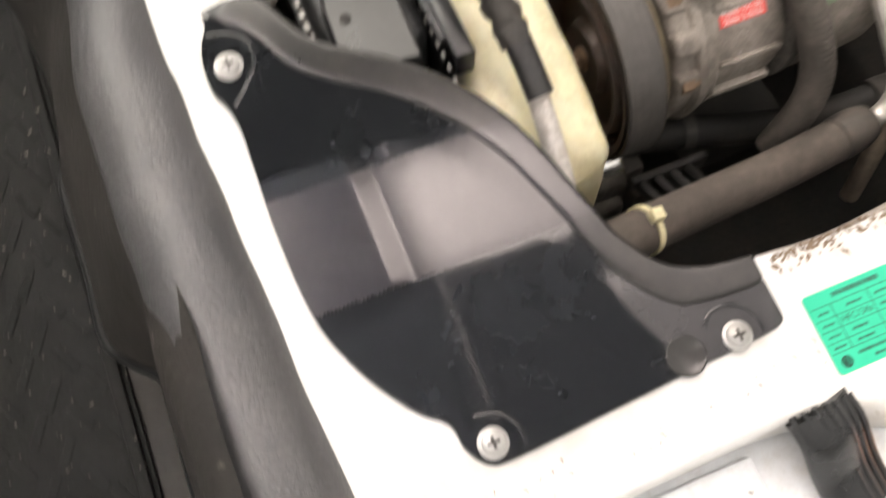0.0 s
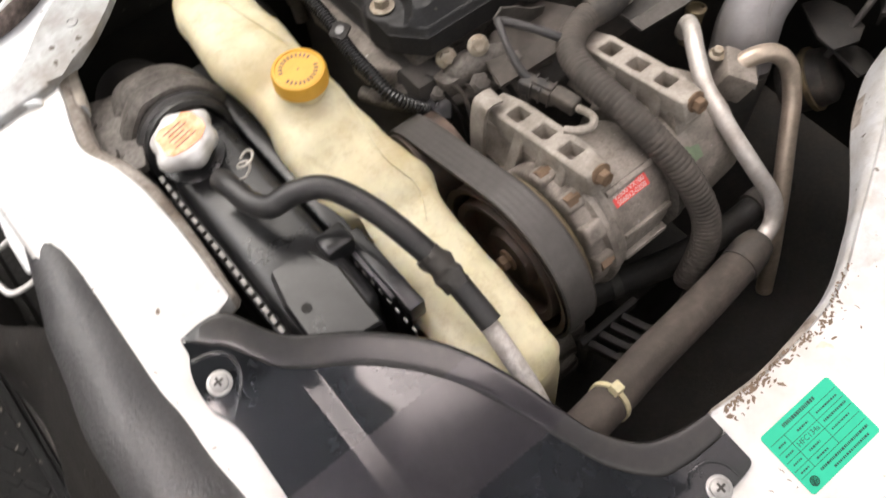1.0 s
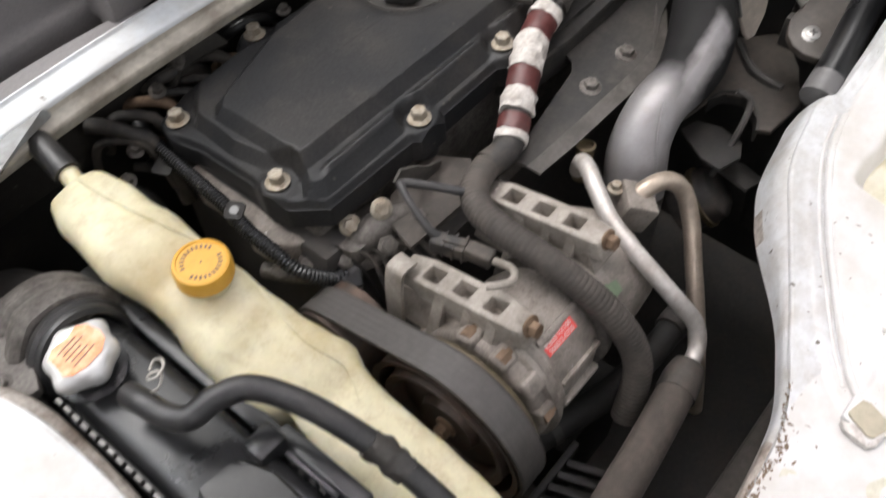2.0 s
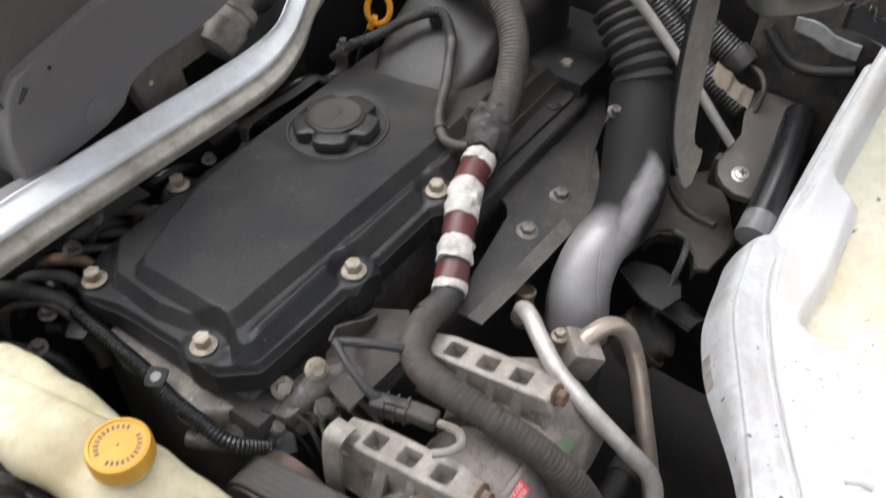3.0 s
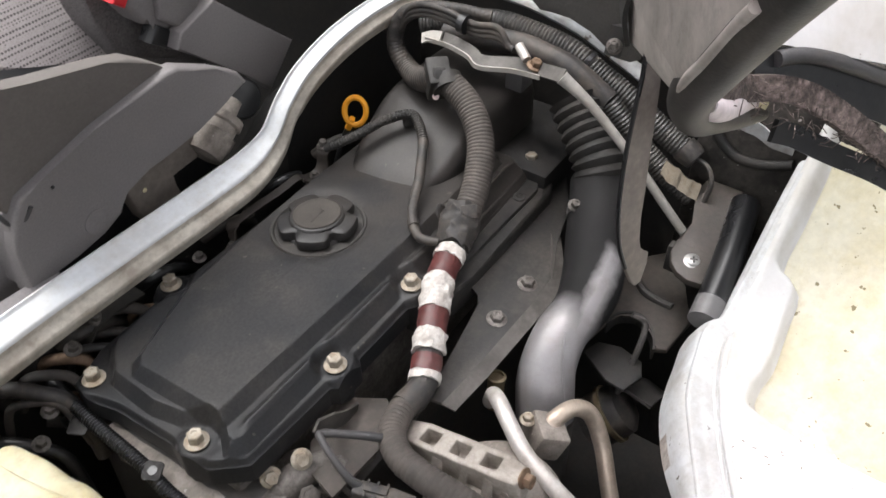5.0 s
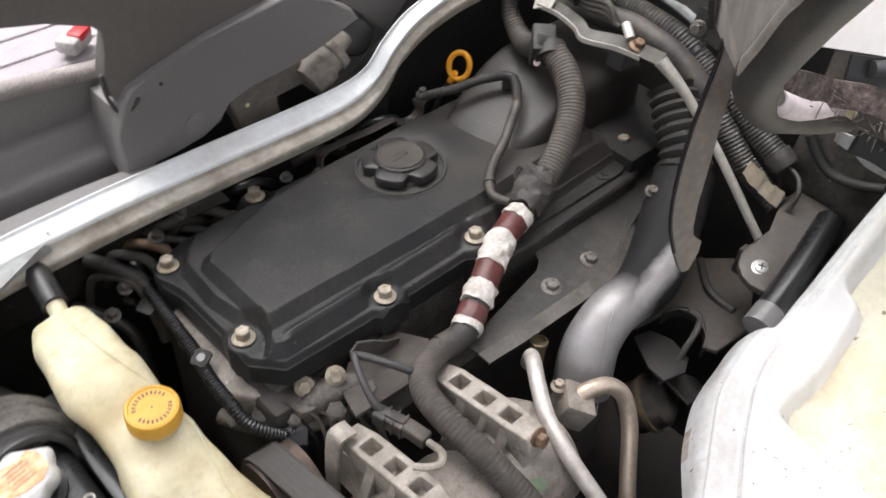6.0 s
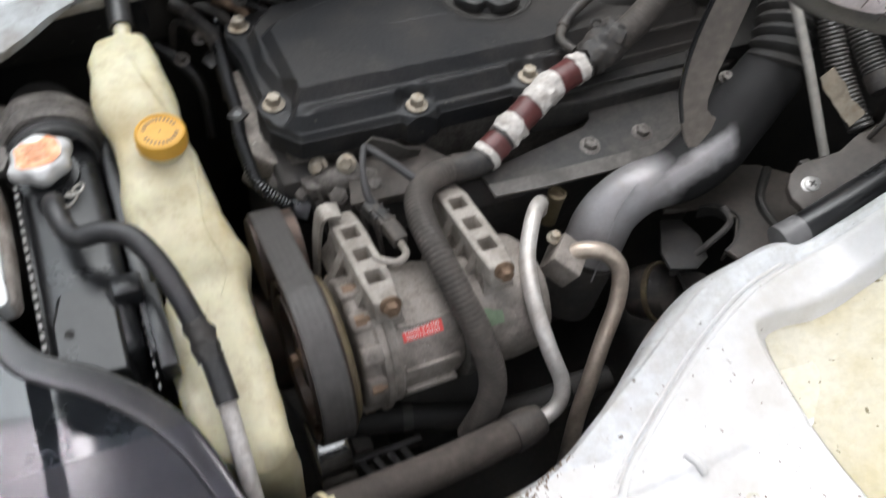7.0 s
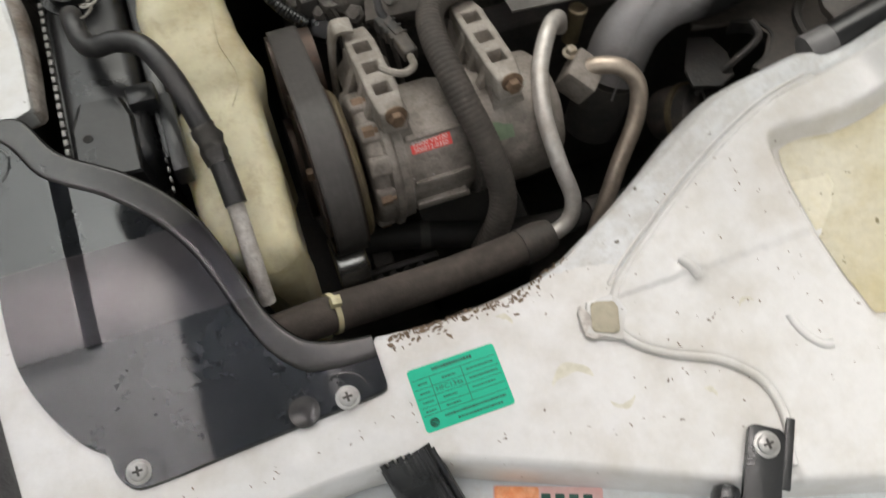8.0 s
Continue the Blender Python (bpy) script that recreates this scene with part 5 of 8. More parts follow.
def compressor():
    root = thing("compressor", "dusty cast aluminium air-conditioning compressor with ribbed belt pulley", "compressor", (0.12, CY, CZ))
    ax = Matrix.Translation((0, CY, CZ)) @ Matrix.Rotation(radians(90), 4, "Y")
    part("housing", lathe([(0.030, 0.036), (0.066, 0.037), (0.0705, 0.040), (0.072, 0.044), (0.072, 0.054), (0.0775, 0.057), (0.0785, 0.060), (0.0775, 0.064), (0.0730, 0.067), (0.0720, 0.075), (0.067, 0.076), (0.0665, 0.130), (0.063, 0.142), (0.058, 0.150), (0.066, 0.156), (0.068, 0.162), (0.0695, 0.212), (0.067, 0.238), (0.054, 0.253), (0.0002, 0.255)], 56, ax, None, lambda a, h: 1.0 + 0.012 * math.cos(a * 7)), CAST, root)
    for a, bolted in ((-45, 1), (19, 1), (47, 0), (75, 1), (105, 1), (165, 1), (225, 1)):
        turn = Matrix.Translation((0, CY, CZ)) @ Matrix.Rotation(radians(90 - a), 4, "X")
        lug = part("flange_lug", crumple(box(0.036, 0.060, -0.0105, 0.0105, 0.052, 0.0768 if bolted else 0.0785, 0.0045, turn, None, 3), 0.0008, 90), CAST, root)
        if bolted:
            part("case_bolt", lathe([(0.0002, 0.0), (0.0068, 0.0), (0.0068, 0.011), (0.0050, 0.0115), (0.0050, 0.016)], 6, turn @ Matrix.Translation((0.0400, 0, 0.0738)) @ Matrix.Rotation(radians(90), 4, "Y")), RUST, lug, "rusty case bolt")
    for x in (0.0710, 0.1930):
        tip = Matrix.Translation((0, 0.262, 0.762)) @ Matrix.Rotation(radians(-13), 4, "X") @ Matrix.Translation((0, -0.262, -0.762))
        arm = ear_bar(x)
        arm.transform(tip)
        ear = part("mount_arm", crumple(arm, 0.0007, 90), CASTLIGHT, root, "dust-pale cast mounting arm with square pockets")
        hex_bolt("mount_bolt", (x + 0.0025, 0.2500, 0.7625), (0, -1, 0.25), ear, RUST, 0.0080, 0.010, "rusty mounting bolt")
        r0 = [(x - 0.0150, 0.258, 0.752), (x + 0.0150, 0.258, 0.752), (x + 0.0150, 0.385, 0.722), (x - 0.0150, 0.385, 0.722)]
        r1 = [(x - 0.0165, 0.246, 0.730), (x + 0.0185, 0.246, 0.730), (x + 0.0185, 0.386, 0.705), (x - 0.0165, 0.386, 0.705)]
        r2 = [(x - 0.027, 0.230, 0.695), (x + 0.032, 0.230, 0.695), (x + 0.032, 0.385, 0.690), (x - 0.027, 0.385, 0.690)]
        part("casting_web", skin(bmesh.new(), [r0, r1, r2]), CAST, root)
        lay = Matrix(((1, 0, 0, 0), (0, 0, -1, 0), (0, 1, 0, 0), (0, 0, 0, 1)))
        for y, thick in ((0.278, 0.0050), (0.306, 0.0040), (0.338, 0.0060)):
            top = 0.773 - (y - 0.262) * 0.231
            rib = slab([(x - 0.036, 0.690), (x - 0.010, 0.690), (x - 0.010, top - 0.008), (x - 0.0162, top - 0.010), (x - 0.0200, top - 0.024), (x - 0.030, top - 0.054)], -y - thick, -y + thick, 0.0022, lay)
            part("casting_rib", rib, CASTLIGHT, root)
            rib = slab([(x + 0.010, 0.690), (x + 0.030, 0.690), (x + 0.028, top - 0.058), (x + 0.0195, top - 0.028), (x + 0.0165, top - 0.010), (x + 0.010, top - 0.008)], -y - thick, -y + thick, 0.0022, lay)
            part("casting_rib", rib, CAST, root)
    part("strap_bracket", ribbon([(0.068, 0.386, 0.752), (0.055, 0.386, 0.755), (0.047, 0.386, 0.747), (0.042, 0.384, 0.705), (0.040, 0.380, 0.650)], 0.020, 0.004, (0, 1, 0)), CASTLIGHT, root, "bent strap bracket")
    part("seal_band", lathe([(0.0705, 0.0735), (0.0722, 0.0740), (0.0722, 0.0768), (0.0705, 0.0772)], 56, ax), CASTLIGHT, root)
    part("rear_band", lathe([(0.066, 0.1490), (0.0705, 0.1500), (0.0705, 0.1580), (0.066, 0.1590)], 56, ax), GRIMEMETAL, root)
    for a in (-20, 20, 62):
        part("case_rib", box(0.080, 0.140, -0.0030, 0.0030, 0.064, 0.0705, 0.001, Matrix.Translation((0, CY, CZ)) @ Matrix.Rotation(radians(90 - a), 4, "X")), CAST, root)
    part("side_rib", box(0.078, 0.135, CY - 0.073, CY - 0.060, CZ - 0.012, CZ - 0.004, 0.003), CAST, root)
    lab = part("label", label_patch(0.083, 0.1265, 47.5, 58.5, 0.0672), REDLABEL, root, "red printed part label")
    a = radians(53)
    mt = Matrix.Translation((0.104, CY - 0.0678 * math.cos(a), CZ + 0.0678 * math.sin(a))) @ Matrix.Rotation(radians(90) - a, 4, "X")
    for row, text in ((0.0031, "92600 VX100"), (-0.0031, "506012-0350")):
        lettering("label_print", text, 0.0069, mt @ Matrix.Translation((0, row, 0)), PALEINK, lab, 0.0003)
    part("green_mark", label_patch(0.172, 0.192, 38, 55, 0.0686), material("faded_green_mark", (0.20, 0.27, 0.17), 0.7), root, "faded green paint mark")
    # pulley
    pr = lathe([(0.020, -0.010), (0.030, -0.012), (0.034, -0.004), (0.060, -0.002), (0.062, -0.016), (0.070, -0.018), (0.072, 0.004), (0.078, 0.004), (0.080, -0.016), (0.0870, -0.018), (0.0855, -0.016), (0.0855, 0.018), (0.0870, 0.0205), (0.06, 0.022), (0.03, 0.040), (0.0002, 0.042)], 64, ax)
    part("pulley", pr, PULLEY, root, "rust-brown grooved pulley")
    part("clutch_ring", lathe([(0.05, 0.021), (0.080, 0.0215), (0.0805, 0.025), (0.076, 0.029), (0.05, 0.030)], 48, ax), DULLBRASS, root, "dull brass-coloured clutch ring")
    hex_bolt("hub_nut", (-0.012, CY, CZ), (-1, 0, 0), root, RUST, 0.008, 0.01)
    return root


def ear_bar(x):
    """A cast arm: two long walls, cross walls between open square pockets, and a bolt boss."""
    b = bmesh.new()
    ys = [0.0, 0.0245, 0.0435, 0.0605, 0.0795, 0.0975, 0.1165, 0.146]
    zs = (0.744, 0.772)
    xs = [-0.0160, -0.0082, 0.0082, 0.0160]
    cache = {}
    def v(i, j, k):
        if (i, j, k) not in cache:
            cache[i, j, k] = b.verts.new((x + xs[i] * (0.80 if j in (0, len(ys) - 1) and i in (0, 3) else 1.0), 0.250 + ys[j] - (0.004 if j == 0 and k == 0 else 0), (zs[k] if k < 2 else 0.752) - (0.004 if k == 1 and j in (0, len(ys) - 1) else 0)))
        return cache[i, j, k]
    for j in range(len(ys) - 1):
        hole = j % 2 == 1
        for i in range(3):
            if hole and i == 1:
                c = [v(1, j, 1), v(2, j, 1), v(2, j + 1, 1), v(1, j + 1, 1)]
                d = [v(1, j, 2), v(2, j, 2), v(2, j + 1, 2), v(1, j + 1, 2)]
                for n in range(4):
                    b.faces.new((c[n], c[(n + 1) % 4], d[(n + 1) % 4], d[n]))
                b.faces.new(d)
            else:
                b.faces.new((v(i, j, 1), v(i + 1, j, 1), v(i + 1, j + 1, 1), v(i, j + 1, 1)))
            b.faces.new((v(i, j, 0), v(i, j + 1, 0), v(i + 1, j + 1, 0), v(i + 1, j, 0)))
        for i in (0, 3):
            b.faces.new((v(i, j, 0), v(i, j + 1, 0), v(i, j + 1, 1), v(i, j, 1)))
    for j in (0, len(ys) - 1):
        for i in range(3):
            b.faces.new((v(i, j, 0), v(i + 1, j, 0), v(i + 1, j, 1), v(i, j, 1)))
    bmesh.ops.recalc_face_normals(b, faces=b.faces[:])
    sharp = [e for e in b.edges if len(e.link_faces) == 2 and e.calc_face_angle(0) > 0.5]
    bmesh.ops.bevel(b, geom=sharp, offset=0.0024, segments=3, affect="EDGES", profile=0.5)
    lathe([(0.0150, 0.0), (0.0150, 0.020), (0.0125, 0.023), (0.0002, 0.023)], 24, aim((x + 0.002, 0.272, 0.7550), (0, -1, 0.0)), b)
    return b


def label_patch(x0, x1, a0, a1, r):
    rings = []
    for k in range(9):
        a = radians(a0 + (a1 - a0) * k / 8)
        rings.append([(x, CY - r * math.cos(a), CZ + r * math.sin(a)) for x in (x0, x1)])
    return skin(bmesh.new(), rings, closed=False)


compressor()


def drive_belt():
    """A ribbed belt over the compressor pulley, the crank pulley and the idler."""
    r = 0.089
    loop = [(CY + r * math.cos(a), CZ + r * math.sin(a)) for a in (radians(d) for d in range(73, 245, 8))]
    c2, r2 = (0.47, 0.40), 0.075
    loop += [(c2[0] + r2 * math.cos(a), c2[1] + r2 * math.sin(a)) for a in (radians(d) for d in range(240, 385, 10))]
    c3, r3 = (0.415, 0.668), 0.048
    loop += [(c3[0] + r3 * math.cos(a), c3[1] + r3 * math.sin(a)) for a in (radians(d) for d in range(-10, 76, 12))]
    n = len(loop)
    rings = []
    for i, (y, z) in enumerate(loop):
        a, b = Vector(loop[i - 1]), Vector(loop[(i + 1) % n])
        t = (b - a).normalized()
        o = Vector((t.y, -t.x)) * 0.0035
        rings.append([(-0.0160 + 0.033 * k / 20, y + o.x * g, z + o.y * g) for k, g in enumerate((0.6, 1, 1, 1, 0.92, 1, 1, 1, 0.94, 1, 1, 1, 0.92, 1, 1, 1, 0.94, 1, 1, 1, 0.6))] + [(0.017, y, z), (-0.016, y, z)])
    rings.append(rings[0])
    belt = thing("drive_belt", "worn grey-black drive belt round the compressor pulley", "belt", (0.005, CY, CZ))
    part("band", skin(bmesh.new(), rings, caps=False), BELT, belt, smooth=60)
    for x in (-0.0156, 0.0166):
        edge = [[(x - 0.0008, r[1][1] * 1.0, r[1][2]), (x + 0.0008, r[1][1], r[1][2]), (x + 0.0008, r[-1][1], r[-1][2]), (x - 0.0008, r[-1][1], r[-1][2])] for r in rings]
        part("frayed_edge", skin(bmesh.new(), edge, caps=False), RUBBER, belt, "frayed belt edge")
    p = thing("crank_pulley", "dark steel crank pulley below the compressor", "pulley", (0.005, c2[0], c2[1]))
    part("rim", lathe([(0.02, -0.02), (0.06, -0.018), (r2 - 0.001, -0.02), (r2 - 0.001, 0.03), (0.02, 0.03)], 48, Matrix.Translation((0, c2[0], c2[1])) @ Matrix.Rotation(radians(90), 4, "Y")), PULLEY, p)
    p = thing("idler_pulley", "dark idler pulley in the belt drive", "pulley", (0.005, c3[0], c3[1]))
    part("rim", lathe([(0.01, -0.02), (r3 - 0.001, -0.02), (r3 - 0.001, 0.03), (0.01, 0.03)], 40, Matrix.Translation((0, c3[0], c3[1])) @ Matrix.Rotation(radians(90), 4, "Y")), PULLEY, p)


drive_belt()
tp = thing("tensioner", "black tensioner pulley with a shiny worn face", "pulley", (0.0, 0.225, 0.49))
part("wheel", lathe([(0.01, -0.018), (0.030, -0.018), (0.032, -0.014), (0.032, 0.022), (0.030, 0.026), (0.01, 0.026)], 40, Matrix.Translation((0.0, 0.225, 0.485)) @ Matrix.Rotation(radians(90), 4, "Y")), CHROME, tp)
part("arm", box(0.03, 0.05, 0.19, 0.30, 0.44, 0.52, 0.006), DARK, tp)


# bright idler under the belt
ip = thing("idler_pulley", "bright worn steel idler pulley below the belt", "pulley", (0.0, 0.235, 0.53))
part("rim", lathe([(0.012, -0.020), (0.032, -0.020), (0.037, -0.018), (0.0345, -0.014), (0.0345, 0.014), (0.037, 0.018), (0.032, 0.020), (0.012, 0.020)], 36, Matrix.Translation((0.0, 0.232, 0.533)) @ Matrix.Rotation(radians(90), 4, "Y")), CHROME, ip)
part("arm", box(0.024, 0.05, 0.21, 0.40, 0.50, 0.54, 0.008), DARK, ip)

# ---- hoses and pipes ----
th = thing("wiring_hose", "thick corrugated brown-black loom with maroon and white tape bands", "wiring loom", (0.30, 0.40, 0.75))
TRUNK = [(0.560, 0.585, 0.905), (0.549, 0.543, 0.888), (0.521, 0.507, 0.862), (0.476, 0.485, 0.830), (0.432, 0.475, 0.806), (0.395, 0.466, 0.795), (0.347, 0.452, 0.788), (0.297, 0.427, 0.774), (0.243, 0.400, 0.756), (0.205, 0.400, 0.754), (0.172, 0.390, 0.757), (0.150, 0.366, 0.762), (0.141, 0.330, 0.766), (0.142, 0.286, 0.762), (0.148, 0.250, 0.746), (0.158, 0.216, 0.718), (0.166, 0.187, 0.676), (0.160, 0.172, 0.64), (0.14, 0.165, 0.59)]
part("upper_conduit", sweep(TRUNK[:5], 0.0178, 18, 10, ribs=0.0009, pitch=0.0048), DUSTHOSE, th)
part("joint_wrap", crumple(sweep([(0.452, 0.486, 0.818), (0.43, 0.478, 0.806), (0.400, 0.468, 0.797)], [0.0195, 0.0250, 0.0195], 28, 14), 0.0045, 95), RUBBER, th, "crumpled black tape joint")
part("wrap_tab", crumple(box(-0.010, 0.010, -0.008, 0.008, -0.003, 0.006, 0.0015, aim((0.437, 0.470, 0.8265), (-0.5, -0.4, 0.7))), 0.001, 90), RUBBER, th, "folded tape end")
for at in ((0.432, 0.503, 0.815), (0.408, 0.450, 0.800)):
    c = Vector(at)
    part("tape_loop", sweep([c + Vector((0.010, 0.002, -0.004)), c + Vector((0.004, 0.006, 0.005)), c + Vector((-0.007, 0.004, 0.006)), c + Vector((-0.010, -0.003, -0.004))], 0.0026, 8, 8, flat=0.5), RUBBER, th)
part("taped_run", sweep(TRUNK[4:10], 0.0155, 16, 8), RUBBER, th)
part("lower_conduit", sweep(TRUNK[9:], 0.0150, 18, 8, ribs=0.0008, pitch=0.0052), DUSTHOSE, th)
P = resample(spline(TRUNK[5:9], 10), 101)
for f0, f1, mt, nm in ((0, 8, TAPEWHITE, "white_band"), (8, 25, TAPERED, "maroon_band"), (25, 50, TAPEWHITE, "white_band"), (50, 66, TAPERED, "maroon_band"), (66, 80, TAPEWHITE, "white_band"), (83, 95, TAPERED, "maroon_band"), (95, 100, TAPEWHITE, "white_band")):
    k = 0.0184 if mt is TAPEWHITE else 0.0172
    part(nm, crumple(sweep([P[f0], P[(f0 + f1) // 2], P[f1]], k, 24, 9), 0.0028 if mt is TAPEWHITE else 0.0012, 110), mt, th)

clamp = thing("loom_clip", "black plastic loom clip with a pink dot", "clip", (0.565, 0.60, 0.90))
part("body", box(-0.015, 0.015, -0.020, 0.020, -0.022, 0.020, 0.003, aim((0.560, 0.598, 0.903), (-0.3, -0.3, 0.9))), SHIELD, clamp)
part("latch", box(-0.008, 0.008, -0.010, 0.010, 0.017, 0.024, 0.002, aim((0.560, 0.598, 0.903), (-0.6, -0.5, 0.7))), SHIELD, clamp)
part("slot", box(-0.004, 0.004, -0.006, 0.006, 0.0235, 0.0245, 0.0004, aim((0.560, 0.598, 0.903), (-0.6, -0.5, 0.7))), NEARBLACK, clamp)
part("band", sweep([(0.552, 0.575, 0.897), (0.562, 0.588, 0.905)], 0.0205, 20), SHIELD, clamp)
part("dot", lathe([(0.0045, 0.0), (0.0045, 0.001), (0.0002, 0.001)], 14, aim((0.541, 0.588, 0.889), (-0.7, -0.5, 0.5))), PALEINK, clamp)
solo("rear_loom", sweep([(0.562, 0.602, 0.900), (0.575, 0.635, 0.880), (0.592, 0.668, 0.878), (0.600, 0.692, 0.896), (0.605, 0.695, 0.922), (0.610, 0.678, 0.950), (0.620, 0.630, 0.965), (0.64, 0.57, 0.962)], [0.0170, 0.0165, 0.0140, 0.0120, 0.0105, 0.0095, 0.0090, 0.0085], 18, 8, ribs=0.0007, pitch=0.006), RUBBER, "dusty taped loom curving to the rear bulkhead", "wiring loom")
UPPER = [(0.66, 0.69, 0.905), (0.672, 0.64, 0.922), (0.672, 0.578, 0.939), (0.672, 0.531, 0.940), (0.672, 0.471, 0.933), (0.672, 0.420, 0.911), (0.672, 0.373, 0.889), (0.672, 0.325, 0.862), (0.671, 0.288, 0.846)]
bu = thing("bulkhead_loom_upper", "black corrugated loom tube along the bulkhead", "wiring loom", (0.672, 0.47, 0.93), group="looms along the bulkhead")
part("conduit", sweep(UPPER, 0.0160, 22, 8, ribs=0.0016, pitch=0.0050), LOOMPL, bu)
part("tape_end", crumple(sweep([(0.672, 0.300, 0.8515), (0.671, 0.288, 0.846), (0.670, 0.280, 0.8425)], [0.0170, 0.0172, 0.0150], 20, 8), 0.001, 90), RUBBER, bu, "taped black end")
part("wire", sweep([(0.670, 0.285, 0.845), (0.664, 0.262, 0.842), (0.652, 0.250, 0.828), (0.645, 0.252, 0.800)], 0.0030, 10), RUBBER, bu, "dusty wire leaving the tube")
part("tie", sweep([(0.672, 0.447, 0.9228), (0.672, 0.442, 0.9208)], 0.0178, 20), BLACK, bu)
LOOM = [(0.64, 0.64, 0.915), (0.650, 0.544, 0.930), (0.650, 0.493, 0.928), (0.650, 0.451, 0.919), (0.650, 0.400, 0.893), (0.650, 0.363, 0.861), (0.650, 0.318, 0.826), (0.652, 0.268, 0.800)]
bl = thing("bulkhead_loom_lower", "dusty loom along the bulkhead, taped above and corrugated below", "wiring loom", (0.65, 0.45, 0.92), group="looms along the bulkhead")
part("taped_run", crumple(sweep(LOOM[:5], 0.0158, 20, 8), 0.0008, 90), RUBBER, bl, "smooth dark taped length")
part("conduit", sweep(LOOM[4:], 0.0150, 20, 8, ribs=0.0014, pitch=0.0050), LOOMPL, bl)
lb = thing("loom_bracket", "pale zinc loom bracket with a long stay rod", "bracket", (0.58, 0.5, 0.95))
part("plate", ribbon([(0.592, 0.632, 0.937), (0.590, 0.60, 0.941), (0.583, 0.565, 0.940), (0.578, 0.545, 0.936), (0.584, 0.50, 0.945), (0.578, 0.46, 0.953), (0.567, 0.428, 0.962)], 0.017, 0.003, (0.8, 0, 0.6)), FOLDMAT, lb)
part("plate_rim", ribbon([(0.584, 0.634, 0.936), (0.582, 0.60, 0.939), (0.575, 0.565, 0.938), (0.570, 0.545, 0.932), (0.575, 0.50, 0.940), (0.569, 0.46, 0.948)], 0.006, 0.002, (0, 0, 1)), PALEZINC, lb, "pale zinc rim")
part("end_lug", ribbon([(0.586, 0.640, 0.934), (0.588, 0.628, 0.940), (0.588, 0.612, 0.944)], 0.014, 0.003, (0.7, 0, 0.7)), PALEZINC, lb)
part("stay", sweep([(0.567, 0.430, 0.960), (0.575, 0.39, 0.93), (0.585, 0.33, 0.87), (0.592, 0.275, 0.81), (0.595, 0.252, 0.785)], [0.0085, 0.0058, 0.0055, 0.0055, 0.0055], 12), PALEZINC, lb, "long pale stay rod")
hex_bolt("bolt", (0.581, 0.473, 0.953), (0, -0.3, 1), lb, RUST, 0.007, 0.009)
part("clip_tail", box(0.585, 0.615, 0.49, 0.515, 0.905, 0.930, 0.003), GREYPL, lb)
for k, (dy, dz) in enumerate(((0.0, 0.0), (0.004, 0.007), (-0.003, -0.006))):
    part("wire", sweep([(0.592, 0.512 + dy, 0.958), (0.596, 0.535, 0.970 + dz), (0.600, 0.572, 0.962 + dz), (0.602, 0.610, 0.966 + dz), (0.602, 0.645, 0.965 + dz), (0.602, 0.672, 0.952 + dz), (0.603, 0.690, 0.920)], 0.0042, 10), RUBBER, lb, "taped black wire")
part("wire_tie", sweep([(0.598, 0.580, 0.966), (0.599, 0.590, 0.966)], 0.0125, 16), BLACK, lb)
part("ferrule", sweep([(0.582, 0.485, 0.957), (0.592, 0.502, 0.966)], 0.006, 10), ALU, lb)

fp = thing("foam_pipe", "grey-brown foam-covered suction pipe with a cream cable tie", "pipe", (0.1, 0.12, 0.68))
part("foam", sweep([(-0.12, 0.099, 0.690), (-0.042, 0.107, 0.680), (0.02, 0.117, 0.657), (0.09, 0.124, 0.644), (0.15, 0.131, 0.637), (0.196, 0.137, 0.635)], [0.0190, 0.0190, 0.0192, 0.0192, 0.0192, 0.0185], 22, 10), FOAM, fp)
TILT = (1, 0.15, -0.30)
tie = part("cable_tie", lathe([(0.0192, -0.0026), (0.0206, -0.0026), (0.0206, 0.0026), (0.0192, 0.0026), (0.0192, -0.0026)], 36, aim((-0.042, 0.107, 0.680), TILT)), TIE, fp, "cream nylon cable tie")
part("tie_head", box(-0.005, 0.005, -0.005, 0.005, -0.004, 0.005, 0.001, aim((-0.0365, 0.108, 0.7018), (0.3, 0.0, 1))), TIE, tie)
part("sleeve", sweep([(0.168, 0.133, 0.636), (0.190, 0.1365, 0.635), (0.206, 0.139, 0.635)], [0.0205, 0.0202, 0.016], 20), RUBBER, fp, "black rubber end sleeve")
ap = thing("suction_pipe", "bare aluminium air-conditioning pipe running into the foam", "pipe", (0.25, 0.25, 0.70))
part("tube", sweep([(0.194, 0.137, 0.635), (0.211, 0.139, 0.635), (0.228, 0.144, 0.645), (0.235, 0.157, 0.665), (0.2275, 0.185, 0.696), (0.225, 0.226, 0.725), (0.236, 0.268, 0.738), (0.253, 0.298, 0.747), (0.270, 0.320, 0.748), (0.288, 0.338, 0.732), (0.296, 0.346, 0.706)], 0.0090, 18, 10), ALU, ap)
part("fitting", lathe([(0.0100, -0.03), (0.0100, 0.010), (0.0110, 0.012), (0.0110, 0.017), (0.0085, 0.018), (0.0085, 0.014), (0.0002, 0.014)], 20, aim((0.318, 0.352, 0.704), (0.10, 0.05, 1))), DULLBRASS, ap, "yellow zinc charging fitting")
ap2 = thing("discharge_pipe", "bare aluminium pipe bent in a hook beside the compressor", "pipe", (0.32, 0.22, 0.66))
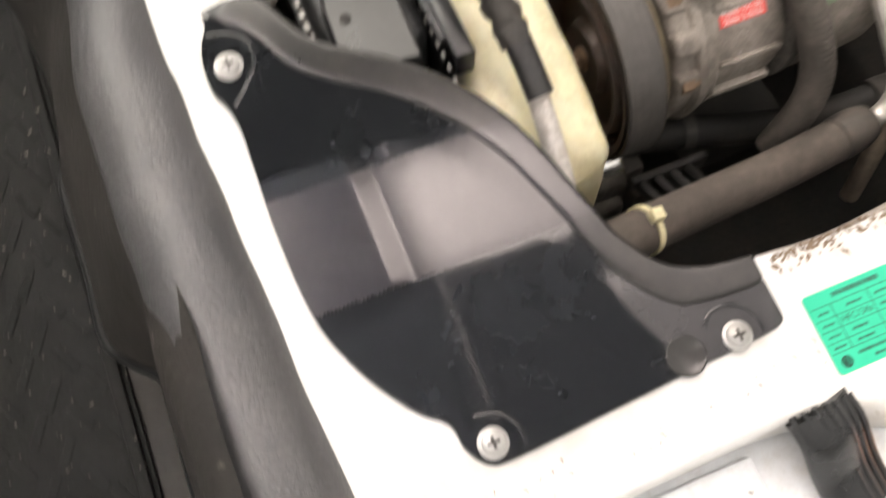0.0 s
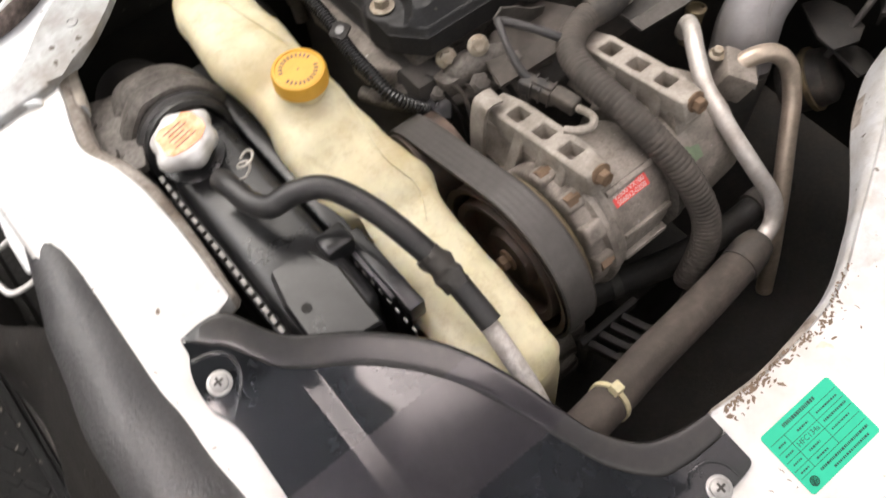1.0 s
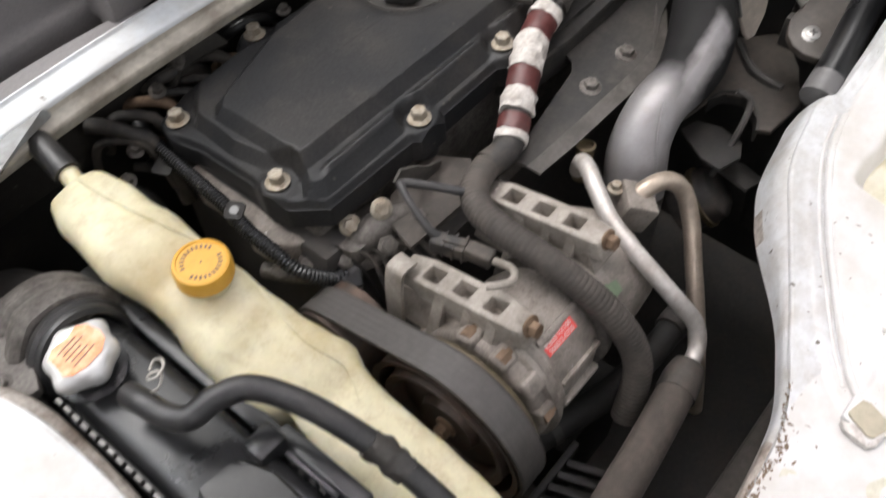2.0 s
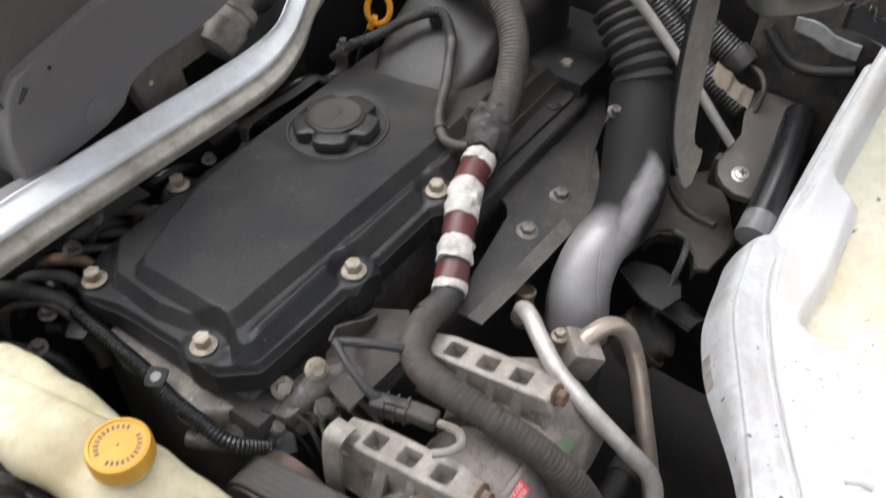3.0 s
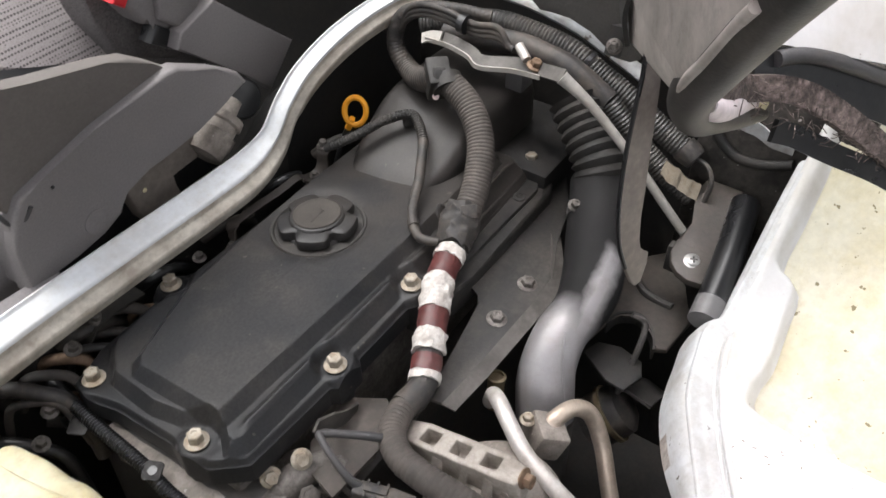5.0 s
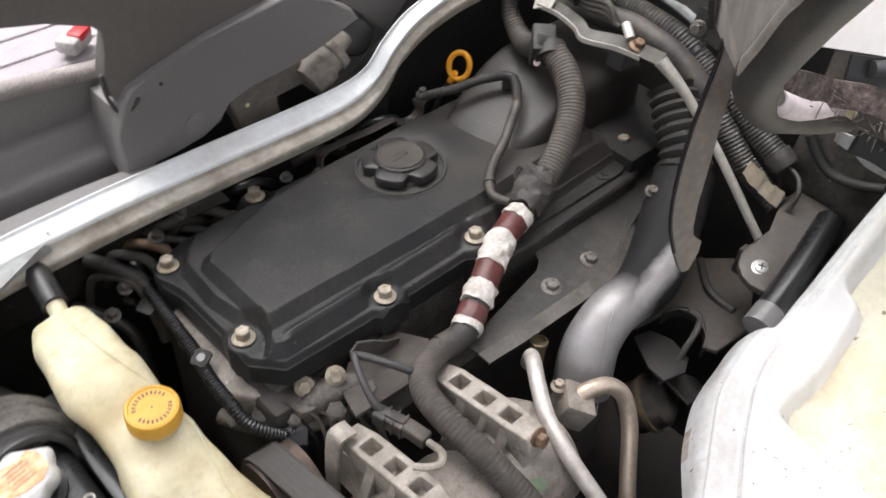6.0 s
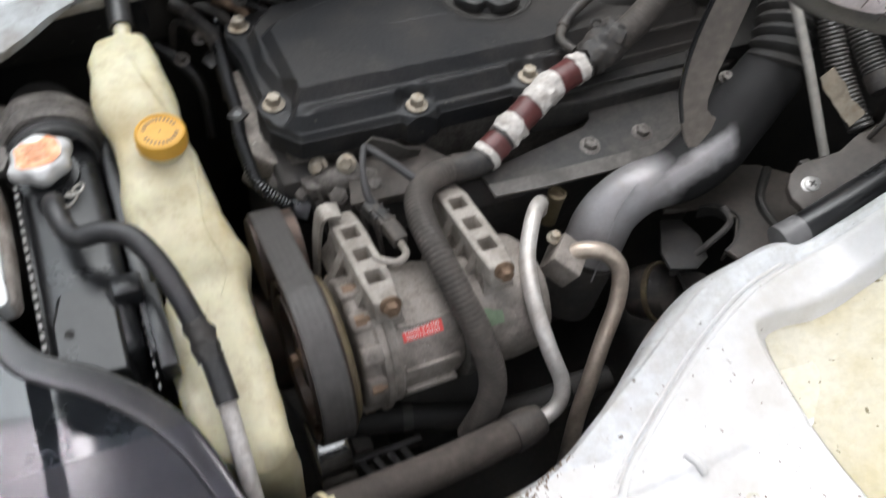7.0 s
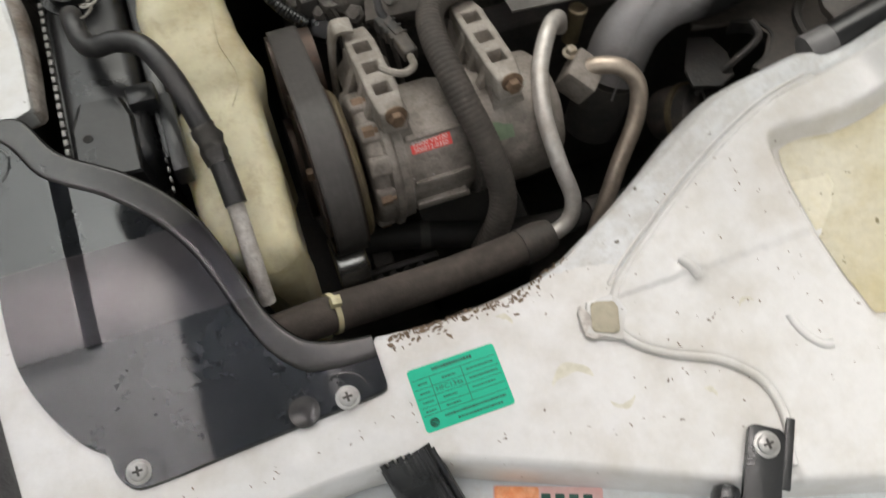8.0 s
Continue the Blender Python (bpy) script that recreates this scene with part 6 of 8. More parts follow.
part("tube", sweep([(0.290, 0.272, 0.715), (0.305, 0.268, 0.725), (0.330, 0.258, 0.722), (0.345, 0.243, 0.702), (0.338, 0.222, 0.672), (0.315, 0.198, 0.640), (0.292, 0.172, 0.602), (0.277, 0.155, 0.570), (0.268, 0.140, 0.530), (0.262, 0.125, 0.470)], 0.0098, 18, 10), WARMALU, ap2)
part("flange_block", box(-0.020, 0.020, -0.018, 0.018, -0.016, 0.020, 0.003, aim((0.287, 0.272, 0.708), (0.3, -0.3, 1))), CAST, ap2, "cast flange block")
hex_bolt("flange_bolt", (0.283, 0.292, 0.727), (0, 0, 1), ap2, STEEL, 0.006, 0.008)

# intake elbow, rubber boot and bellows
ie = thing("intake_elbow", "silver intake elbow leading into a black rubber duct", "intake duct", (0.38, 0.30, 0.70))
ELBOW = [(0.330, 0.290, 0.58), (0.337, 0.294, 0.625), (0.345, 0.298, 0.660), (0.359, 0.309, 0.695), (0.375, 0.315, 0.717), (0.404, 0.318, 0.735), (0.441, 0.315, 0.743), (0.469, 0.316, 0.754), (0.500, 0.326, 0.768), (0.53, 0.340, 0.786), (0.56, 0.354, 0.803), (0.595, 0.372, 0.812)]
part("sleeve", crumple(sweep(ELBOW[5:], [0.0270, 0.0325, 0.0365, 0.038, 0.0385, 0.038, 0.0375], 34, 10), 0.0008, 60), BAREPIPE, ie, "black painted pipe worn back to bare silver")
part("elbow", sweep(ELBOW[2:7], [0.0345, 0.0345, 0.0325, 0.0310, 0.0300], 34, 10), BAREPIPE, ie, "silver elbow")
part("neck", sweep(ELBOW[:3], [0.033, 0.034, 0.0345], 30, 8), DARK, ie, "dark cast neck under the elbow")
part("weld_seam", sweep([(0.330, 0.262, 0.66), (0.345, 0.276, 0.70), (0.362, 0.293, 0.742), (0.385, 0.305, 0.765)], 0.0012, 6), SILVER, ie)
part("bellows", sweep([(0.585, 0.364, 0.812), (0.601, 0.383, 0.840), (0.625, 0.420, 0.870), (0.637, 0.440, 0.887)], 0.034, 30, 8, ribs=0.0055, pitch=0.0135), NEARBLACK, ie, "ribbed black rubber bellows")
part("clamp", sweep([(0.548, 0.351, 0.7945), (0.556, 0.355, 0.798)], 0.0375, 26), DARK, ie)
hex_bolt("clamp_bolt", (0.53, 0.375, 0.818), (-0.3, -0.3, 1), ie, GRIMEMETAL, 0.006, 0.008)
va = thing("vacuum_actuator", "dusty black vacuum actuator can with a plated rim", "actuator", (0.39, 0.235, 0.63))
m = aim((0.424, 0.246, 0.614), (0.45, -0.60, 0.62))
part("can", lathe([(0.012, -0.035), (0.030, -0.030), (0.034, -0.015), (0.034, 0.0), (0.0365, 0.001), (0.0365, 0.006), (0.034, 0.007), (0.032, 0.022), (0.022, 0.030), (0.0002, 0.031)], 32, m), RUBBER, va)
part("rim", lathe([(0.034, 0.0), (0.0375, 0.0005), (0.0375, 0.0065), (0.034, 0.007)], 32, m), DULLBRASS, va, "dull plated rim")
part("rod", sweep([(0.43, 0.245, 0.645), (0.46, 0.240, 0.70), (0.485, 0.245, 0.725), (0.482, 0.262, 0.735)], 0.004, 8), DARK, va)
sb = thing("support_bracket", "stamped black steel bracket under the hinge", "bracket", (0.49, 0.26, 0.70))
part("plate", slab([(0.595, 0.327), (0.654, 0.277), (0.60, 0.235), (0.546, 0.205), (0.485, 0.212), (0.478, 0.226), (0.502, 0.238), (0.520, 0.262), (0.508, 0.285), (0.485, 0.292), (0.46, 0.296), (0.44, 0.30), (0.46, 0.345), (0.52, 0.35)], 0.694, 0.700, 0.003, None, None, 3), RUSTDUST, sb)
part("turned_edge", ribbon([(0.478, 0.226, 0.690), (0.502, 0.238, 0.692), (0.520, 0.262, 0.692), (0.508, 0.285, 0.692), (0.485, 0.292, 0.690)], 0.020, 0.003, (0, 0, 1)), SHIELD, sb)
part("rib", sweep([(0.60, 0.315, 0.700), (0.56, 0.275, 0.702), (0.555, 0.235, 0.700)], 0.006, 8), SHIELD, sb)
part("leaf", slab([(0.437, 0.298), (0.412, 0.256), (0.410, 0.232), (0.44, 0.222), (0.462, 0.232), (0.47, 0.262), (0.462, 0.290)], 0.684, 0.688, 0.002), NEARBLACK, sb)
part("arm", ribbon([(0.43, 0.22, 0.66), (0.47, 0.215, 0.64), (0.50, 0.20, 0.60), (0.50, 0.19, 0.52)], 0.04, 0.004, (0.3, 1, 0)), SHIELD, sb)


# ---- heat shield beside the valve cover ----
hs = thing("heat_shield", "dusty black folded steel heat shield with bolts", "heat shield", (0.42, 0.40, 0.73))
part("plate", slab([(0.237, 0.389), (0.240, 0.372), (0.262, 0.370), (0.430, 0.366), (0.476, 0.366), (0.534, 0.393), (0.612, 0.415), (0.67, 0.450), (0.67, 0.470), (0.41, 0.455), (0.40, 0.428), (0.385, 0.418), (0.26, 0.396)], 0.738, 0.742, 0.0015), SHIELD, hs)
part("fold", skin(bmesh.new(), [[(0.238, 0.374, 0.7425), (0.239, 0.374, 0.739), (0.242, 0.359, 0.735), (0.241, 0.358, 0.739)], [(0.30, 0.3705, 0.7425), (0.30, 0.3705, 0.739), (0.30, 0.355, 0.734), (0.30, 0.354, 0.738)], [(0.43, 0.367, 0.7425), (0.43, 0.367, 0.739), (0.436, 0.351, 0.733), (0.436, 0.350, 0.737)], [(0.474, 0.369, 0.7425), (0.474, 0.369, 0.739), (0.485, 0.355, 0.734), (0.486, 0.354, 0.738)], [(0.547, 0.409, 0.7425), (0.547, 0.409, 0.739), (0.556, 0.399, 0.731), (0.556, 0.398, 0.735)]]), FOLDMAT, hs, "turned-down dust-grey edge", smooth=20)
hex_bolt("bolt", (0.448, 0.388, 0.7425), (0, -0.1, 1), hs, GRIMEMETAL, 0.0085, 0.009)
hex_bolt("bolt", (0.377, 0.389, 0.7425), (0, -0.1, 1), hs, GRIMEMETAL, 0.0085, 0.009)
cr = thing("coil_rail", "dusty black channel rail beside the valve cover", "rail", (0.48, 0.44, 0.75))
part("channel", slab([(0.320, 0.478), (0.322, 0.449), (0.405, 0.441), (0.604, 0.440), (0.622, 0.449), (0.614, 0.498), (0.592, 0.504), (0.40, 0.484)], 0.722, 0.762, 0.006), SHIELD, cr)
part("top_strip", slab([(0.36, 0.474), (0.372, 0.458), (0.590, 0.455), (0.606, 0.463), (0.600, 0.492), (0.580, 0.496)], 0.761, 0.768, 0.003), SHIELD, cr)
hex_bolt("bolt", (0.56, 0.466, 0.769), (0, 0, 1), cr, SHIELD, 0.006, 0.004)
hex_bolt("bolt", (0.628, 0.494, 0.762), (0, 0, 1), cr, GRIMEMETAL, 0.008, 0.012)


# ---- engine front clutter ----
fl = thing("front_loom", "black corrugated loom clipped along the engine front", "wiring loom", (0.0, 0.55, 0.70))
part("conduit", sweep([(0.03, 0.755, 0.725), (0.022, 0.718, 0.735), (0.017, 0.677, 0.735), (0.013, 0.632, 0.735), (0.010, 0.585, 0.733), (0.003, 0.545, 0.733), (0.001, 0.507, 0.733), (0.005, 0.471, 0.722), (0.03, 0.452, 0.70)], 0.0080, 12, 8, ribs=0.0014, pitch=0.004), BLACK, fl)
part("bracket", slab(round_rect(-0.009, 0.010, -0.010, 0.010, 0.003), 0, 0.003, 0.001, aim((0.008, 0.566, 0.740), (-0.2, -0.1, 1))), NEARBLACK, fl)
part("bracket", slab(round_rect(-0.011, 0.010, -0.014, 0.012, 0.003), 0, 0.003, 0.001, aim((0.010, 0.680, 0.728), (-0.1, -0.05, 1))), SHIELD, fl)
part("bracket_hole", lathe([(0.005, 0.0), (0.005, 0.0006), (0.0002, 0.0006)], 16, aim((0.0075, 0.565, 0.7432), (-0.2, -0.1, 1))), BLACK, fl)
part("plug", box(-0.013, 0.013, -0.013, 0.013, -0.010, 0.014, 0.003, aim((0.046, 0.452, 0.685), (-0.3, -0.4, 1))), BLACK, fl)
wp = thing("water_outlet", "greasy aluminium water outlet with flanged bolts", "water outlet", (0.09, 0.45, 0.72))
part("housing", sweep([(0.055, 0.47, 0.66), (0.065, 0.463, 0.70), (0.09, 0.452, 0.722), (0.13, 0.435, 0.722)], [0.018, 0.017, 0.017, 0.014], 18), GRIMEMETAL, wp)
part("flange", slab(round_rect(0.05, 0.120, 0.445, 0.480, 0.012), 0.712, 0.724, 0.003), GRIMEMETAL, wp)
for at in ((0.0994, 0.4500, 0.7465), (0.0723, 0.4690, 0.7320), (0.0560, 0.4800, 0.7130)):
    hex_bolt("bolt", at, (-0.35, -0.6, 0.7), wp, STEEL, 0.0075, 0.010)
sc = thing("clutch_plug", "dusty sensor plug with two taped grey leads", "connector", (0.10, 0.36, 0.755))
PL = Matrix.Translation((0.106, 0.366, 0.750)) @ Matrix.Rotation(radians(18), 4, "Z")
part("plug", crumple(box(-0.009, 0.009, -0.020, 0.020, -0.009, 0.008, 0.003, PL, None, 3), 0.001, 90), RUBBER, sc)
for k in range(3):
    part("plug_rib", box(-0.0100, 0.0100, -0.0012, 0.0012, -0.0095, 0.0092, 0.0005, PL @ Matrix.Translation((0, -0.014 + 0.010 * k, 0))), RUBBER, sc)
part("lock_tab", box(-0.0040, 0.0040, -0.016, 0.008, 0.007, 0.0110, 0.0015, PL), RUBBER, sc)
part("socket", crumple(box(-0.008, 0.008, -0.014, 0.014, -0.008, 0.008, 0.003, Matrix.Translation((0.112, 0.336, 0.755)) @ Matrix.Rotation(radians(10), 4, "Z"), None, 3), 0.001, 90), RUBBER, sc)
part("lead", sweep([(0.104, 0.380, 0.754), (0.101, 0.390, 0.763), (0.104, 0.412, 0.776), (0.1125, 0.433, 0.782), (0.117, 0.4375, 0.780)], [0.0052, 0.0044, 0.0036, 0.0040, 0.0040], 10), GREYPL, sc, "grey taped lead")
part("lead", sweep([(0.112, 0.4355, 0.781), (0.120, 0.434, 0.779), (0.133, 0.417, 0.776), (0.150, 0.395, 0.769), (0.162, 0.383, 0.760)], [0.0046, 0.0046, 0.0042, 0.0046, 0.0046], 10), GREYPL, sc, "grey taped lead")
part("earth_lead", sweep([(0.112, 0.318, 0.760), (0.108, 0.296, 0.772), (0.095, 0.286, 0.778), (0.083, 0.290, 0.780), (0.075, 0.300, 0.778)], 0.004, 8), CASTLIGHT, sc)
for k, (dx, dz) in enumerate(((0.0, 0.0), (0.022, -0.03), (-0.03, -0.06), (0.03, -0.09))):
    solo("coolant_pipe", sweep([(-0.02 + dx, 0.76, 0.76 + dz), (0.0 + dx, 0.73, 0.755 + dz), (0.02 + dx, 0.70, 0.73 + dz), (0.02 + dx, 0.68, 0.66 + dz)], 0.009 - 0.001 * k, 12), (RUBBER, RUST, HOSE, DARK)[k], "grimy pipe beside the front of the engine", "pipe", group="pipes at the engine front")
for k in range(5):
    x = 0.06 + 0.11 * k
    solo("injector_hose", sweep([(x, 0.77, 0.745), (x + 0.02, 0.752, 0.762), (x + 0.05, 0.748, 0.755), (x + 0.08, 0.762, 0.72)], 0.007, 10), (RUBBER, BLACK)[k % 2], "grimy rubber hose between engine and rail", "hose", group="hoses behind the engine")
cl = thing("fuel_rail_parts", "grimy fuel pipes, clips and bolts beside the engine front", "fuel pipe", (0.0, 0.74, 0.74))
random.seed(11)
for k in range(7):
    x, y, z = -0.03 + 0.028 * k, 0.735 + 0.012 * (k % 3), 0.735 + 0.008 * (k % 2)
    part("pipe", sweep([(x, y + 0.03, z - 0.05), (x + 0.006, y + 0.015, z), (x + 0.022, y - 0.005, z + 0.012), (x + 0.04, y - 0.030, z + 0.004), (x + 0.045, y - 0.05, z - 0.05)], 0.005 + 0.001 * (k % 3), 10), (RUBBER, DARK, RUST, HOSE)[k % 4], cl)
for x, y, z in ((0.10, 0.748, 0.770), (0.0, 0.715, 0.735), (-0.028, 0.70, 0.72), (0.06, 0.742, 0.76)):
    hex_bolt("bolt", (x, y, z), (0, -0.3, 1), cl, GRIMEMETAL, 0.0065, 0.010)
part("clip", box(-0.014, 0.014, -0.010, 0.010, -0.006, 0.006, 0.002, Matrix.Translation((0.018, 0.704, 0.712)) @ Matrix.Rotation(radians(-20), 4, "X")), BLACK, cl)
part("bracket", ribbon([(0.075, 0.752, 0.74), (0.095, 0.748, 0.768), (0.13, 0.745, 0.772), (0.16, 0.748, 0.765)], 0.020, 0.003, (0, 1, 0.2)), SHIELD, cl)
ft = thing("front_fittings", "grimy pipe unions and studs below the valve cover front", "fitting", (0.03, 0.46, 0.70))
for x, y, z, r in ((0.030, 0.495, 0.690, 0.009), (0.052, 0.462, 0.700, 0.008), (0.085, 0.432, 0.715, 0.009), (0.125, 0.425, 0.728, 0.007), (0.012, 0.52, 0.675, 0.008)):
    part("union", lathe([(r, -0.02), (r, 0.002), (r * 1.25, 0.003), (r * 1.25, 0.010), (r * 0.8, 0.011), (r * 0.8, 0.016), (0.0002, 0.016)], 6, aim((x, y, z), (-0.3, -0.5, 0.8))), GRIMEMETAL, ft)
part("rail", sweep([(0.005, 0.54, 0.665), (0.03, 0.49, 0.672), (0.07, 0.445, 0.695), (0.12, 0.42, 0.715), (0.16, 0.41, 0.72)], 0.009, 12), GRIMEMETAL, ft)
part("plate", slab([(0.088, 0.402), (0.19, 0.396), (0.216, 0.43), (0.192, 0.468), (0.126, 0.462), (0.098, 0.440)], 0.731, 0.735, 0.001), DUSTHOSE, ft, "dusty flat plate")
part("stay_tab", upright([(0.118, 0.772), (0.150, 0.742), (0.182, 0.722), (0.188, 0.745), (0.168, 0.752), (0.150, 0.768), (0.128, 0.782)], 0.449, 0.446, 0.001), FOLDMAT, ft, "dusty pressed tab")
random.seed(23)
for k in range(6):
    x, y = 0.040 + 0.012 * k, 0.462 - 0.008 * k + random.uniform(-0.006, 0.006)
    part("wire", sweep([(x, y + 0.02, 0.690), (x + 0.006, y + 0.004, 0.712 + random.uniform(0, 0.012)), (x + 0.014, y - 0.014, 0.708), (x + 0.012 + random.uniform(-0.01, 0.01), y - 0.036, 0.675), (x + 0.02, y - 0.05, 0.62)], 0.0020 + 0.0006 * (k % 3), 7), (NEARBLACK, RUBBER, GRIMEMETAL)[k % 3], ft, "thin grimy wire")
for x, y, z, r in ((0.062, 0.452, 0.716, 0.006), (0.082, 0.456, 0.728, 0.005), (0.048, 0.476, 0.708, 0.006), (0.090, 0.424, 0.706, 0.007)):
    part("nut", lathe([(r, -0.012), (r, 0.004), (r * 0.7, 0.006), (0.0002, 0.006)], 6, aim((x, y, z), (-0.5, -0.6, 0.5))), GRIMEMETAL, ft)
# lower parts under the compressor, mostly near-black so the colour holds the shade
lh = thing("heater_hose", "dusty black hose in the depth of the bay", "hose", (0.12, 0.20, 0.56))
part("hose", sweep([(0.02, 0.24, 0.56), (0.09, 0.22, 0.565), (0.16, 0.20, 0.56), (0.24, 0.19, 0.55), (0.34, 0.19, 0.55)], 0.016, 14), NEARBLACK, lh)
part("hose_clamp", sweep([(0.085, 0.2215, 0.5648), (0.096, 0.2185, 0.5650)], 0.0172, 20), DARK, lh, "dull steel hose clamp")
part("end_collar", crumple(sweep([(0.285, 0.190, 0.550), (0.315, 0.190, 0.550)], 0.0185, 18), 0.001, 80), DARK, lh)
lm = thing("lower_bracket", "slotted black plastic bracket below the compressor", "bracket", (0.03, 0.16, 0.57))
for k in range(4):
    part("slat", box(-0.004, 0.004, -0.022, 0.022, -0.006, 0.006, 0.001, Matrix.Translation((0.03 + k * 0.016, 0.165, 0.565)) @ Matrix.Rotation(radians(20), 4, "Z")), NEARBLACK, lm)
part("frame", box(0.015, 0.095, 0.186, 0.194, 0.556, 0.572, 0.002), NEARBLACK, lm)
solo("front_subframe", box(-0.28, 0.60, 0.02, 0.06, 0.38, 0.46, 0.008), ROADDIRT, "dark chassis member low in the bay", "chassis member")
solo("lower_engine_mount", box(0.10, 0.24, 0.20, 0.40, 0.34, 0.50, 0.02), NEARBLACK, "dark engine mount below the compressor", "engine mount")


# ---- rear right: hinge, strap, lid with seal ----
hg = thing("lid_hinge", "black painted lid hinge with a cross-head screw", "hinge", (0.55, 0.22, 0.78))
part("leaf", slab([(0.530, 0.205), (0.540, 0.196), (0.60, 0.198), (0.66, 0.206), (0.688, 0.214), (0.688, 0.262), (0.660, 0.268), (0.640, 0.256), (0.61, 0.246), (0.58, 0.256), (0.560, 0.256), (0.544, 0.249), (0.533, 0.237), (0.528, 0.222)], 0.774, 0.784, 0.004, Matrix.Translation((0.55, 0.22, 0.78)) @ Matrix.Rotation(radians(-12), 4, "Y") @ Matrix.Translation((-0.55, -0.22, -0.78))), RUSTDUST, hg)
upr = upright([(-0.262, 0.856), (-0.236, 0.838), (-0.186, 0.820), (-0.196, 0.789), (-0.192, 0.700), (-0.236, 0.740), (-0.256, 0.79)], -0.643, -0.637, 0.002)
upr.transform(Matrix.Rotation(radians(90), 4, "Z"))
part("upright_leaf", crumple(upr, 0.002, 40), FOLDMAT, hg, "dusty folded sheet behind the hinge")
part("barrel", sweep([(0.508, 0.1838, 0.7685), (0.58, 0.192, 0.788), (0.668, 0.206, 0.806)], 0.0180, 24), BLACKGLOSS, hg, "glossy black tape-wrapped tube")
part("tape_end", sweep([(0.490, 0.1830, 0.7640), (0.517, 0.1848, 0.7710)], 0.0187, 24), GREYTAPE, hg)
part("side_leaf", box(0.565, 0.58, 0.235, 0.262, 0.745, 0.785, 0.003), SHIELD, hg)
cross_screw("screw", (0.556, 0.226, 0.784), (-0.2, -0.1, 1), hg, 0.009)
tg = thing("foil_tag", "creased foil tag on the loom", "tag", (0.60, 0.27, 0.85))
part("tag", crumple(ribbon([(0.572, 0.291, 0.886), (0.582, 0.279, 0.872), (0.594, 0.266, 0.857), (0.606, 0.252, 0.843)], 0.019, 0.0015, (0.4, 0.3, 0.8), 10), 0.0024, 80), TAGMAT, tg)
part("collar", sweep([(0.592, 0.289, 0.870), (0.585, 0.283, 0.874)], 0.006, 12), BRASS, tg)
st = thing("check_strap", "black steel check strap hanging from the lid", "strap", (0.37, 0.26, 1.0))
def blade(pts, y0, y1, mat, name):
    b = upright(pts, y0, y1, 0.0008, 2)
    for v in b.verts:
        v.co.y += (v.co.z - 0.915) * 0.17 - (v.co.x - 0.345) * 0.36
    return part(name, b, mat, st)
BLADE = [(0.350, 0.915), (0.358, 0.908), (0.369, 0.909), (0.382, 0.928), (0.384, 0.940), (0.374, 0.944), (0.366, 0.950), (0.363, 0.960), (0.366, 0.985), (0.372, 1.010), (0.381, 1.055), (0.391, 1.10), (0.397, 1.135), (0.402, 1.20), (0.380, 1.20), (0.368, 1.135), (0.354, 1.10), (0.336, 1.055), (0.326, 1.015), (0.324, 0.985), (0.327, 0.962), (0.336, 0.938)]
BLADE = [(0.345 + (x - 0.345) * 0.62 + (z - 0.92) * 0.02, z) for x, z in BLADE]
blade([tuple(p) for p in BLADE], 0.238, 0.235, STRAP, "blade")
part("edge", sweep([(0.345 + (x - 0.345) * 0.62 + (z - 0.92) * 0.02, 0.2355 + (z - 0.915) * 0.17 - (x - 0.345) * 0.62 * 0.36, z) for x, z in ((0.338, 0.936), (0.327, 0.962), (0.324, 0.985), (0.326, 1.015), (0.336, 1.055), (0.354, 1.10), (0.368, 1.135), (0.380, 1.20))], 0.0022, 8), BLACKGLOSS, st, "black painted edge")
part("bracket", upright([(0.392, 1.112), (0.400, 1.136), (0.440, 1.120), (0.452, 1.104), (0.450, 1.082), (0.420, 1.095)], 0.315, 0.300, 0.003), SHIELD, st)
hex_bolt("bolt", (0.388, 0.305, 1.124), (-1, -0.2, 0.3), st, GRIMEMETAL, 0.0048, 0.010)
part("yoke", ribbon([(0.40, 0.30, 1.20), (0.394, 0.305, 1.16), (0.398, 0.30, 1.13)], 0.03, 0.004, (0.7, 0.4, 0)), SHIELD, st)

ld = thing("seat_box_lid", "raised seat-box lid with a rubber seal and felt lining", "lid", (0.52, 0.18, 1.08))
SEAL = [(0.205, 0.130, 1.318), (0.234, 0.154, 1.273), (0.245, 0.165, 1.252), (0.265, 0.180, 1.221), (0.289, 0.197, 1.185), (0.315, 0.211, 1.151), (0.351, 0.221, 1.115), (0.403, 0.226, 1.072), (0.438, 0.219, 1.055), (0.472, 0.206, 1.045), (0.518, 0.194, 1.027)]
part("seal", sweep(SEAL, [0.0185, 0.0185, 0.0185, 0.0185, 0.0185, 0.0178, 0.0165, 0.0145, 0.0125, 0.0115, 0.006], 22, 10), SEALMAT, ld, "thick dusty rubber weather seal")
part("seal_rim", sweep([(0.214, 0.163, 1.275), (0.228, 0.173, 1.256), (0.257, 0.194, 1.210), (0.277, 0.208, 1.181), (0.312, 0.219, 1.143), (0.370, 0.231, 1.088), (0.42, 0.230, 1.052)], 0.0042, 10), LIDGREY, ld, "pale dusty outer rim")
part("seal_ridge", sweep([(0.212, 0.123, 1.322), (0.243, 0.148, 1.272), (0.272, 0.170, 1.227), (0.298, 0.188, 1.190), (0.325, 0.203, 1.153), (0.352, 0.209, 1.124), (0.395, 0.213, 1.088)], 0.0070, 12), SEALMAT, ld)
pb = bmesh.new()
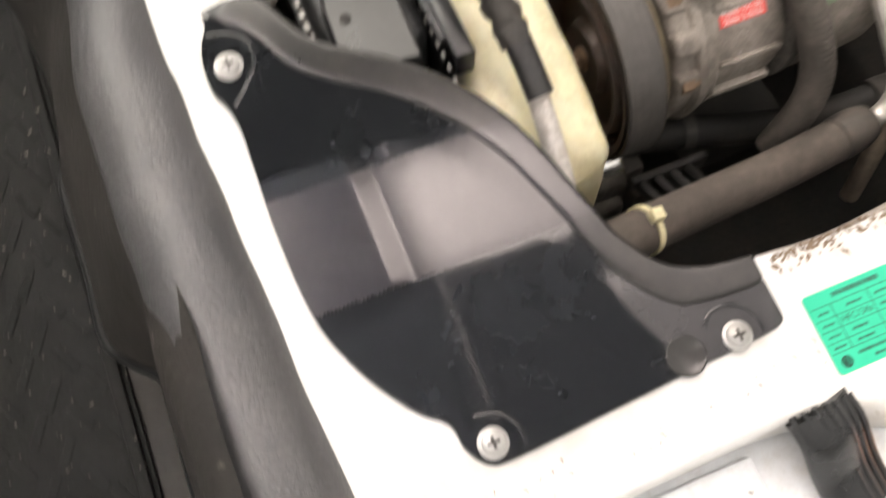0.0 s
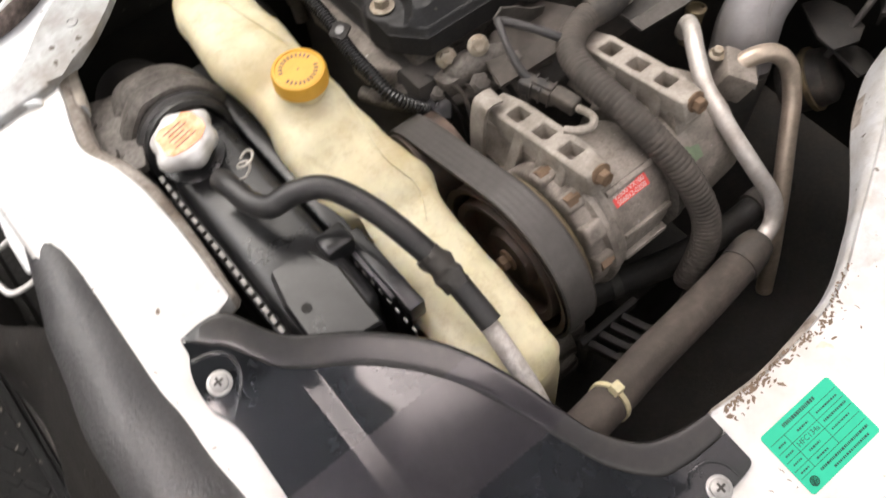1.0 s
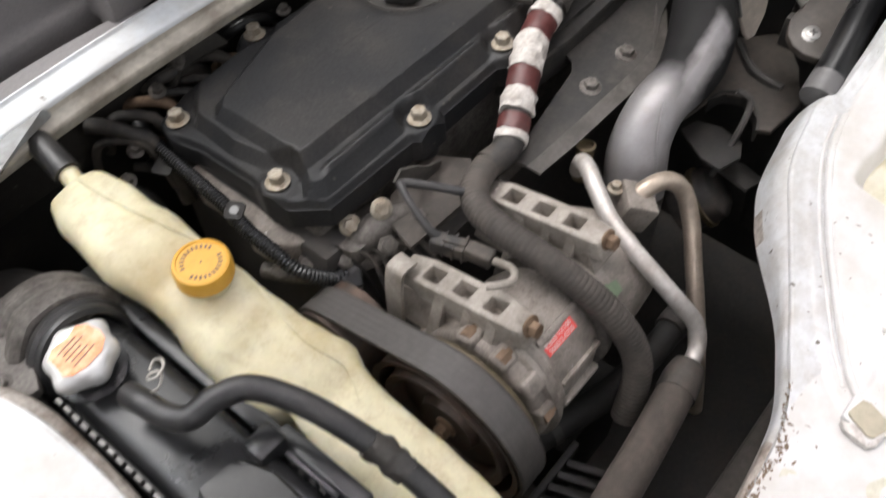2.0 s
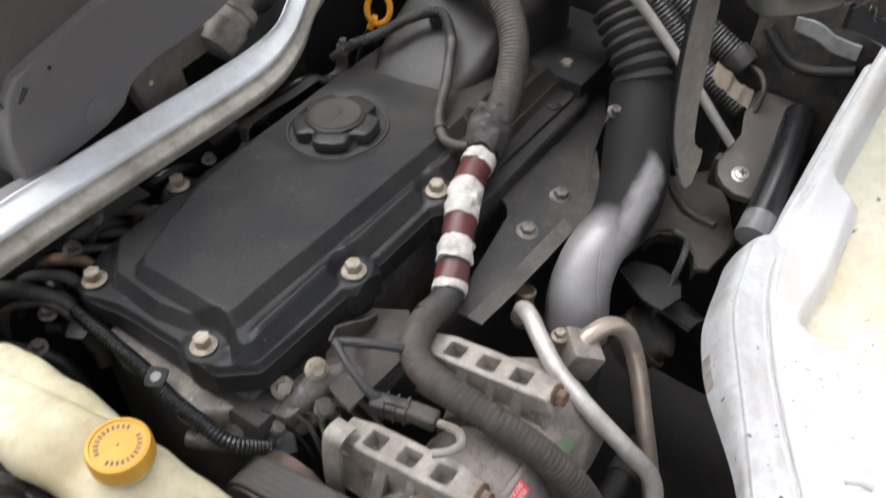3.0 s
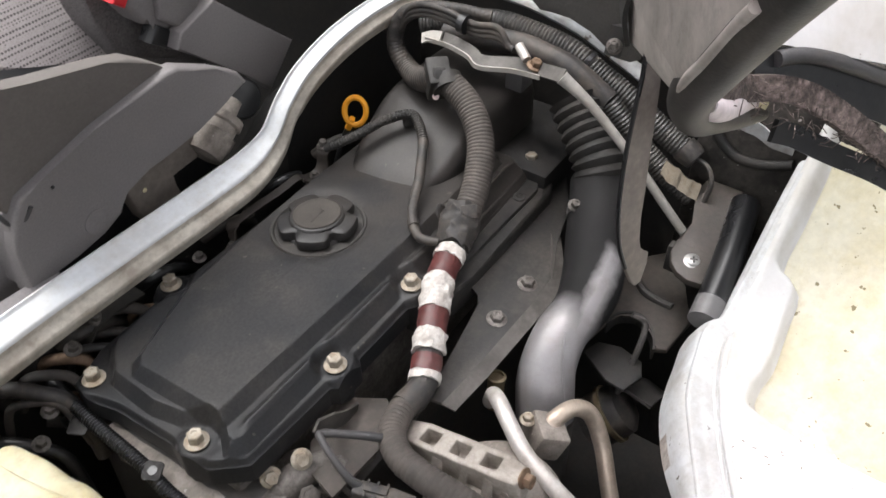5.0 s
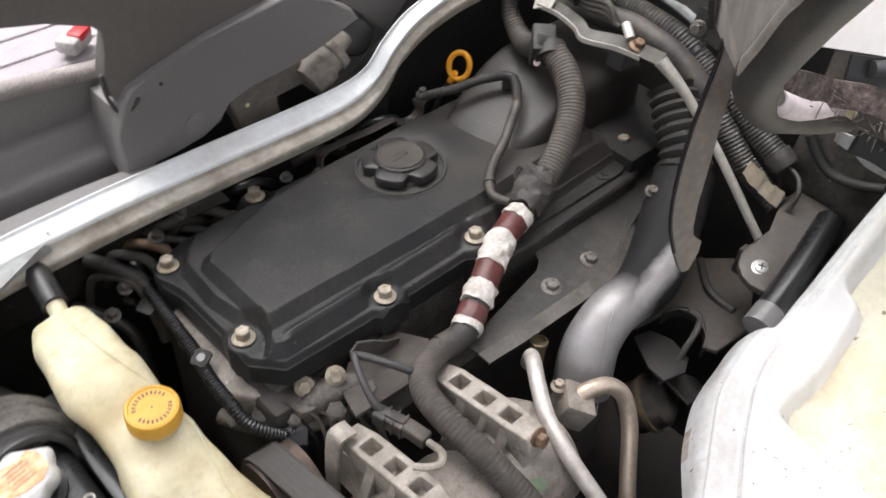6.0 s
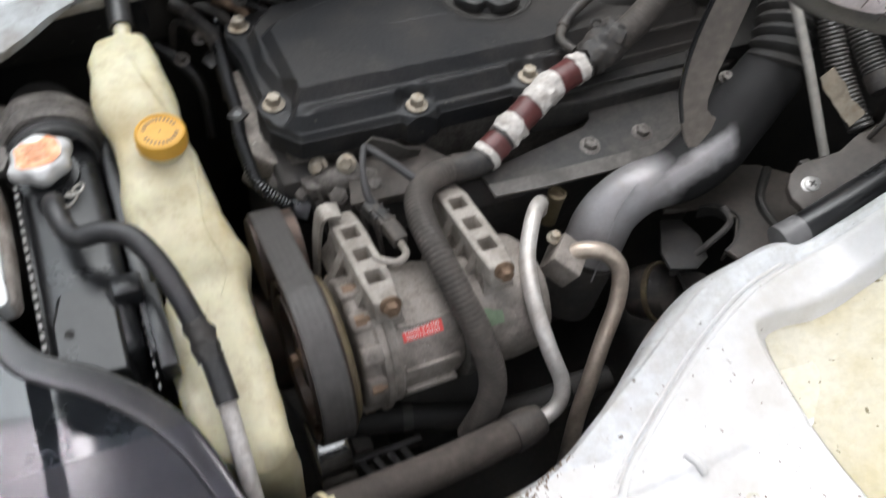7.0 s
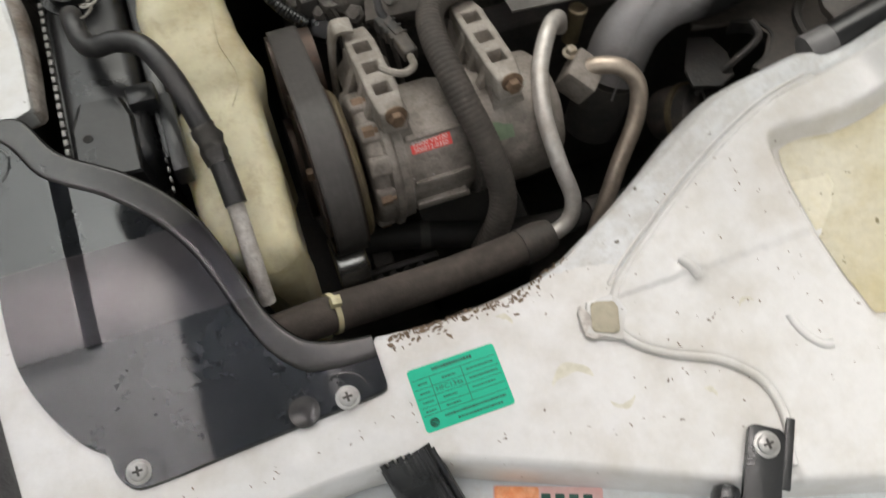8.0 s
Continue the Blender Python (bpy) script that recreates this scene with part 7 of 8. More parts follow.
EDGE = [(0.196, 0.150, 1.305), (0.228, 0.177, 1.258), (0.257, 0.198, 1.212), (0.279, 0.212, 1.181), (0.316, 0.224, 1.144)]
BACK = [(0.400, 0.315, 1.340), (0.405, 0.315, 1.28), (0.405, 0.312, 1.22), (0.400, 0.305, 1.17), (0.390, 0.290, 1.13)]
skin(pb, [[p, q, (q[0] + 0.003, q[1] + 0.004, q[2]), (p[0] + 0.003, p[1] + 0.004, p[2])] for p, q in zip(EDGE, BACK)])
part("side_plate", pb, LIDGREY, ld, "dull grey-beige side plate")
part("felt", ribbon([(0.385, 0.215, 1.117), (0.43, 0.213, 1.096), (0.47, 0.208, 1.076), (0.50, 0.178, 1.070), (0.53, 0.147, 1.050), (0.58, 0.090, 0.996), (0.63, 0.03, 0.93)], 0.024, 0.012, (0.5, 0.2, 1), 14), FELT, ld, "frayed felt lining edge")
random.seed(21)
fb = bmesh.new()
for k in range(110):
    f = random.random()
    p = Vector((0.42, 0.212, 1.098)).lerp(Vector((0.60, 0.065, 0.97)), f) + Vector((random.uniform(-0.012, 0.004), random.uniform(-0.012, 0.004), random.uniform(-0.014, 0.020) + 0.02 * f * (1 - f)))
    d = Vector((random.gauss(0, 1), random.gauss(0, 1), random.gauss(0, 1))).normalized() * random.uniform(0.003, 0.008)
    sweep([p - d, p + Vector((0, 0, random.uniform(-0.003, 0.003))), p + d], 0.0005, 4, 2, bm=fb)
part("frayed_edge", fb, FELT, ld, "loose felt fibres")
part("lower_lip", ribbon([(0.492, 0.176, 1.030), (0.512, 0.158, 1.019), (0.54, 0.125, 0.996), (0.58, 0.080, 0.966), (0.63, 0.02, 0.92)], 0.022, 0.006, (0.5, 0.1, 1)), BLACK, ld)
part("shell", ribbon([(0.50, 0.210, 1.078), (0.54, 0.175, 1.070), (0.58, 0.135, 1.047), (0.64, 0.075, 1.007)], 0.042, 0.004, (0.5, 0.2, 1)), BLACK, ld)
part("inner_ridge", sweep([(0.515, 0.196, 1.088), (0.54, 0.178, 1.086), (0.57, 0.150, 1.074), (0.62, 0.105, 1.045)], 0.008, 10), GREYPL, ld)
part("white_skin", slab([(-0.085, -0.016), (0.0, 0.0), (0.16, 0.0), (0.16, 0.20), (-0.11, 0.16)], 0, 0.004, 0.001, Matrix(((0.62, 0.62, -0.478, 0.530), (-0.66, 0.12, -0.632, 0.197), (-0.25, 0.77, 0.483, 1.096), (0, 0, 0, 1)))), WHITE, ld, "white painted lid skin")
part("clip", sweep([(0.362, 0.209, 1.116), (0.385, 0.209, 1.099), (0.42, 0.209, 1.080), (0.46, 0.208, 1.063), (0.505, 0.205, 1.043)], [0.007, 0.0105, 0.0105, 0.0095, 0.008], 16, 8), PALEFRAME, ld, "pale plastic clip strip")
part("clip_end", box(-0.009, 0.009, -0.010, 0.010, -0.007, 0.007, 0.003, aim((0.512, 0.203, 1.040), (0.3, -0.2, 1))), TIE, ld, "cream clip end")
wp2 = thing("wall_seal", "dirty black seal and pale rim on the seat-box wall", "seal", (0.686, 0.22, 0.88))
part("seal", sweep([(0.684, 0.275, 0.890), (0.684, 0.258, 0.870), (0.684, 0.235, 0.856), (0.684, 0.205, 0.858), (0.684, 0.170, 0.872)], 0.0065, 12), NEARBLACK, wp2)
part("rim", crumple(ribbon([(0.687, 0.248, 0.902), (0.687, 0.226, 0.902), (0.687, 0.204, 0.894), (0.687, 0.175, 0.892)], 0.018, 0.003, (0, 0.4, 1)), 0.002, 60), PLATEMAT, wp2, "dirty pale metal rim")
solo("lower_lid_wall", box(0.69, 0.72, 0.10, 0.29, 0.66, 1.02, 0.004), SPECKLED, "dark speckled seat-box wall behind the hinge", "seat box", kind="structure")


# ---- small things on the deck ----
def deck_matrix(x, y, turn=0.0, up=0.0):
    return Matrix.Translation((x, y, deck_z(y) + up)) @ Matrix.Rotation(math.atan(0.12), 4, "X") @ Matrix.Rotation(radians(turn), 4, "Z")


lab = thing("refrigerant_label", "green printed refrigerant label on the white deck", "label", (0.039, -0.028, 0.756))
m = deck_matrix(0.0385, -0.0275, 0, 0.0004)
part("sheet", slab(round_rect(-0.039, 0.039, -0.0275, 0.0275, 0.003), 0, 0.0003, 0, m), GREEN, lab)
ink = bmesh.new()
def line(x0, x1, y0, y1):
    box(x0, x1, y0, y1, 0.0003, 0.0005, 0, m, ink)
for y in (0.0175, 0.009, 0.001, -0.007):
    line(-0.037, 0.037, y - 0.00025, y + 0.00025)
for x in (-0.022, 0.006):
    line(x - 0.00025, x + 0.00025, -0.0135, 0.0175)
line(-0.037, 0.037, -0.0138, -0.0133)
random.seed(4)
for y, x0, x1, h in ((0.0225, -0.018, 0.018, 0.0030), (0.0130, -0.033, -0.025, 0.0016), (0.0130, -0.012, 0.000, 0.0016), (0.0130, 0.010, 0.034, 0.0015), (0.005, -0.034, -0.025, 0.0014), (0.005, 0.010, 0.035, 0.0018), (-0.003, -0.034, -0.025, 0.0014), (-0.003, -0.016, -0.004, 0.0017), (-0.003, 0.010, 0.030, 0.0014), (-0.0105, -0.016, -0.003, 0.0015), (-0.0105, -0.034, -0.025, 0.0014), (-0.018, -0.020, 0.034, 0.0020), (-0.023, -0.010, 0.030, 0.0018)):
    x = x0
    while x < x1:
        w = random.uniform(0.0008, 0.0022)
        line(x, min(x + w, x1), y - h / 2, y + h / 2)
        x += w + 0.0006
part("print", ink, LABELINK, lab)
ring = lathe([(0.0040, 0.0003), (0.0040, 0.0005), (0.0034, 0.0005), (0.0034, 0.0003)], 24, m @ Matrix.Translation((-0.030, -0.0205, 0)))
part("print_ring", ring, LABELINK, lab)


lettering("gas_type", "HFC134a", 0.0062, m @ Matrix.Translation((-0.008, 0.005, 0)), LABELINK, lab)

tn = thing("clip_base", "tan butyl patch on a white deck clip", "clip", (0.182, -0.018, 0.765))
mm = deck_matrix(0.176, -0.012, -18, 0.001)
part("patch", crumple(slab(round_rect(-0.012, 0.013, -0.014, 0.014, 0.005), 0.004, 0.0085, 0.002, mm), 0.0015, 120), TAN, tn)
part("torn_edge", crumple(slab([(-0.018, -0.016), (-0.010, -0.019), (0.002, -0.017), (-0.006, -0.010), (-0.013, 0.004), (-0.020, 0.010), (-0.023, 0.004)], 0.001, 0.006, 0.001, mm), 0.002, 150), TAPEWHITE, tn)
part("base", slab([(-0.016, -0.014), (0.014, -0.020), (0.022, 0.006), (0.012, 0.022), (-0.014, 0.014)], 0.0, 0.006, 0.0015, mm), WHITE, tn)

la = thing("door_latch", "black latch plate with a steel cross-head screw", "latch", (0.28, -0.14, 0.74))
mm = deck_matrix(0.257, -0.158, -32, 0.004)
part("plate", slab(round_rect(-0.0155, 0.0155, -0.09, 0.018, 0.006), 0.0, 0.005, 0.0015, mm), BLACK, la)
part("block", box(-0.036, -0.016, -0.075, -0.034, -0.02, 0.010, 0.008, mm), BLACK, la)
part("tongue", box(0.0155, 0.023, -0.03, 0.030, 0.0, 0.004, 0.001, mm), BLACK, la)
cross_screw("screw", mm @ Vector((0, 0.003, 0.005)), (0, -0.12, 1), la, 0.0090)

sg = thing("ribbed_boot", "dark grey ribbed rubber boot on the sill", "rubber boot", (0.02, -0.10, 0.71))
part("boot", sweep([(-0.022, -0.064, 0.742), (-0.018, -0.080, 0.735), (-0.010, -0.104, 0.708), (-0.002, -0.130, 0.690)], 0.0245, 20, 8, flat=0.55), BLACK, sg)
for k in range(7):
    dx = -0.021 + 0.007 * k
    dz = 0.0125 * math.cos(dx / 0.0245 * 1.3)
    part("flute", sweep([(-0.022 + dx, -0.066, 0.742 + dz), (-0.018 + dx, -0.083, 0.7345 + dz), (-0.010 + dx, -0.107, 0.708 + dz), (-0.002 + dx, -0.132, 0.690 + dz)], 0.0026, 8), BLACK, sg)
wb = thing("warning_label", "faded pink sticker with an orange band on the sill", "label", (0.07, -0.14, 0.693))
m = Matrix.Translation((0.078, -0.140, 0.6928)) @ Matrix.Rotation(radians(-21), 4, "Z")
part("sheet", slab(round_rect(-0.047, 0.047, -0.025, 0.024, 0.002), 0, 0.0006, 0, m), PINKLABEL, wb)
part("band", slab(round_rect(-0.046, -0.008, -0.024, 0.023, 0.002), 0.0006, 0.0009, 0, m), ORANGELABEL, wb, "orange warning band")
for k in range(4):
    part("print_bar", slab(round_rect(-0.006 + 0.012 * k, 0.002 + 0.012 * k, 0.010, 0.018, 0.0008), 0.0006, 0.0009, 0, m), LABELINK, wb)
solo("sill_pad", box(-0.23, -0.06, -0.30, -0.075, 0.6922, 0.700, 0.004), WHITE_OLD, "pale flat pad on the door sill", "sill pad")

# soot flakes along the opening edge
random.seed(7)
fk = bmesh.new()
def off_deck(x, y):
    """True over the engine opening and over the label."""
    rim = [p.y for p in INNER if abs(p.x - x) < 0.012 and p.y < 0.25]
    return (x > -0.02 and rim and y > min(rim) - 0.004) or (-0.004 < x < 0.082 and -0.06 < y < 0.004)
for k in range(120):
    x = random.uniform(0.0, 0.17)
    e = 0.034 + max(0, (x - 0.11)) * 0.35
    y = e - abs(random.gauss(0, 0.0030 if k < 95 else 0.012)) - 0.0005
    s = random.uniform(0.0004, 0.0016) * (1.0 if k < 360 else 1.3)
    mm = deck_matrix(x, y, random.uniform(0, 180), 0.0002)
    pts = [(random.uniform(0.5, 1.2) * s * math.cos(a), random.uniform(0.4, 1.0) * s * math.sin(a)) for a in (i * math.pi / 3 for i in range(6))]
    slab([(p * 1.5, q) for p, q in pts], 0, 0.0004, 0, mm, fk)
for k in range(70):
    x = random.uniform(-0.012, 0.125)
    y = 0.0335 + max(0, x - 0.11) * 0.35 - abs(random.gauss(0.002, 0.006))
    if -0.002 < x < 0.080 and y < 0.002:
        continue
    mm = deck_matrix(x, y, random.gauss(0, 35), 0.0002)
    s = random.uniform(0.0010, 0.0034)
    slab([(random.uniform(0.5, 1.5) * s * math.cos(a), random.uniform(0.2, 0.7) * s * math.sin(a)) for a in (i * math.pi / 4 for i in range(8))], 0, 0.0003, 0, mm, fk)
for k in range(14):
    f = random.random()
    x, y = 0.30 + 0.17 * f + random.gauss(0, 0.006), 0.132 + 0.062 * math.sin(min(f, 0.7) * 2.2) - abs(random.gauss(0, 0.010))
    if off_deck(x, y):
        continue
    mm = deck_matrix(x, y, random.uniform(20, 60), 0.0003 + deck_relief(x, y))
    s = random.uniform(0.0006, 0.0024)
    slab([(random.uniform(0.5, 1.8) * s * math.cos(a), random.uniform(0.3, 0.8) * s * math.sin(a)) for a in (i * math.pi / 3 for i in range(6))], 0, 0.0003, 0, mm, fk)
for k in range(26):
    x, y = random.uniform(0.16, 0.40), random.uniform(-0.13, 0.10)
    if off_deck(x, y):
        continue
    mm = deck_matrix(x, y, random.uniform(0, 180), 0.0002 + deck_relief(x, y))
    s = random.uniform(0.0005, 0.0014)
    slab([(random.uniform(0.5, 1.6) * s * math.cos(a), random.uniform(0.3, 0.8) * s * math.sin(a)) for a in (i * math.pi / 3 for i in range(6))], 0, 0.0004, 0, mm, fk)
for k in range(100):
    x, y = random.uniform(-0.29, 0.42), random.uniform(-0.14, 0.10)
    if x < 0.0:
        y = random.uniform(-0.058, -0.026) if k % 3 else random.uniform(-0.06, 0.5)
        x = x if k % 3 else random.uniform(-0.345, -0.318)
    if off_deck(x, y):
        continue
    mm = deck_matrix(x, y, random.gauss(115, 30), 0.0002 + deck_relief(x, y))
    s, w = random.uniform(0.0006, 0.0030), random.uniform(0.0002, 0.0007)
    slab([(random.uniform(0.5, 1.2) * s * math.cos(a), random.uniform(0.5, 1.2) * w * math.sin(a) + 0.25 * s * math.cos(a) ** 2) for a in (i * math.pi / 4 for i in range(8))], 0, 0.0003, 0, mm, fk)
solo("soot_flakes", fk, FLAKE, "dark flakes of dirt scattered on the deck", "dirt", kind="stuff", smooth=0)


sm = bmesh.new()
for cx, cy, r, a0, a1, w in ((0.130, -0.062, 0.020, 20, 150, 0.006), (0.165, -0.075, 0.012, 200, 330, 0.003), (0.232, -0.105, 0.010, 0, 80, 0.003), (0.09, 0.010, 0.010, 0, 100, 0.003), (0.30, -0.045, 0.008, 30, 160, 0.002)):
    rings = []
    for i in range(16):
        a, f = radians(a0 + (a1 - a0) * i / 15), math.sin(math.pi * (i + 0.5) / 16)
        rings.append([(cx + q * math.cos(a), cy + q * math.sin(a), deck_z(cy + q * math.sin(a)) + deck_relief(cx + q * math.cos(a), cy + q * math.sin(a)) + 0.0003) for q in (r + w * f * (0.8 + 0.2 * math.sin(i * 0.9)), r - w * f * (0.8 + 0.2 * math.sin(i * 0.7 + 1)))])
    skin(sm, rings, closed=False)
solo("grease_smears", sm, SMEAR, "faint yellowish grease smears on the white deck", "grease smear", kind="stuff", smooth=60)


# ---- driver's side: seat, side shield, buckle ----
def run_along(profile, x0, x1):
    """A moulding of one profile (y, z) drawn along x."""
    return skin(bmesh.new(), [[(x, y, z) for y, z in profile] for x in (x0, (x0 + x1) / 2, x1)])


seat = thing("driver_seat", "grey fabric driver seat with dark plastic side shield", "seat", (0.25, 1.05, 0.80))
part("side_shield", upright([(0.398, 0.918), (0.387, 0.936), (0.353, 0.958), (0.301, 0.985), (0.284, 0.987), (0.18, 0.971), (0.105, 0.951), (0.081, 0.944), (0.068, 0.928), (0.058, 0.89), (0.053, 0.835), (0.068, 0.838), (0.118, 0.841), (0.157, 0.844), (0.185, 0.856), (0.193, 0.882), (0.232, 0.888), (0.267, 0.890), (0.312, 0.896), (0.355, 0.908)], 0.790, 0.77, 0.005), SEATPL, seat, "dark grey plastic seat side shield")
part("shield_boss", lathe([(0.015, 0.0), (0.015, 0.0012), (0.013, 0.0018), (0.0002, 0.0018)], 28, aim((0.150, 0.770, 0.868), (0, -1, 0))), SEATPL, seat)
part("shield_mark", lathe([(0.002, 0.0), (0.002, 0.001), (0.0002, 0.001)], 10, aim((0.116, 0.7695, 0.938), (0, -1, 0))), BLACK, seat)
part("bolster", upright([(-0.22, 1.135), (-0.06, 1.098), (0.063, 1.064), (0.138, 1.044), (0.223, 1.025), (0.251, 1.016), (0.278, 0.997), (0.318, 0.965), (0.33, 0.93), (0.20, 0.90), (0.082, 0.905), (0.064, 0.935), (0.062, 0.962), (0.067, 0.982), (0.074, 1.002), (0.074, 1.014), (0.064, 1.025), (0.018, 1.040), (-0.023, 1.050), (-0.10, 1.068), (-0.22, 1.09)], 0.803, 0.782, 0.004, 4), ARMREST, seat, "soft dark side bolster of the cushion")
part("recliner", lathe([(0.012, -0.03), (0.024, -0.028), (0.027, -0.010), (0.027, 0.004), (0.023, 0.006), (0.023, 0.018), (0.027, 0.020), (0.026, 0.030), (0.013, 0.034), (0.011, 0.054), (0.0002, 0.056)], 28, aim((0.350, 0.795, 0.855), (0.80, 0.10, 0.42))), CAST, seat, "dull metal recliner motor")
part("recliner_cap", lathe([(0.026, 0.0), (0.028, 0.004), (0.024, 0.010), (0.0002, 0.011)], 28, aim((0.418, 0.812, 0.868), (-0.3, -0.9, 0.4))), BLACK, seat)
part("seat_frame", upright([(0.226, 0.800), (0.211, 0.856), (0.238, 0.869), (0.262, 0.882), (0.290, 0.882), (0.331, 0.868), (0.345, 0.836), (0.300, 0.840), (0.277, 0.838), (0.279, 0.818), (0.290, 0.800)], 0.82, 0.798, 0.003), STRAP, seat, "rusty brown seat frame")
part("frame_hole", lathe([(0.003, 0.0), (0.003, 0.001), (0.0002, 0.001)], 12, aim((0.236, 0.7975, 0.842), (0, -1, 0))), TIE, seat)
part("cushion", box(-0.42, 0.19, 0.858, 1.32, 0.84, 0.928, 0.012, segs=4), CUSHION, seat)
part("cushion_top", box(-0.40, 0.17, 0.862, 1.27, 0.92, 0.940, 0.008, segs=3), CUSHION, seat, "light grey woven seat panel")
part("cushion_side", run_along([(0.850, 0.935), (0.846, 0.92), (0.846, 0.89), (0.850, 0.875), (0.866, 0.875), (0.866, 0.935)], -0.42, 0.085), SEATPL, seat, "dark grey side of the cushion")
part("piping", sweep([(-0.42, 0.852, 0.975), (-0.20, 0.852, 0.957), (-0.03, 0.851, 0.944), (0.03, 0.850, 0.937), (0.095, 0.850, 0.928)], 0.0108, 16, 8, ribs=0.0007, pitch=0.0045), PIPING, seat, "ribbed brown-grey piping")
for k in range(6):
    part("welt", sweep([(-0.38, 0.90 + 0.05 * k, 0.938), (0.0, 0.90 + 0.05 * k, 0.941), (0.16, 0.90 + 0.05 * k, 0.938)], 0.0024, 8), CUSHION, seat)
part("shield_end", upright([(0.056, 0.835), (0.074, 0.838), (0.080, 0.90), (0.076, 0.918), (0.064, 0.918), (0.0605, 0.89)], 0.84, 0.776, 0.005), SEATPL, seat)
part("shield_rim", sweep([(0.0610, 0.788, 0.962), (0.0600, 0.786, 0.941), (0.0655, 0.780, 0.919), (0.077, 0.772, 0.9195), (0.088, 0.769, 0.932)], 0.0024, 8), GREYPL, seat, "thin rolled rim")
part("backrest", box(0.36, 0.50, 0.90, 1.32, 0.86, 1.60, 0.05, Matrix.Translation((0.40, 0, 0.9)) @ Matrix.Rotation(radians(12), 4, "Y") @ Matrix.Translation((-0.40, 0, -0.9)), segs=4), FABRIC, seat)
part("hinge_cover", upright([(0.361, 0.981), (0.419, 1.000), (0.471, 0.953), (0.546, 0.888), (0.493, 0.834), (0.464, 0.868), (0.433, 0.896), (0.351, 0.963)], 0.85, 0.83, 0.003), SEATPL, seat, "flat grey hinge cover plate")
part("base", box(-0.38, 0.40, 0.84, 1.32, 0.62, 0.815, 0.01), BLACK, seat)
bk = thing("seat_buckle", "dark plastic seat-belt buckle with a red button", "buckle", (0.33, 0.84, 1.0))
weave = upright([(0.16, 1.20), (0.26, 1.12), (0.299, 1.046), (0.309, 0.994), (0.336, 0.934), (0.280, 0.950), (0.224, 0.966), (0.16, 0.98)], 0.96, 0.92, 0.010)
for v in weave.verts:
    v.co.y += max(0.0, v.co.z - 0.945) * 0.7
part("woven_panel", weave, WEAVE, seat, "light woven panel of the seat back")
part("seat_wing", upright([(0.27, 1.10), (0.290, 1.040), (0.296, 1.006), (0.318, 0.940), (0.40, 0.905), (0.46, 0.93), (0.40, 1.10)], 0.95, 0.895, 0.012), FABRIC, seat)
part("body", upright([(0.322, 1.047), (0.309, 1.030), (0.330, 0.998), (0.344, 0.995), (0.377, 0.968), (0.402, 0.988), (0.430, 1.012), (0.405, 1.062), (0.350, 1.088)], 0.89, 0.852, 0.008, 4), SEATPL, bk, "dark grey moulded housing")
part("body_step", upright([(0.349, 1.030), (0.346, 1.000), (0.377, 0.974), (0.398, 0.990), (0.420, 1.012), (0.395, 1.050)], 0.86, 0.842, 0.006, 4), SEATPL, bk)
part("button", upright([(0.293, 1.041), (0.308, 1.029), (0.322, 1.046), (0.335, 1.075), (0.322, 1.075)], 0.876, 0.848, 0.004), REDPL, bk)
part("stalk", upright([(0.344, 0.994), (0.377, 0.968), (0.361, 0.952), (0.330, 0.975)], 0.87, 0.848, 0.004), BLACK, bk)
bk = thing("cushion_buckle", "pale seat-belt buckle with a red button lying on the cushion", "buckle", (0.108, 0.91, 0.968))
part("body", box(-0.020, 0.020, -0.013, 0.013, 0.0, 0.018, 0.005, Matrix.Translation((0.075, 0.880, 0.946)) @ Matrix.Rotation(radians(35), 4, "Z")), FABRICLIGHT, bk)
part("button", box(-0.010, 0.016, -0.009, 0.009, 0.010, 0.021, 0.003, Matrix.Translation((0.080, 0.878, 0.946)) @ Matrix.Rotation(radians(35), 4, "Z")), REDPL, bk)
cc = thing("centre_console", "grey moulded plastic floor console beside the rail", "console", (-0.14, 0.80, 0.78))
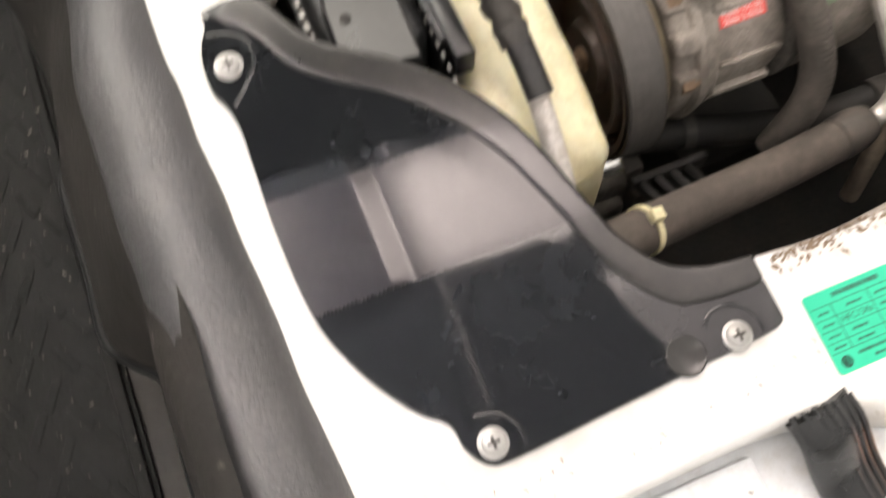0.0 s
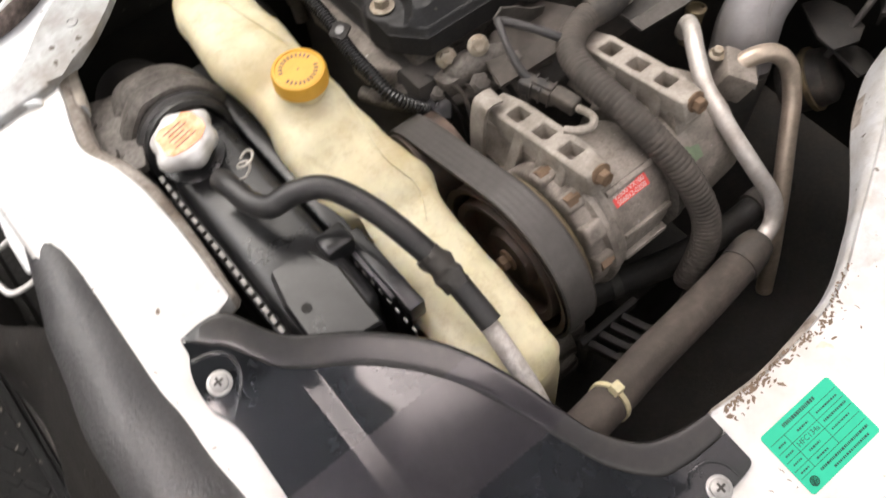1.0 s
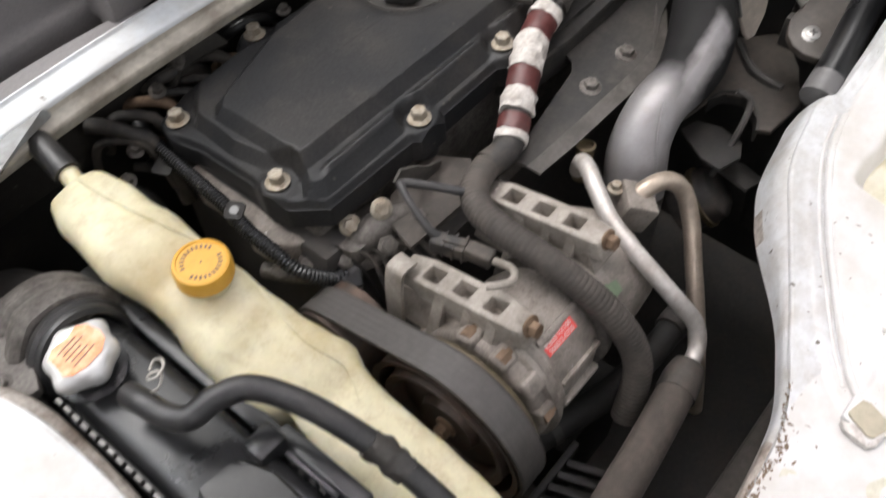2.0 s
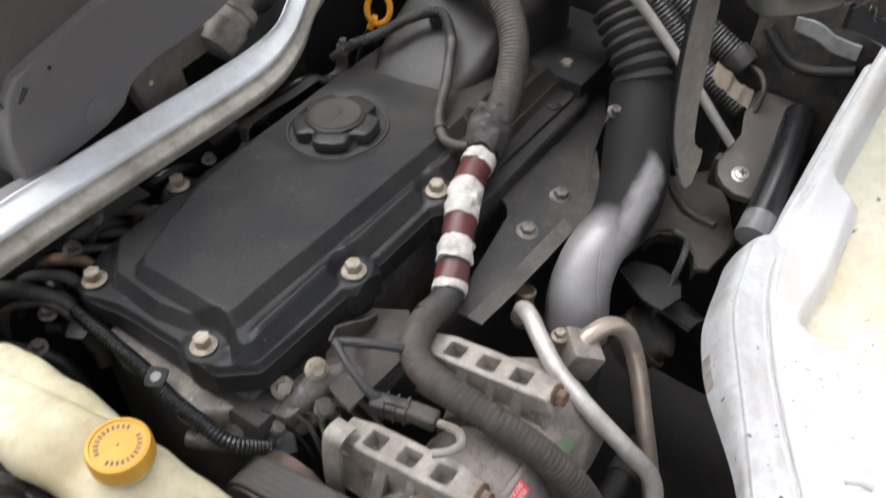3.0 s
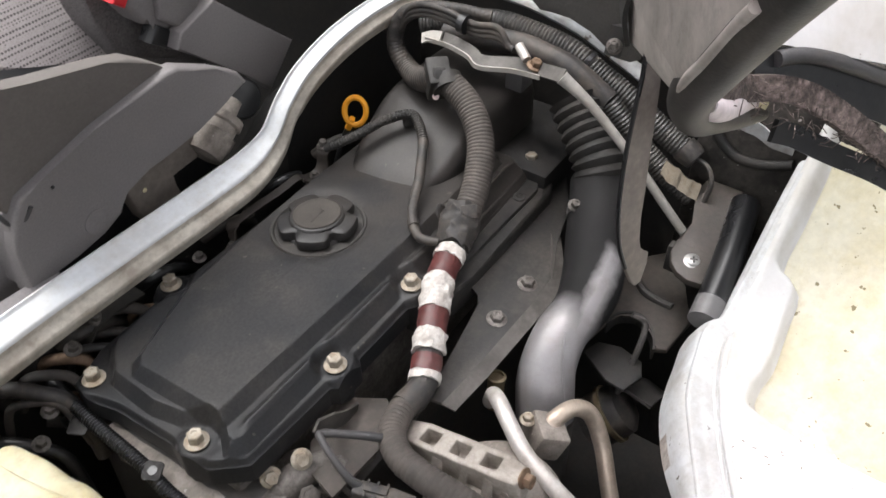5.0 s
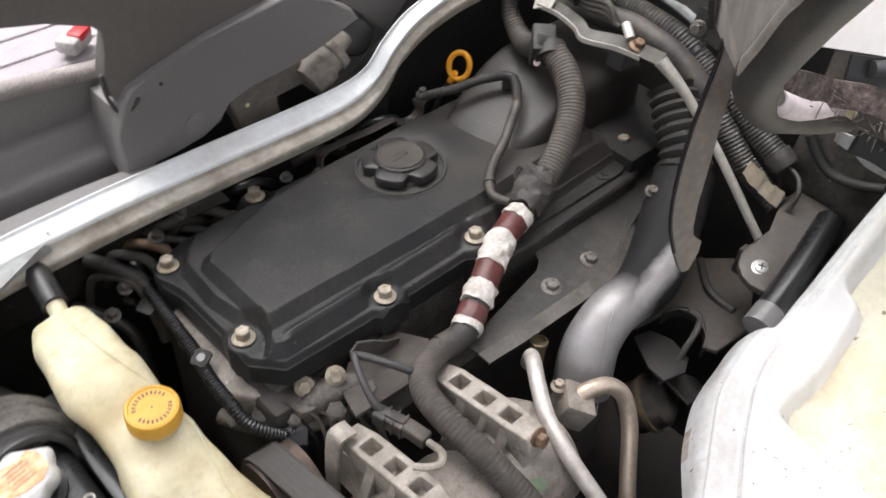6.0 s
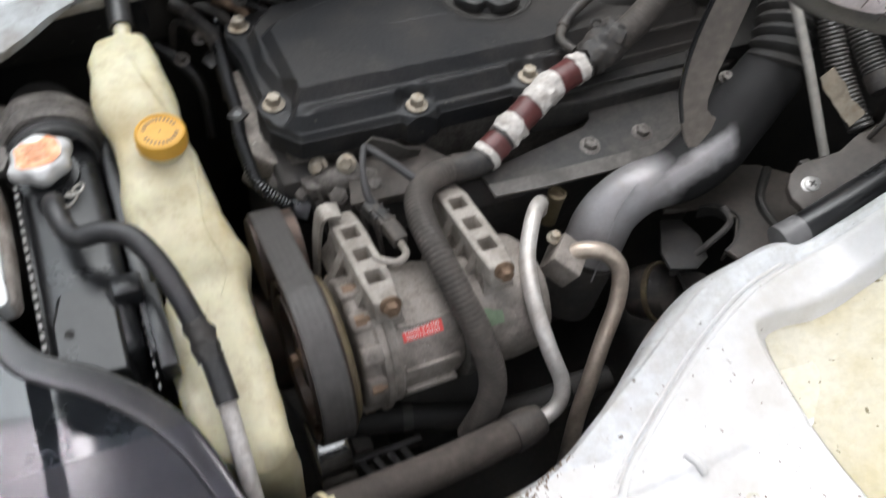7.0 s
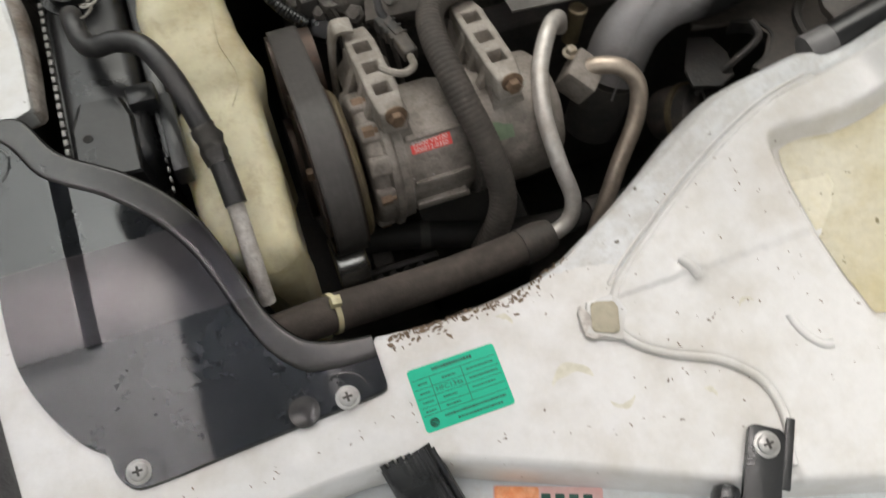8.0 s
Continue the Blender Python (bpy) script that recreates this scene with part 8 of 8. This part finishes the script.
part("ledge", run_along([(0.862, 0.884), (0.846, 0.883), (0.838, 0.880), (0.834, 0.874), (0.829, 0.856), (0.826, 0.851), (0.818, 0.847), (0.814, 0.842), (0.812, 0.822), (0.812, 0.80), (0.862, 0.80)], -0.42, 0.070), SEATPL, cc, "rounded moulded ledge")
part("base", box(-0.42, 0.066, 0.815, 0.90, 0.70, 0.805, 0.004), BLACK, cc)
solo("carpet_edge", box(-0.30, 0.45, 0.77, 0.80, 0.70, 0.80, 0.004), CARPET, "dark carpet edge behind the rail", "carpet", kind="structure")


# ---- unseen cab shell that holds back sky light, and the ground ----
solo("ground", box(-60, 60, -60, 60, -0.05, 0.0, 0), ASPHALT, "grey asphalt ground below the van", "ground", kind="structure")
# unseen panels added overhead; their gaps shape the sky light and the cover's reflections
SKY_PANELS = ((-0.40, 0.45, 0.54, 1.0, "SHELLGREY"), (-0.36, -0.06, -0.20, 0.536, "DARK"), (-0.056, 0.34, -0.20, 0.225, "DARK"), (-0.056, 0.26, 0.485, 0.536, "DARK"), (-1.20, -0.364, -0.35, 0.43, "TINT"), (-1.20, -0.404, 0.434, 0.596, "PALETINT"), (-1.20, -0.404, 0.60, 1.74, "TINT"))
solo("sky_tint_sheet", box(-1.20, 0.60, -0.25, 0.62, 2.045, 2.051, 0), PINKTINT, "unseen pinkish sheet added to tint the reflected sky", "roof glass", kind="structure")
for x0, x1, y0, y1, mt in SKY_PANELS:
    solo("sky_blocker", box(x0, x1, y0, y1, 2.00, 2.03, 0.004), {"SHELLGREY": SHELLGREY, "DARK": DARKTINT, "TINT": TINT, "PALETINT": PALETINT}[mt], "unseen tinted panel added to shape the reflected sky" if "TINT" in mt or mt == "DARK" else "unseen dark panel added to hold back sky light", "roof panel", kind="structure")
# out of view: two walls and a dashboard block added to limit the light
solo("far_side", box(-1.6, 2.0, 1.70, 1.74, 0.40, 1.30, 0), SHELLGREY, "unseen dark far wall that blocks sky light", "door lining", kind="structure")
solo("rear_partition", box(1.30, 1.34, -0.2, 1.74, 0.40, 1.45, 0), SHELLGREY, "unseen dark rear wall that blocks sky light", "partition", kind="structure")
solo("dashboard", box(-1.60, -0.80, -0.05, 1.70, 0.74, 1.18, 0.05), BLACK, "unseen black block that shades the footwell", "dashboard", kind="structure")
